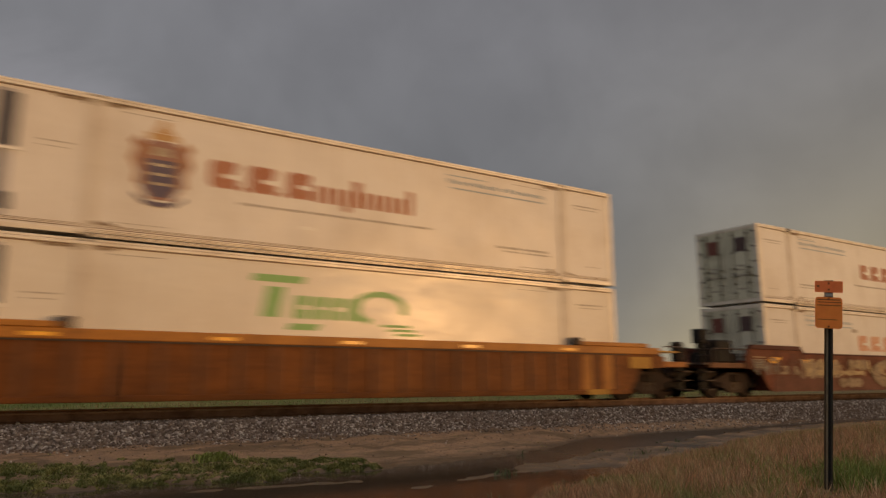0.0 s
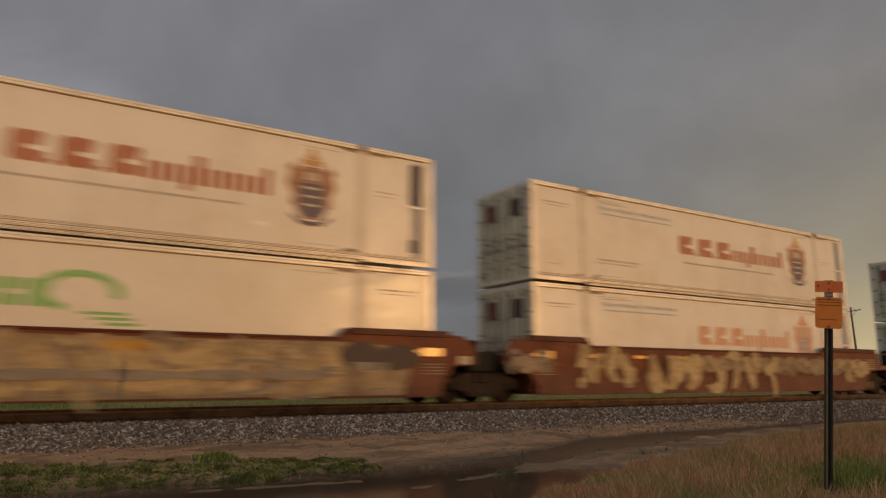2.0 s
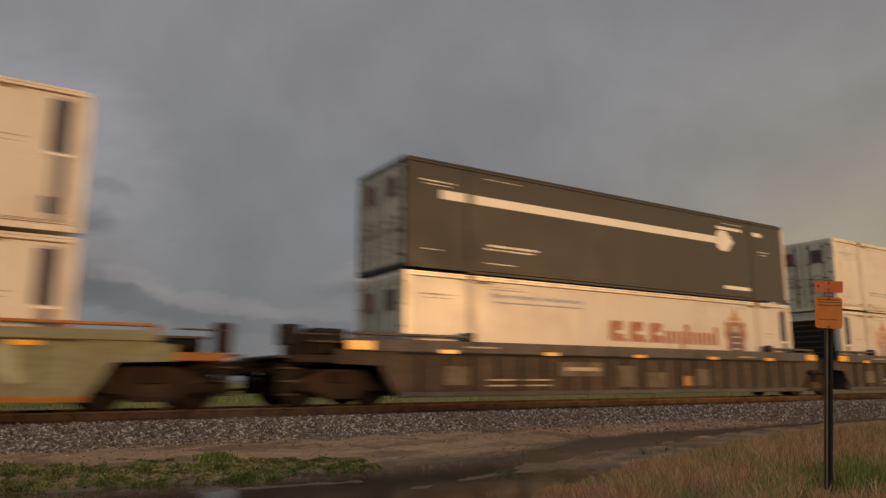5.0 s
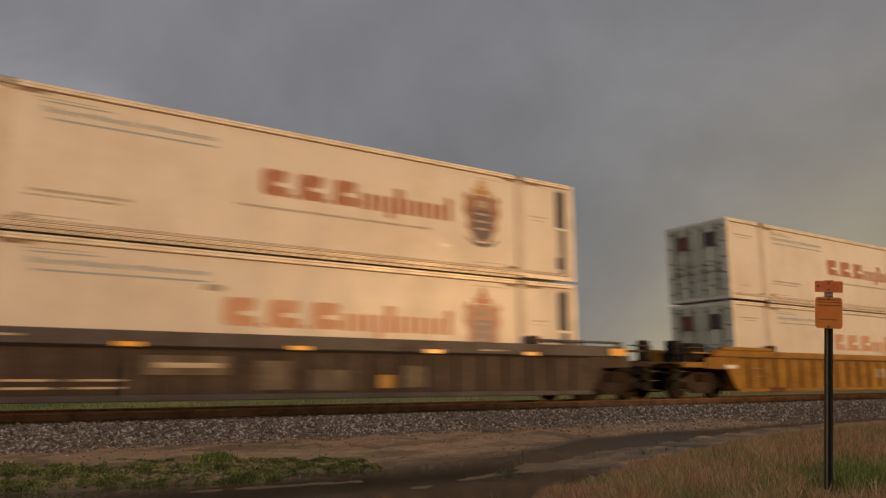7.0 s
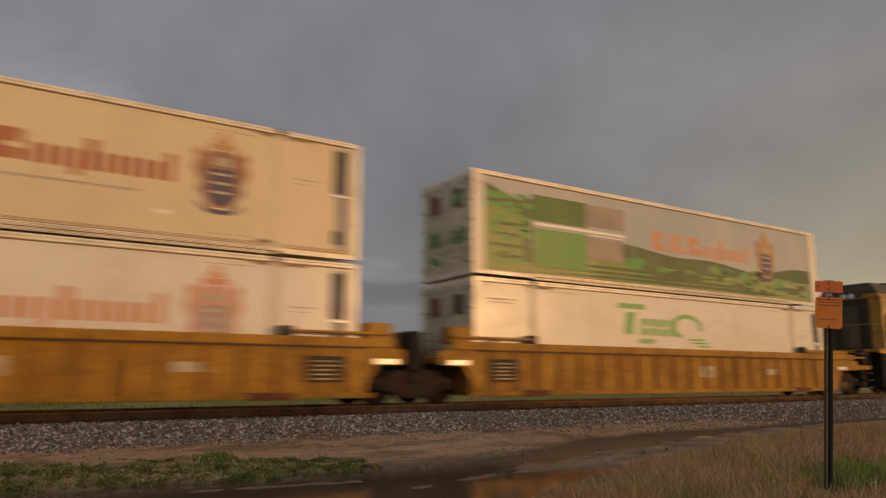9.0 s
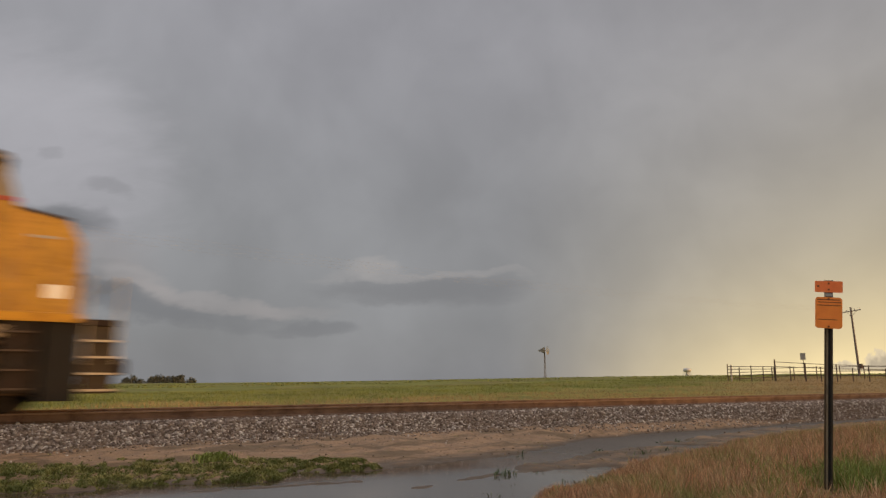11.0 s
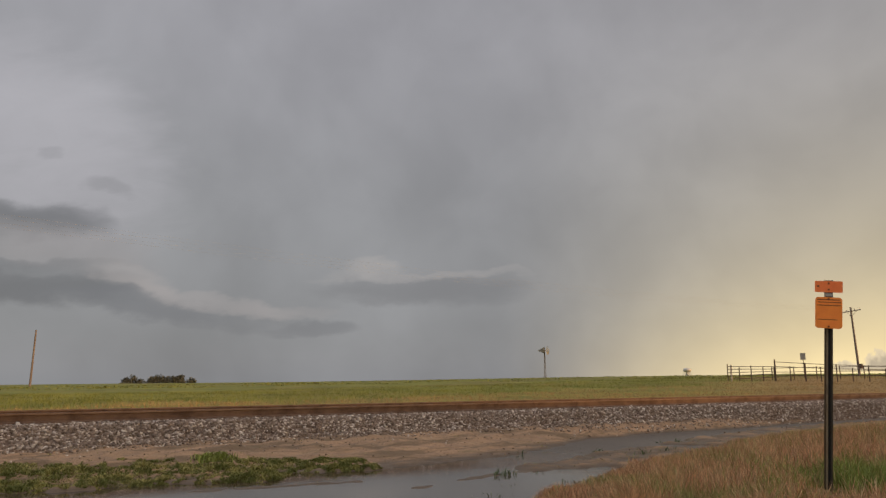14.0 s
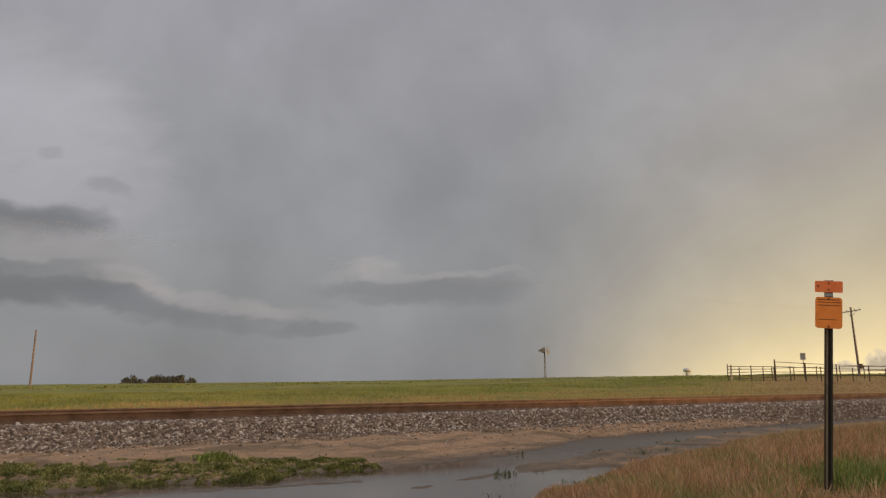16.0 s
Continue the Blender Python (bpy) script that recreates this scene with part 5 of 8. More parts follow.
def truck(parent, x, colour):
    """A two-axle freight truck at x under its car."""
    frame_bm = B()
    for s in (-1, 1):
        y = s * 0.98
        prism(frame_bm, [(x - 1.15, 0.62), (x - 1.12, 0.40), (x - 0.62, 0.36), (x - 0.36, 0.20), (x + 0.36, 0.20), (x + 0.62, 0.36), (x + 1.12, 0.40), (x + 1.15, 0.62),
                         (x + 0.7, 0.74), (x + 0.45, 0.86), (x - 0.45, 0.86), (x - 0.7, 0.74)], "y", y - 0.09, y + 0.09)
    pieces("side_frame", frame_bm, colour, parent)
    bm = box(B(), x - 0.22, x + 0.22, -1.15, 1.15, 0.55, 0.80, 0.02)
    part("bolster", bm, M["grime"], parent)
    part("brake_beam", box(B(), x - 0.42, x + 0.42, -0.9, 0.9, 0.28, 0.60, 0.03), M["hole"], parent)
    bm = B()
    for s in (-1, 1):
        for dx in (-0.16, 0.0, 0.16):
            rod(bm, (x + dx, s * 1.02, 0.30), (x + dx, s * 1.02, 0.56), 0.07, n=8)
    pieces("spring", bm, M["steel"], parent)
    for dx in (-0.89, 0.89):
        part("axle", rod(B(), (x + dx, -1.12, 0.457), (x + dx, 1.12, 0.457), 0.085, n=12), M["grime"], parent)
        for s in (-1, 1):
            bm = rod(B(), (x + dx, s * 0.70, 0.457), (x + dx, s * 0.83, 0.457), 0.427, n=28)
            rod(bm, (x + dx, s * 0.66, 0.457), (x + dx, s * 0.70, 0.457), 0.455, n=28)
            rod(bm, (x + dx, s * 0.83, 0.457), (x + dx, s * 0.90, 0.457), 0.15, n=14)
            part("wheel", bm, M["grime"], parent, soft=True)
            part("bearing_cap", rod(B(), (x + dx, s * 1.06, 0.457), (x + dx, s * 1.16, 0.457), 0.11, 0.09, n=12), M["grime"], parent, soft=True)


def coupler(parent, x, d):
    """Draft gear and knuckle at a car's end; d is +1 to the right."""
    bm = box(B(), min(x, x + d * 0.95), max(x, x + d * 0.95), -0.10, 0.10, 0.80, 0.98, 0.02)
    box(bm, min(x + d * 0.85, x + d * 1.20), max(x + d * 0.85, x + d * 1.20), -0.17, 0.17, 0.72, 1.06, 0.05)
    part("coupler", bm, M["grime"], parent)
    bm = rod(B(), (x + d * 0.2, 0.35, 0.92), (x + d * 0.75, 0.30, 0.42), 0.03, n=8)
    rod(bm, (x + d * 0.75, 0.30, 0.42), (x + d * 1.15, 0.15, 0.40), 0.03, n=8)
    part("brake_hose", bm, M["hole"], parent)


def brake_stand(parent, x, d, low=0.0):
    """Hand brake wheel, ladder and grab irons on an end platform."""
    bm = box(B(), x - 0.07, x + 0.07, -1.10, -0.92, 1.17, 2.20 - low, 0.01)
    box(bm, x - 0.20, x + 0.20, -1.20, -0.84, 1.80 - low, 2.26 - low, 0.03)
    part("brake_housing", bm, M["hole"], parent)
    bm = B()
    n = 18
    for i in range(n):
        a, b = 2 * math.pi * i / n, 2 * math.pi * (i + 1) / n
        rod(bm, (x - d * 0.26, -1.02 + 0.28 * math.cos(a), 1.98 - low + 0.28 * math.sin(a)), (x - d * 0.26, -1.02 + 0.28 * math.cos(b), 1.98 - low + 0.28 * math.sin(b)), 0.02, n=6)
    for a in (0.3, 2.4, 4.5):
        rod(bm, (x - d * 0.26, -1.02, 1.98 - low), (x - d * 0.26, -1.02 + 0.28 * math.cos(a), 1.98 - low + 0.28 * math.sin(a)), 0.015, n=6)
    part("brake_wheel", bm, M["gasket"], parent)
    bm = B()
    for yy in (-1.38, -0.95):
        rod(bm, (x + d * 0.1, yy, 1.17), (x + d * 0.1, yy, 1.95 - low * 0.6), 0.018, n=6)
    for zz in (1.4, 1.6, 1.93 - low * 0.6):
        rod(bm, (x + d * 0.1, -1.38, zz), (x + d * 0.1, -0.95, zz), 0.016, n=6)
    part("ladder", bm, M["gasket"], parent)
    part("equipment_box", box(B(), x + 0.45, x + 1.30, -1.30, -0.55, 1.17, 1.92 - 0.35 * low, 0.05), M["hole"], parent, "black brake equipment box")
    pieces("valve_block", box(box(B(), x + 0.2, x + 0.42, -1.3, -1.0, 0.95, 1.62, 0.03), x + 1.45, x + 1.75, -1.2, -0.9, 1.18, 1.5, 0.03), M["grime"], parent)
    part("air_tank", rod(B(), (x - d * 1.1, -0.5, 1.33), (x - d * 0.3, -0.5, 1.33), 0.2, n=14), M["hole"], parent, soft=True)


def scrawl(bm, x0, x1, z0, z1, y, seed, letters=5, stroke=0.16, fill=False):
    """Spray-painted shapes, nothing that reads: fat slanted strokes."""
    rng = random.Random(seed)
    w = (x1 - x0) / letters
    lay = 0
    for i in range(letters):
        cx = x0 + (i + 0.5) * w
        if fill:
            pts = [(cx + w * 0.62 * math.cos(a) * rng.uniform(0.8, 1.05), (z0 + z1) / 2 + (z1 - z0) * 0.5 * math.sin(a) * rng.uniform(0.8, 1.0)) for a in [k * math.pi / 5 for k in range(10)]]
            lay += 1
            prism(bm, pts, "y", y, y - 0.0030 - 0.0004 * (lay % 3))
            continue
        for j in range(rng.choice((2, 3, 3, 4))):
            p = Vector((cx + rng.uniform(-0.5, 0.5) * w, rng.choice((z0, z0, (z0 + z1) / 2, z1))))
            q = Vector((cx + rng.uniform(-0.5, 0.5) * w, rng.choice((z1, z1, (z0 + z1) / 2, z0))))
            if (q - p).length < 0.2:
                q = p + Vector((0.15, (z1 - z0) * 0.8 if p.y < (z0 + z1) / 2 else -(z1 - z0) * 0.8))
            n = Vector((-(q - p).y, (q - p).x)).normalized()
            wide, bow, one, two = stroke * rng.uniform(0.5, 0.9), rng.uniform(-0.22, 0.22) * (q - p).length, [], []
            for step_ in range(7):
                t = step_ / 6
                c = p.lerp(q, t) + n * bow * math.sin(math.pi * t)
                r = wide * (0.35 + 0.65 * math.sin(math.pi * (0.12 + 0.76 * t)))
                one.append(tuple(c + n * r))
                two.append(tuple(c - n * r))
            lay += 1
            prism(bm, one + two[::-1], "y", y, y - 0.0035 - 0.0005 * (lay % 5))
    return bm


def well_car(kind, left, right):
    """One unit of a well car; origin at its lower box's rear end. left and right: 'coupler', or 'joint' to the next unit,
    whose shared truck belongs to the unit on its left ('far joint': the truck belongs to the neighbour)."""
    smooth = kind in ("brown", "amber")
    colour = {"brown": M["brown"], "orange": M["orange"], "amber": M["amber"], "mint": M["amber"], "slate": M["slate"], "yellow": M["yellow_car"]}[kind]
    words = {"brown": "oxide brown well car with spray paint and amber reflectors", "orange": "rusty orange well car with ribbed sides",
             "amber": "amber yellow well car with green spray paint", "mint": "amber well car with grey-green sprayed ribbed sides",
             "slate": "grimy dark grey well car with amber reflectors", "yellow": "weathered yellow well car with ribbed sides"}[kind]
    root = thing("well_car", words, "well car", "well cars of the train")
    ext = {"coupler": 1.5 if smooth else 1.85, "joint": 1.15, "far joint": 1.15}
    deck = 2.9                                    # the end platform reaches this far past the box
    xl, xr = -ext[left], LONG + ext[right]
    hi, top, bot = 1.77, 1.56, 0.24
    cl, cr = (0.0, 0.28) if left == "coupler" else (0.30, 0.30), (0.0, 0.28) if right == "coupler" else (0.30, 0.30)
    for s in (-1, 1):
        y = s * 1.47
        t = 0.05
        if smooth:
            outline = [(-0.25 + cl[0], bot), (LONG + 0.25 - cr[0], bot), (LONG + 0.75 - 0.28 - cr[0], 0.52), (LONG + 1.0 - 0.25 - cr[0], 0.95), (xr, 0.98), (xr, 1.40), (xr - (0.34 if right != "coupler" else 0.22), 1.68 if right != "coupler" else 1.74),
                       (LONG - 0.1, hi - 0.02), (13.75, hi), (13.50, top), (1.95, top), (1.70, hi), (0.1, hi - 0.02), (xl + (0.34 if left != "coupler" else 0.22), 1.68 if left != "coupler" else 1.74), (xl, 1.40), (xl, 0.98), (-0.75 + cl[0], 0.95), (-0.47 + cl[0], 0.52)]
            part("side_plate", prism(B(), outline, "y", y - t, y + t), colour, root)
            lip = box(B(), xl + (0.8 if left != "coupler" else 0.25), 1.68, y - t - 0.05, y + t, hi - 0.13, hi + 0.02, 0.01)
            box(lip, 13.78, xr - (0.8 if right != "coupler" else 0.25), y - t - 0.05, y + t, hi - 0.13, hi + 0.02, 0.01)
            box(lip, 1.9, 13.55, y - t - 0.03, y + t, top - 0.05, top + 0.01, 0.01)
            pieces("top_chord", lip, M["maroon_lip"] if kind == "brown" else M["mustard"], root)
            part("skirt", box(B(), -0.1, LONG + 0.1, y - t - 0.03 if s < 0 else y + t, y - t if s < 0 else y + t + 0.03, bot - 0.02, 0.74), M["skirt_brown"] if kind == "brown" else M["amber_skirt"], root)
        else:
            outline = [(-0.25 + cl[0], bot), (LONG + 0.25 - cr[0], bot), (LONG + 0.75 - 0.28 - cr[0], 0.52), (LONG + 1.0 - 0.25 - cr[0], 0.95), (xr, 0.98), (xr, 1.30), (LONG + 0.4, 1.50), (-0.4, 1.50), (xl, 1.30), (xl, 0.98), (-0.75 + cl[0], 0.95), (-0.47 + cl[0], 0.52)]
            part("side_plate", prism(B(), outline, "y", y - t * 0.5, y + t * 0.5), {"slate": M["well_slate"], "mint": M["well_mint"]}.get(kind, colour), root)
            dz = 0.29 if kind == "slate" else 0.20
            chord = box(B(), xl + 0.3, xr - 0.3, min(y, y + s * 0.10), max(y, y + s * 0.10), top - dz, top, 0.012)
            part("top_chord", chord, {"orange": M["amber"], "mint": M["well_mint"]}.get(kind, colour), root)
            part("bottom_chord", box(B(), -0.3, LONG + 0.3, min(y, y + s * 0.09), max(y, y + s * 0.09), bot - 0.02, bot + 0.10, 0.012), colour, root)
            bm = box(B(), -0.115 / 2, 0.115 / 2, y - 0.075, y + 0.075, bot + 0.10, top - dz, 0.006)
            rib = part("rib", bm, {"slate": M["rib_slate"], "mint": M["well_mint"], "yellow": M["rib_yellow"]}.get(kind, M["rib_dark"]), root)
            rib.location.x = 0.35
            for i in range(1, 21):
                again(rib, 0.35 + i * 0.772)
            rails = B()
            for x0, x1, end in ((xl + 0.35, 1.75, left), (14.35, xr - 0.35, right)):
                if end == "coupler" and kind in ("orange", "yellow"):
                    box(rails, max(x0, -1.05), min(x1, LONG + 1.05), y - 0.11, y + 0.09, top + 0.004, top + 0.12, 0.015)
                    continue
                box(rails, x0, x1, y - 0.10, y + 0.10, top + 0.08, top + 0.14, 0.01)
                for xx in (x0 + 0.05, (x0 + x1) / 2, x1 - 0.12):
                    box(rails, xx, xx + 0.12, y - 0.05, y + 0.05, top - 0.01, top + 0.09)
            small("guide_rail", rails, M["amber"] if kind == "orange" else colour, root)
            for xx in (1.75, 14.4):
                part("box_guide", box(B(), xx - 0.14, xx + 0.14, y - 0.12, y + 0.12, top, top + 0.22, 0.03), M["gasket"], root)
    # pan, cross beams and end platforms
    part("well_floor", box(B(), -0.2, LONG + 0.2, -1.42, 1.42, 0.25, 0.33, 0.01), colour, root)
    for end, x0, d in ((left, 0.0, -1), (right, LONG, 1)):
        e = x0 + d * ext[end]
        part("bulkhead", box(B(), min(x0 + d * 0.10, x0 + d * 0.22), max(x0 + d * 0.10, x0 + d * 0.22), -1.42, 1.42, 0.3, 1.30, 0.01), colour, root)
        if end == "coupler":
            E = x0 + d * (deck + (0.4 if kind == "brown" and d < 0 else 0.0))
            part("platform", box(B(), min(x0 + d * 0.22, E), max(x0 + d * 0.22, E), -1.46, 1.46, 1.00, 1.17, 0.015), {"yellow": colour, "orange": M["amber_skirt"], "brown": M["rib_dark"], "mint": M["amber_skirt"]}.get(kind, M["truck_rust"]), root)
            part("sill", box(B(), min(x0 + d * 0.3, E + d * 0.1), max(x0 + d * 0.3, E + d * 0.1), -0.3, 0.3, 0.74, 1.00, 0.03), M["grime"], root)
            part("end_step", box(B(), min(E, E + d * 0.28), max(E, E + d * 0.28), -1.40, 1.40, 1.10, 1.15), M["gasket"], root)
            for sy in (-1, 1):
                st = part("corner_step", box(B(), min(E - d * 0.16, E + d * 0.18), max(E - d * 0.16, E + d * 0.18), min(sy * 1.10, sy * 1.16), max(sy * 1.10, sy * 1.16), 0.30, 1.0, 0.01), M["hole"], root, "dark hanging step plate")
                bm = B()
                for zz in (0.30, 0.58, 0.86):
                    box(bm, min(E - d * 0.16, E + d * 0.18), max(E - d * 0.16, E + d * 0.18), min(sy * 1.16, sy * 1.44), max(sy * 1.16, sy * 1.44), zz, zz + 0.035)
                pieces("tread", bm, M["gasket"], st)
            grab = rod(B(), (E - d * 0.1, -1.48, 1.17), (E - d * 0.1, -1.48, 1.62), 0.02, n=6)
            rod(grab, (E - d * 0.1, -1.48, 1.62), (e, -1.48, 1.62), 0.02, n=6)
            part("grab_iron", grab, M["gasket"], root)
            truck(root, x0 + d * 1.55, M["truck_rust"])
            coupler(root, x0 + d * 2.55, d)
            if not smooth:
                part("walk_plate", box(B(), min(e - d * 0.3, e + d * 0.62), max(e - d * 0.3, e + d * 0.62), -1.50, -0.9, 1.44, 1.485), M["mustard"] if kind in ("orange", "yellow") else M["gasket"], root)
            if d < 0:
                brake_stand(root, E - d * 0.10, d, 0.0 if kind == "brown" else 0.42)
            else:
                part("retainer_box", box(B(), E - 0.22, E + 0.12, -1.30, -1.0, 1.17, 1.80, 0.05), M["grime"], root)
                part("air_tank", rod(B(), (E - 1.2, -0.6, 1.36), (E - 0.35, -0.6, 1.36), 0.17, n=12), M["hole"], root, soft=True)
        else:
            part("platform", box(B(), min(x0 + d * 0.22, e), max(x0 + d * 0.22, e), -1.42, 1.42, 1.02, 1.20, 0.015), colour, root)
            part("joint_casting", box(B(), min(x0 + d * 1.0, x0 + d * 1.65), max(x0 + d * 1.0, x0 + d * 1.65), -0.45, 0.45, 0.76, 1.22, 0.05), M["grime"], root)
            if end == "joint":
                reach = 0.20 if kind == "yellow" else 0.52
                part("joint_post", box(B(), x0 + d * 1.657 - reach, x0 + d * 1.657 + reach, -1.2, -0.6, 0.8, {"slate": 1.40, "yellow": 1.80}.get(kind, 1.34), 0.06), M["hole"], root)
            if end == "joint":
                truck(root, x0 + d * 1.657, M["truck_rust"])
    # reflectors along the near side
    yy = -1.527 if smooth else -1.575
    zz = 1.28 if kind != "slate" else 1.30
    bm = box(B(), -0.24, 0.24, yy - 0.012, yy + 0.004, zz - 0.045, zz + 0.045)
    if kind in ("brown", "slate", "amber", "mint"):
        ref = part("reflector", bm, M["reflector"], root, "amber reflector strip")
        xs_ = [1.1, 4.4, 7.81, 11.22, 14.24] if kind == "slate" else [0.0, 2.0, 3.85, 5.8, 7.75, 9.6, 11.5, 13.35, 15.4]
        ref.location.x = xs_[0]
        for x in xs_[1:]:
            again(ref, x)
    else:
        bm.free()
    if smooth:
        for x, d, end in ((0.15, 1, left), (LONG - 0.15, -1, right)):
            part("end_reflector", box(B(), x - 0.28, x + 0.28, -1.542, -1.528, 1.18, 1.38), M["reflector"], root, "large amber end reflector")
            if end == "coupler":
                bm = B()
                for i in range(5):
                    flat(bm, x - d * 0.95 - 0.32, x - d * 0.95 + 0.32, 1.02 + i * 0.085, 1.055 + i * 0.085, -1.522)
                pieces("stencil_bar", bm, M["paint_tan"], root, "tan stencilled bars")
                part("dun_smear", flat(B(), x - 0.2, x + 1.3 * d + 0.2 if d > 0 else x + 0.5, 0.80, 1.10, -1.522), M["paint_dun"], root)
                continue
            part("white_plate", box(B(), x - d * 0.95 - 0.17, x - d * 0.95 + 0.17, -1.536, -1.524, 1.0, 1.20), M["paint_pale"], root, "small pale plate")
            bm = B()
            for i in range(4):
                flat(bm, x - 0.30, x + 0.34, 0.98 - i * 0.075, 1.01 - i * 0.075, -1.522)
            pieces("data_bar", bm, M["paint_grey"], root)
    if kind == "slate":
        for x in ((xl + 0.55), (xr - 0.55)):
            part("end_reflector", box(B(), x - 0.32, x + 0.32, -1.60, -1.585, 1.30, 1.50), M["reflector"], root, "large amber end reflector")
        bm = B()
        for x0, x1, z0, z1 in ((2.3, 3.2, 0.46, 0.50), (2.3, 3.2, 0.60, 0.64), (3.45, 4.35, 0.46, 0.50), (3.45, 4.35, 0.60, 0.64), (4.9, 6.2, 0.86, 0.96), (12.6, 13.4, 1.34, 1.38), (1.6, 2.6, 1.40, 1.44)):
            flat(bm, x0, x1, z0, z1, -1.58 if z0 > 1.2 else -1.556)
        pieces("stencil", bm, M["paint_pale"], root, "pale stencilled data")
        bm = B()
        for x0, x1, z0, z1 in ((6.9, 7.6, 0.42, 1.02), (8.1, 8.95, 0.40, 0.84), (4.7, 6.3, 0.72, 1.10), (10.4, 11.0, 0.45, 0.95), (1.0, 1.7, 0.5, 0.95)):
            flat(bm, x0, x1, z0, z1, -1.547)
        pieces("panel_patch", bm, M["faded_panel"], root, "faded grey panel patch")
        part("rust_patch", flat(B(), 9.75, 10.15, 0.44, 0.74, -1.547), M["paint_gold"], root, "ochre rust patch")
        # the shade under the top chord is put in as a black strip
        part("shade_gap", flat(B(), -0.2, LONG + 0.2, top - dz - 0.05, top - dz - 0.005, -1.556), M["hole"], root, "dark strip painted as shade under the top chord")
    if kind in ("yellow", "orange"):
        for x0 in [x for x, end in ((-0.85, left), (LONG + 0.15, right)) if end != "coupler"]:
            for s in (-1, 1):
                part("end_block", box(B(), x0, x0 + 0.70, s * 1.28 - 0.2, s * 1.28 + 0.2, 1.50, 1.93, 0.02), colour, root)
    if kind in ("yellow", "orange", "mint"):
        # these chords get their shade as a dark strip too
        part("shade_gap", flat(B(), -0.2, LONG + 0.2, top - dz - 0.035, top - dz - 0.004, -1.548), M["gasket"], root, "dark strip painted as shade under the top chord")
    if kind == "yellow":
        for x0, end in ((0.3, left), (14.85, right)):
            if end == "coupler":
                pieces("data_bar", flat(flat(B(), x0 + 0.15, x0 + 0.75, 0.98, 1.01, -1.553), x0 + 0.15, x0 + 0.75, 0.72, 0.75, -1.553), M["paint_dun"], root)
                continue
            part("data_board", flat(B(), x0, x0 + 0.9, 0.58, 1.14, -1.555, 0.01), M["soot"], root, "black data board")
            bm = B()
            for i in range(5):
                flat(bm, x0 + 0.1, x0 + 0.76 - 0.06 * (i % 3), 0.63 + i * 0.095, 0.665 + i * 0.095, -1.566)
            pieces("data_bar", bm, M["paint_tan"], root)
        pieces("label_square", flat(flat(B(), 8.6, 9.3, 0.70, 1.05, -1.50), 12.1, 12.8, 0.78, 0.98, -1.50), M["paint_pale"], root)
        pieces("jack_pad", box(box(B(), 13.6, 14.6, -1.57, -1.45, 0.20, 0.36), 1.4, 2.3, -1.57, -1.45, 0.20, 0.36), M["brown"], root)
        pieces("white_plate", flat(flat(B(), LONG + 0.35, LONG + 0.95, 0.98, 1.10, -1.55), -0.95, -0.35, 0.98, 1.10, -1.55), M["sticker"], root, "small white plate")
    if kind == "orange":
        bm = B()
        for x in (1.1, 4.4, 7.25, 10.5, 13.8):
            flat(bm, x, x + 0.5, top - 0.15, top - 0.08, -1.572, 0.008)
        pieces("reflector", bm, M["reflector"], root, "amber reflector strip")
        # sunlit spots on the car's side and end, put in as brighter panels
        bm = B()
        for x in (14.6, 15.4):
            flat(bm, x, x + 0.34, 0.36, top - 0.24, -1.497, 0.006)
        pieces("bare_panel", bm, M["amber"], root, "amber panel painted brighter as if sunlit")
        pieces("lit_plate", flat(flat(B(), LONG + 0.3, LONG + 1.2, 0.95, 1.28, -1.51), 14.7, 15.5, 0.22, 0.36, -1.57), M["mustard"], root)
    return root


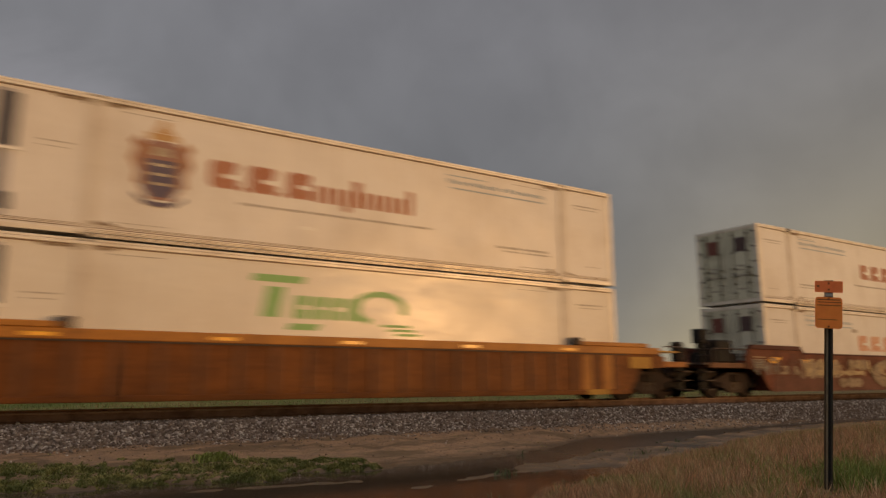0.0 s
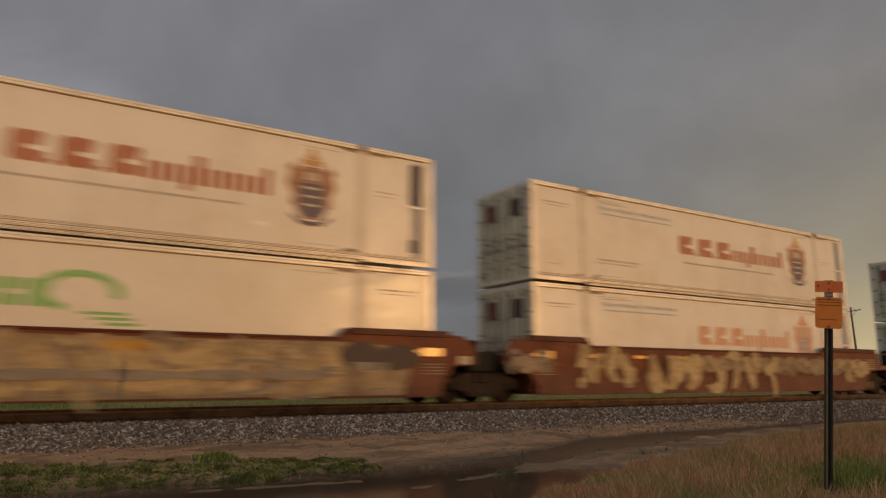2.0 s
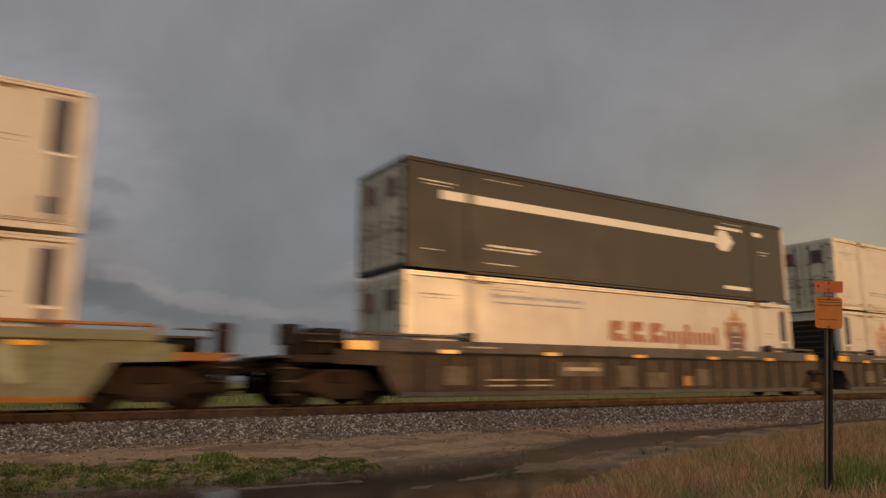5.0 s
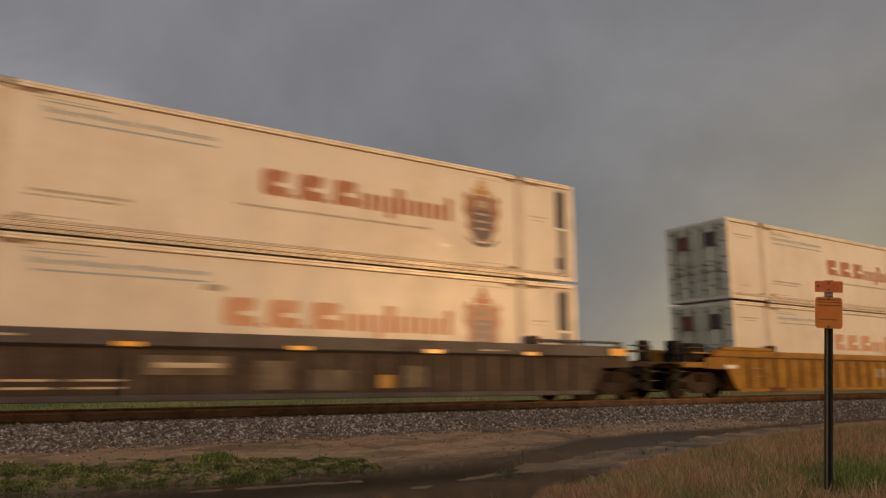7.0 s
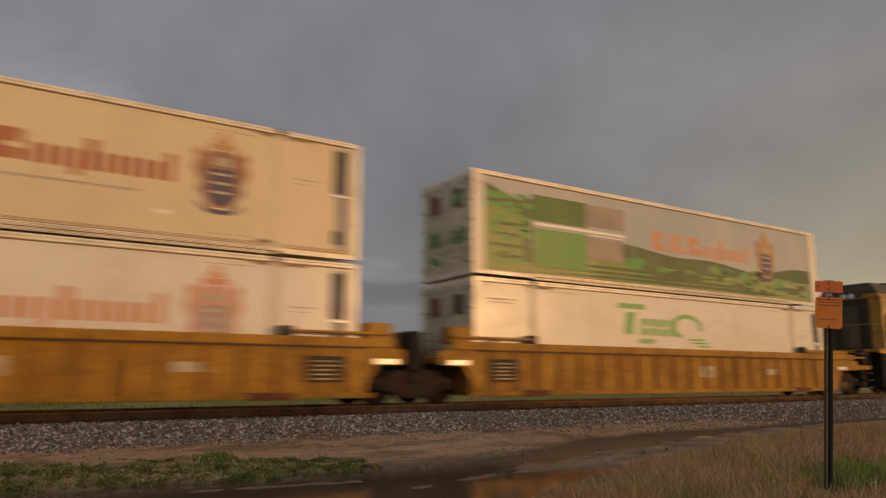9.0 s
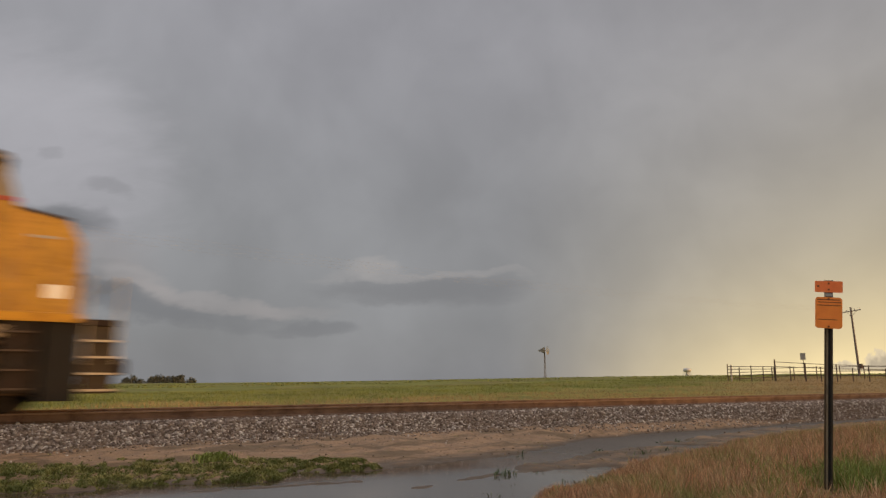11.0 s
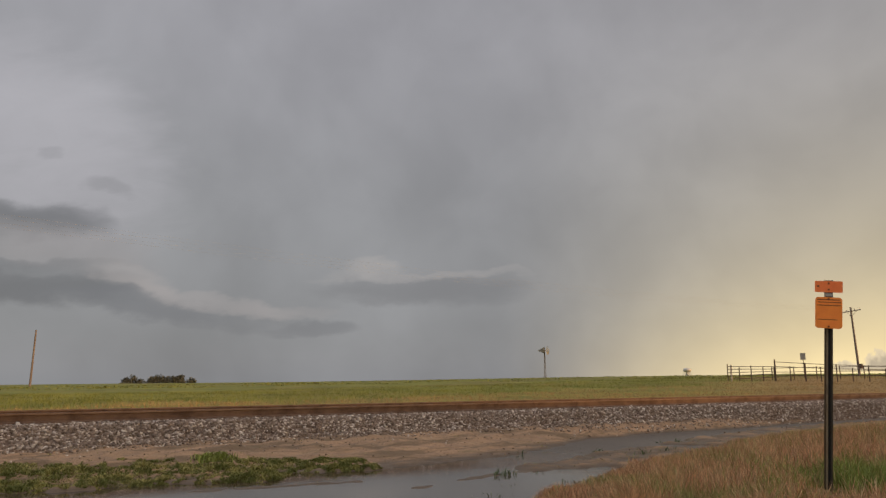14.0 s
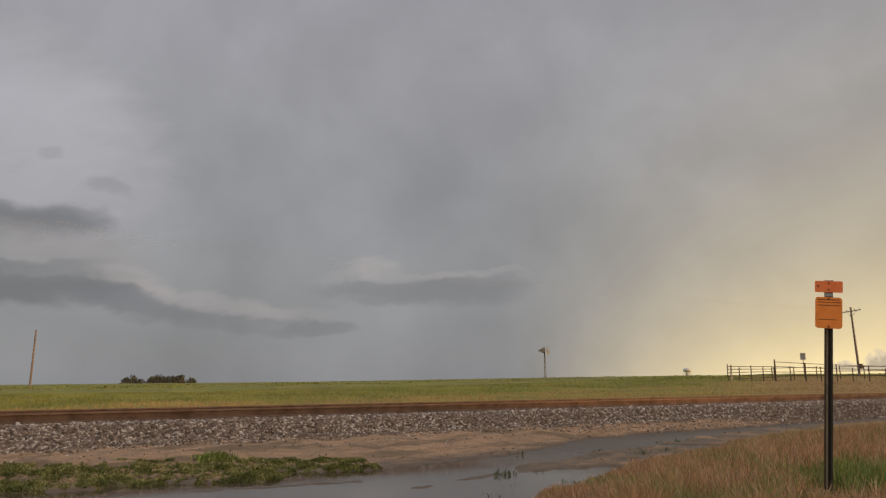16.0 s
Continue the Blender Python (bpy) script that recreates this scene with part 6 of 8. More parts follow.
def spray(root, kind, seed):
    """Spray paint on the near side of a smooth-sided unit."""
    y = -1.553
    def stroke(name, x0, x1, z0, z1, lift, more, n, thick, m, label=""):
        pieces(name, scrawl(B(), x0, x1, z0, z1, y + lift, seed * 10 + more, n, thick), m, root, label)
    def field(name, x0, x1, z0, z1, lift, more, n, m, label=""):
        pieces(name, scrawl(B(), x0, x1, z0, z1, y + lift, seed * 10 + more, n, fill=True), m, root, label)
    if kind == "brown":
        if seed == 1:
            field("sprayed_field", 1.4, 4.2, 0.62, 1.40, 0.004, 1, 5, M["paint_dun"], "dun sprayed smudges")
            field("sprayed_field", 4.8, 6.2, 0.95, 1.42, 0.004, 2, 3, M["paint_dun"])
            field("sprayed_field", 4.0, 5.6, 0.30, 0.72, -0.028, 3, 3, M["paint_dun"])
            ring = [(8.35 + 1.95 * math.copysign(abs(math.cos(a)) ** 0.8, math.cos(a)), 0.85 + 0.58 * math.sin(a)) for a in [q * math.pi / 10 for q in range(20)]]
            part("spray_patch", prism(B(), ring, "y", y - 0.0285, y - 0.032), M["paint_dun"], root, "large rounded dun sprayed block")
            stroke("spray_mark", 6.9, 10.0, 0.5, 1.3, -0.034, 12, 6, 0.06, M["paint_tan"])
            stroke("spray_mark", 7.0, 9.8, 0.85, 1.0, -0.034, 15, 3, 0.07, M["brown"])
            stroke("spray_paint", 1.8, 6.4, 0.75, 1.36, -0.002, 3, 7, 0.10, M["paint_tan"], "tan sprayed shapes")
            field("spray_tag", 2.6, 5.9, 0.78, 0.98, -0.003, 14, 7, M["paint_tan"])
            field("spray_tag", 11.0, 11.9, 1.05, 1.32, -0.001, 13, 2, M["paint_dun"])
            field("spray_tag", 14.6, 16.2, 0.95, 1.45, -0.001, 16, 3, M["paint_dun"])
            stroke("spray_shade", 0.2, 2.0, 0.6, 1.3, -0.001, 5, 3, 0.12, M["skirt_brown"])
        elif seed == 2:
            pieces("sprayed_field", prism(B(), [(0.9, 0.30), (4.0, 0.25), (9.0, 0.27), (15.2, 0.28), (15.4, 0.9), (15.1, 1.40), (13.6, 1.46), (8.0, 1.44), (3.0, 1.47), (1.4, 1.40), (0.8, 0.9)], "y", y + 0.004, y + 0.0004), M["paint_dun"], root, "dun sprayed field over the whole side")
            field("spray_patch", 1.2, 13.6, 0.34, 1.38, 0.003, 1, 14, M["paint_tan"], "tan sprayed patches")
            field("spray_tag", 0.2, 1.6, 0.7, 1.35, -0.001, 21, 3, M["paint_gold"], "gold sprayed patches")
            field("spray_tag", 8.8, 9.6, 1.15, 1.42, -0.006, 22, 2, M["paint_gold"])
            stroke("spray_paint", 1.8, 13.4, 0.34, 1.36, -0.002, 2, 16, 0.20, M["paint_tan"], "tan sprayed shapes")
            stroke("spray_shade", 2.2, 13.2, 0.35, 1.3, -0.004, 3, 4, 0.06, M["paint_grey"], "grey sprayed marks")
            field("spray_mark", 2.0, 13.4, 0.60, 0.84, -0.034, 9, 7, M["paint_grey"])
            stroke("spray_mark", 3.0, 12.5, 0.5, 1.3, -0.003, 4, 5, 0.14, M["paint_dun"])
            field("spray_patch", 13.6, 15.6, 0.8, 1.5, 0.002, 5, 2, M["paint_dark"])
        else:
            field("sprayed_field", 6.6, 16.4, 0.82, 1.44, 0.003, 9, 13, M["paint_dun"], "dun sprayed smudges")
            stroke("spray_paint", 1.3, 3.6, 0.55, 1.36, -0.002, 8, 4, 0.24, M["paint_tan"], "tan sprayed shapes")
            stroke("spray_paint", 4.0, 6.6, 0.34, 1.34, -0.032, 2, 3, 0.30, M["paint_tan"])
            stroke("spray_paint", 6.8, 10.6, 0.34, 1.36, -0.032, 6, 4, 0.24, M["paint_tan"])
            stroke("spray_shade", 10.6, 14.6, 0.82, 1.30, -0.002, 4, 6, 0.12, M["paint_dun"])
            stroke("spray_mark", 14.6, 16.6, 0.7, 1.3, -0.002, 5, 3, 0.16, M["paint_tan"])
            field("sprayed_field", -0.8, 0.4, 0.75, 1.30, 0.003, 3, 2, M["paint_dun"], "dun sprayed smudge")
        pieces("stencil", flat(flat(B(), 13.0, 13.6, 0.80, 0.92, y - 0.004), 13.9, 14.8, 0.85, 1.02, y - 0.004), M["paint_grey"], root)
        stroke("spray_tag", -1.2, 0.3, 0.9, 1.3, -0.001, 8, 3, 0.10, M["paint_grey"])
    elif kind == "amber":
        block = [(7.0, 0.30), (8.2, 0.26), (9.6, 0.28), (10.9, 0.30), (11.1, 0.62), (10.95, 1.02), (11.05, 1.36), (9.8, 1.42), (8.6, 1.38), (7.3, 1.42), (6.95, 1.0), (7.1, 0.6)]
        part("sprayed_field", prism(B(), block, "y", y - 0.0285, y - 0.0315), M["paint_green"], root, "solid green sprayed block")
        part("spray_patch", prism(B(), [(5.65, 0.30), (6.95, 0.28), (7.25, 0.8), (7.0, 1.40), (5.75, 1.42), (5.6, 0.9)], "y", y - 0.0285, y - 0.030), M["paint_mint"], root, "pale mint sprayed block")
        pieces("spray_paint", scrawl(B(), 5.8, 7.2, 0.34, 1.36, y - 0.032, seed + 1, 3, 0.13), M["paint_pale"], root, "pale sprayed strokes")
        pieces("spray_shade", scrawl(B(), 7.2, 10.8, 0.40, 1.3, y - 0.033, seed + 2, 7, 0.07), M["paint_mint"], root)
        pieces("spray_mark", scrawl(B(), 7.2, 10.8, 0.40, 1.3, y - 0.034, seed + 7, 6, 0.07), M["mural_mid"], root)
        pieces("stencil", flat(flat(flat(B(), 1.9, 3.3, 0.80, 1.0, y), 3.6, 5.5, 0.80, 1.0, y), 11.0, 12.7, 0.78, 1.05, y), M["paint_pale"], root, "pale stencilled bars")
        pieces("spray_mark", scrawl(B(), 15.4, 15.9, 0.7, 1.1, y, seed + 4, 1, 0.14), M["paint_pale"], root)
    elif kind == "mint":
        y = -1.546
        pieces("spray_paint", scrawl(B(), 0.8, 5.0, 0.40, 1.25, y, seed + 1, 5, 0.22), M["paint_mint"], root, "mint sprayed strokes")
        pieces("spray_mark", scrawl(B(), 2.0, 9.0, 0.45, 1.2, y - 0.004, seed + 2, 6, 0.05), M["paint_teal"], root, "dull teal sprayed marks")
        pieces("spray_patch", scrawl(B(), 9.0, 15.5, 0.4, 1.25, y, seed + 5, 7, 0.20), M["paint_mint"], root, "green sprayed strokes")


def locomotive():
    """A six-axle road locomotive, long hood to the rear (-x), cab to the front; origin at its rear platform edge."""
    L = 21.6
    root = thing("locomotive", "yellow and grey diesel locomotive with red stripe pushing the train", "locomotive")
    Y, G = M["loco_yellow"], M["loco_grey"]
    deck = 1.83
    # frame and walkway
    part("frame", box(B(), 0.15, L - 0.5, -1.0, 1.0, 1.25, 1.70, 0.03), M["grime"], root)
    part("walkway", box(B(), 0.0, L - 0.55, -1.55, 1.55, deck - 0.12, deck, 0.01), Y, root)
    part("sill_stripe", box(B(), 0.05, L - 0.6, -1.565, -1.548, deck - 0.17, deck - 0.02), M["sill_yellow"], root, "bright yellow sill edge")
    # rear hood block
    bm = prism(B(), [(-1.30, deck), (1.30, deck), (1.30, 4.05), (0.92, 4.63), (-0.92, 4.63), (-1.30, 4.05)], "x", 1.05, 2.70)
    part("rear_hood", bm, M["loco_soot"], root, "soot-stained yellow rear hood")
    part("end_soot", box(B(), 1.015, 1.049, -0.80, 1.22, deck + 0.02, 4.0), M["soot"], root, "soot-blackened end plate")
    part("soot_streak", prism(B(), [(2.15, 3.45), (2.68, 3.40), (2.68, 4.00), (2.3, 4.0)], "y", -1.30, -1.304), M["soot"], root, "black soot streak")
    bm = prism(B(), [(-1.232, 4.22), (1.232, 4.22), (0.93, 4.66), (-0.93, 4.66)], "x", 1.02, 2.74)
    part("rear_roof", bm, G, root)
    part("rear_stripe", box(B(), 1.03, 2.72, -1.312, 1.312, 3.98, 4.03), M["loco_red"], root)
    bm = box(B(), 1.28, 2.40, -1.325, -1.295, 2.05, 3.30)
    g = part("rear_grille", bm, M["hole"], root, "black equipment grille")
    bm = B()
    for i in range(5):
        box(bm, 1.28, 2.40, -1.335, -1.322, 2.25 + i * 0.23, 2.27 + i * 0.23)
    pieces("grille_bar", bm, M["gasket"], g)
    pieces("end_panel", box(box(B(), 1.005, 1.05, -0.6, 0.6, 4.08, 4.4), 0.99, 1.02, -0.35, 0.35, 2.0, 3.7), G, root)
    bm = B()
    for yy in (-0.16, 0.16):
        rod(bm, (0.98, yy, 4.15), (1.05, yy, 4.15), 0.11, n=14)
    pieces("rear_lamp", bm, M["sticker"], root)
    # long hood, walls and roof
    def hood(x0, x1, hw, z1, m, name, cut=0.22, z0=deck):
        return part(name, prism(B(), [(-hw, z0), (hw, z0), (hw, z1 - cut), (hw - cut, z1), (-hw + cut, z1), (-hw, z1 - cut)], "x", x0, x1), m, root)
    hood(2.70, 16.4, 0.86, 3.95, M["loco_hood"], "long_hood", 0.05)
    hood(7.7, 11.0, 0.87, 4.32, Y, "engine_hood", 0.25)
    part("engine_roof", prism(B(), [(-0.89, 4.05), (0.89, 4.05), (0.66, 4.36), (-0.66, 4.36)], "x", 7.7, 11.05), G, root)
    part("hood_stripe", box(B(), 7.72, 16.5, -0.895, 0.895, 3.96, 4.04), M["loco_red"], root)
    # flared radiators
    part("radiator", prism(B(), [(-0.86, 3.45), (0.86, 3.45), (1.42, 4.18), (1.42, 4.20), (-1.42, 4.20), (-1.42, 4.18)], "x", 2.78, 8.0), M["hole"], root, "black flared radiator intake")
    bm = B()
    for i in range(14):
        t = i / 13
        x = 2.95 + t * 4.9
        prism(bm, [(-0.865, 3.45), (-0.885, 3.45), (-1.445, 4.18), (-1.425, 4.18)], "x", x, x + 0.03)
    pieces("radiator_screen", bm, M["gasket"], root)
    part("radiator_cap", prism(B(), [(-1.46, 4.17), (1.46, 4.17), (1.46, 4.34), (1.02, 4.76), (-1.02, 4.76), (-1.46, 4.34)], "x", 2.74, 8.05), G, root)
    bm = B()
    for x in (3.6, 5.2, 6.8):
        rod(bm, (x, 0, 4.74), (x, 0, 4.84), 0.62, n=20)
    pieces("roof_fan", bm, M["gasket"], root)
    # hood doors
    door = part("hood_door", box(B(), 0, 0.72, -0.885, -0.858, 1.95, 3.38, 0.008), M["loco_hood"], root)
    door.location.x = 2.95
    for i in range(1, 16):
        again(door, 2.95 + i * 0.83)
    bm = B()
    for i in range(16):
        box(bm, 3.55 + i * 0.83, 3.60 + i * 0.83, -0.90, -0.884, 2.55, 2.68)
    pieces("door_latch", bm, M["gasket"], root)
    part("hood_opening", box(B(), 2.72, 3.45, -0.895, -0.86, 2.15, 3.3), M["dusty"], root, "dusty open hood bay")
    # the bay's upper shadow, put in as a black plate
    part("bay_shadow", box(B(), 2.74, 3.43, -0.900, -0.894, 3.06, 3.28), M["hole"], root)
    # horn
    bm = rod(B(), (9.72, 0, 4.34), (9.72, 0, 4.74), 0.045, n=8)
    box(bm, 9.55, 9.90, -0.16, 0.16, 4.66, 4.74, 0.02)
    for yy, dx, q in ((-0.15, 0.46, 0.0), (0.0, 0.58, 0.07), (0.15, 0.46, 0.0)):
        rod(bm, (9.60, yy, 4.78 + q), (9.72 + dx, yy, 4.80 + q), 0.045, 0.13, n=12)
    rod(bm, (9.80, 0.1, 4.78), (9.22, 0.1, 4.80), 0.045, 0.12, n=12)
    rod(bm, (9.80, -0.1, 4.78), (9.26, -0.1, 4.80), 0.045, 0.11, n=12)
    pieces("horn", bm, M["hole"], root, "black air horn")
    # inverter housing behind the cab
    hood(11.0, 16.9, 1.05, 4.74, M["housing_yellow"], "inverter_housing", 0.30)
    part("inverter_roof", prism(B(), [(-1.065, 4.04), (1.065, 4.04), (1.065, 4.44), (0.76, 4.765), (-0.76, 4.765), (-1.065, 4.44)], "x", 11.02, 16.92), G, root)
    part("slope_panel", prism(B(), [(10.4, 4.30), (11.02, 4.30), (11.02, 4.74)], "y", -0.74, 0.74), M["hole"], root)
    # pale panels carry the light on the upper housing
    pieces("upper_panel", box(box(B(), 11.25, 12.9, -1.082, -1.055, 4.10, 4.42), 14.45, 14.95, -1.082, -1.055, 4.10, 4.42), M["loco_pale"], root, "grey housing panel painted pale as if lit")
    part("brake_grid", box(B(), 13.0, 14.35, -1.085, -1.05, 4.07, 4.46), M["hole"], root, "black brake grid screen")
    pieces("service_box", box(box(B(), 15.0, 15.6, -1.09, -1.05, 4.12, 4.40), 15.75, 16.2, -1.09, -1.05, 4.12, 4.40), M["rail_trim"], root)
    bm = B()
    for i in range(6):
        box(bm, 11.3 + i * 0.86, 11.98 + i * 0.86, -1.075, -1.048, 1.98, 3.55, 0.006)
    pieces("housing_door", bm, M["housing_yellow"], root)
    part("step_recess", box(B(), 14.75, 15.15, -1.57, -1.35, 1.86, 2.26), M["hole"], root)
    part("step_light", box(B(), 14.62, 14.95, -1.585, -1.56, 2.18, 2.23), M["sticker"], root)
    # flag mural, faded
    y0 = -1.0792
    def patch(name, pts, m, yy, label=""):
        part(name, prism(B(), pts, "y", yy, yy - 0.004), m, root, label)
    rng = random.Random(77)
    for i in range(46):
        x, z = rng.uniform(8.5, 12.5), rng.uniform(2.15, 3.6)
        if 10.7 < x < 11.35:
            continue
        w, h, lean = rng.uniform(0.16, 0.44), rng.uniform(0.07, 0.20), rng.uniform(-0.5, 0.2)
        pts = []
        for q in range(8):
            a, r = q * math.pi / 4, rng.uniform(0.7, 1.1)
            pts.append((x + w * r * math.cos(a), z + h * r * math.sin(a) + lean * w * r * math.cos(a)))
        patch("flag_patch", pts, M["loco_pink"] if rng.random() < 0.75 else M["loco_blue"], (-0.886 if x < 11 else -1.0755) - 0.0002 * i, "faded flag paint")
    for x, lean in ((10.45, -0.1), (11.75, -0.28)):
        patch("flag_field", [(x - 0.18, 2.7), (x + 0.16, 2.65), (x + 0.22 + lean, 3.3), (x + 0.12 + lean, 3.85), (x - 0.22 + lean, 3.82), (x - 0.26 + lean * 0.5, 3.2)], M["loco_blue"], (-0.886 if x < 11 else -1.0755) - 0.0105 - 0.001 * (x > 11), "faded grey flag field")
    # cab
    part("cab_wall", prism(B(), [(16.9, deck), (19.85, deck), (19.85, 3.75), (19.55, 4.62), (16.9, 4.72)], "y", -1.50, 1.50), Y, root)
    # the upper cab side's reflection is put into its pale colour
    part("cab_upper", prism(B(), [(16.86, 3.88), (19.80, 3.88), (19.56, 4.63), (16.86, 4.73)], "y", -1.512, 1.512), M["loco_pale"], root, "upper cab side painted pale for its reflection")
    part("cab_roof", prism(B(), [(16.6, 4.70), (19.7, 4.60), (19.62, 4.72), (19.0, 4.86), (16.7, 4.86)], "y", -1.40, 1.40), G, root)
    part("cab_stripe", box(B(), 16.88, 19.86, -1.516, 1.516, 3.80, 3.88), M["loco_red"], root)
    part("cab_door", box(B(), 16.70, 17.42, -1.53, -1.50, 2.60, 4.60, 0.01), M["slot"], root, "dark cab side door in shade")
    part("door_trim", box(B(), 16.30, 16.72, -1.20, -1.05, 2.60, 3.85), Y, root)
    for x0, x1 in ((18.0, 18.68), (18.74, 19.40)):
        w = part("cab_window", box(B(), x0, x1, -1.53, -1.508, 3.97, 4.47, 0.008), M["gasket"], root)
        # the front pane is plain white to stand for the sky's reflection
        part("pane", box(B(), x0 + 0.05, x1 - 0.05, -1.536, -1.528, 4.01, 4.43), M["glass"] if x0 < 18.5 else M["sticker"], w)
    part("windscreen", prism(B(), [(19.80, 3.95), (19.83, 3.95), (19.62, 4.55), (19.59, 4.55)], "y", -1.2, 1.2), M["glass"], root)
    part("sunshade", box(B(), 17.9, 19.5, -1.66, -1.50, 4.50, 4.53), G, root)
    part("air_cooler", box(B(), 16.9, 17.7, -0.5, 0.5, 4.84, 4.98, 0.03), G, root)
    part("nose", prism(B(), [(19.85, deck), (21.0, deck), (20.98, 3.15), (20.72, 3.58), (19.85, 3.72)], "y", -1.38, 1.38), Y, root)
    part("nose_top", prism(B(), [(19.85, 3.70), (20.72, 3.56), (20.74, 3.62), (19.85, 3.76)], "y", -1.39, 1.39), M["gasket"], root)
    pieces("side_print", flat(flat(B(), 17.6, 18.9, 2.70, 2.76, -1.502), 20.1, 20.6, 3.2, 3.25, -1.382), M["ink"], root)
    part("side_print", flat(B(), 20.45, 20.75, 2.10, 2.35, -1.382), M["sticker"], root)
    bm = B()
    for zz in (2.48, 2.60, 2.36):
        flat(bm, 15.4, 17.4, zz, zz + 0.04, -1.502)
    pieces("vent_slit", bm, M["gasket"], root)
    part("battery_box", box(B(), 15.2, 16.9, -1.50, -1.05, deck, 2.65, 0.02), Y, root)
    part("pilot", prism(B(), [(20.45, 0.25), (21.1, 0.25), (21.1, 1.70), (20.45, 1.83)], "y", -1.45, 1.45), M["hole"], root, "black snow plough pilot")
    part("rear_pilot", box(B(), 0.35, 0.75, -1.45, 1.45, 0.30, 1.70, 0.02), M["hole"], root)
    # steps at both ends
    for x0, d in ((0.62, 1), (20.35, -1)):
        st = part("stair_well", box(B(), min(x0, x0 + d * 0.55), max(x0, x0 + d * 0.55), -1.50, -1.15, 0.40, 1.72), M["truck_dust"] if d > 0 else M["grime"], root)
        for i, zz in enumerate((0.45, 0.78, 1.12, 1.45)):
            part("step", box(B(), min(x0 - 0.04, x0 + d * 0.62), max(x0 - 0.04, x0 + d * 0.62), -1.57, -1.30, zz, zz + 0.035), (M["sticker"] if i == 1 else M["paint_pale"]) if d > 0 else M["gasket"], st, "white-edged step" if d > 0 else "")
    pieces("marker_light", box(box(B(), 0.55, 1.0, -1.60, -1.565, 2.0, 2.10), 0.45, 1.0, -1.60, -1.57, 0.62, 0.66), M["sticker"], root)
    part("front_light", box(B(), 18.6, 19.0, -1.58, -1.54, 1.62, 1.68), M["sticker"], root)
    # handrails
    bm = B()
    for i in range(12):
        x = 1.6 + i * 1.18
        rod(bm, (x, -1.50, deck), (x, -1.50, 2.88), 0.017, n=6)
    rod(bm, (1.2, -1.50, 2.88), (15.2, -1.50, 2.88), 0.014, n=6)
    small("handrail", bm, M["sill_yellow"], root)
    bm = B()
    for x in (0.08, 0.5):
        for yy in (-1.45, 1.45, -0.5, 0.5):
            rod(bm, (x, yy, deck), (x, yy, 2.85), 0.013, n=6)
    for yy in (-1.45, 1.45):
        rod(bm, (0.08, yy, 2.85), (1.0, yy, 2.85), 0.013, n=6)
    rod(bm, (0.08, -1.45, 2.85), (0.08, 1.45, 2.85), 0.013, n=6)
    small("end_rail", bm, M["loco_pale"], root)
    bm = B()
    for yy in (-1.3, 1.3, -0.5, 0.5):
        rod(bm, (21.05, yy, 1.7), (21.05, yy, 2.6), 0.02, n=6)
    rod(bm, (21.05, -1.3, 2.6), (21.05, 1.3, 2.6), 0.02, n=6)
    small("front_rail", bm, M["gasket"], root)
    # front platform with its steps
    part("front_platform", box(B(), 20.95, 21.75, -1.48, 1.48, 1.62, 1.74, 0.01), M["grime"], root)
    stair = part("front_stair", box(B(), 21.15, 21.70, -1.40, -1.12, 0.38, 1.62), M["soot"], root)
    bm = B()
    for zz in (0.42, 0.72, 1.02, 1.32):
        box(bm, 21.12, 21.74, -1.56, -1.38, zz, zz + 0.04)
    pieces("step", bm, M["paint_pale"], stair, "white-edged step")
    bm = B()
    for x in (21.15, 21.70):
        rod(bm, (x, -1.50, 0.9), (x, -1.50, 2.55), 0.018, n=6)
    rod(bm, (21.70, -1.50, 2.55), (21.70, 1.50, 2.55), 0.018, n=6)
    small("step_rail", bm, M["paint_pale"], root)
    # boxes and pipes under the walkway, painted pale as if lit
    bm = B()
    for x0, x1, z0, z1 in ((1.35, 2.45, 1.34, 1.66), (7.0, 7.5, 1.30, 1.62), (5.4, 6.2, 1.42, 1.60), (15.6, 16.3, 1.40, 1.60), (19.2, 19.9, 1.36, 1.60)):
        box(bm, x0, x1, -1.50, -1.36, z0, z1, 0.02)
    pieces("sand_box", bm, M["loco_pale"], root, "box under the walkway painted pale as if lit")
    # tank and air reservoirs
    part("fuel_tank", prism(B(), [(-1.05, 0.34), (1.05, 0.34), (1.42, 0.62), (1.50, 0.95), (1.50, 1.20), (-1.50, 1.20), (-1.50, 0.95), (-1.42, 0.62)], "x", 7.3, 15.0), M["dusty"], root, "dusty brown fuel tank")
    bm = rod(B(), (7.4, -1.25, 1.46), (10.2, -1.25, 1.46), 0.22, n=18)
    rod(bm, (11.5, -1.25, 1.46), (15.0, -1.25, 1.46), 0.22, n=18)
    pieces("air_reservoir", bm, M["dusty"], root)
    part("filler", box(B(), 10.4, 11.3, -1.40, -1.0, 1.26, 1.60, 0.04), M["hole"], root)
    bm = B()
    for x0, x1 in ((1.5, 2.6), (2.9, 4.4), (4.8, 6.6), (15.4, 16.4), (16.8, 18.2)):
        box(bm, x0, x1, -1.35, -0.9, 1.32, 1.62, 0.04)
    pieces("underframe_box", bm, M["truck_dust"], root)
    part("under_sill", box(B(), 1.3, L - 1.2, -1.18, 1.18, 1.22, 1.70), M["soot"], root)
    bm = B()
    for i in range(26):
        x = 1.6 + i * 0.72
        if 7.2 < x < 15.0:
            continue
        w, h = rng.uniform(0.15, 0.6), rng.uniform(0.1, 0.38)
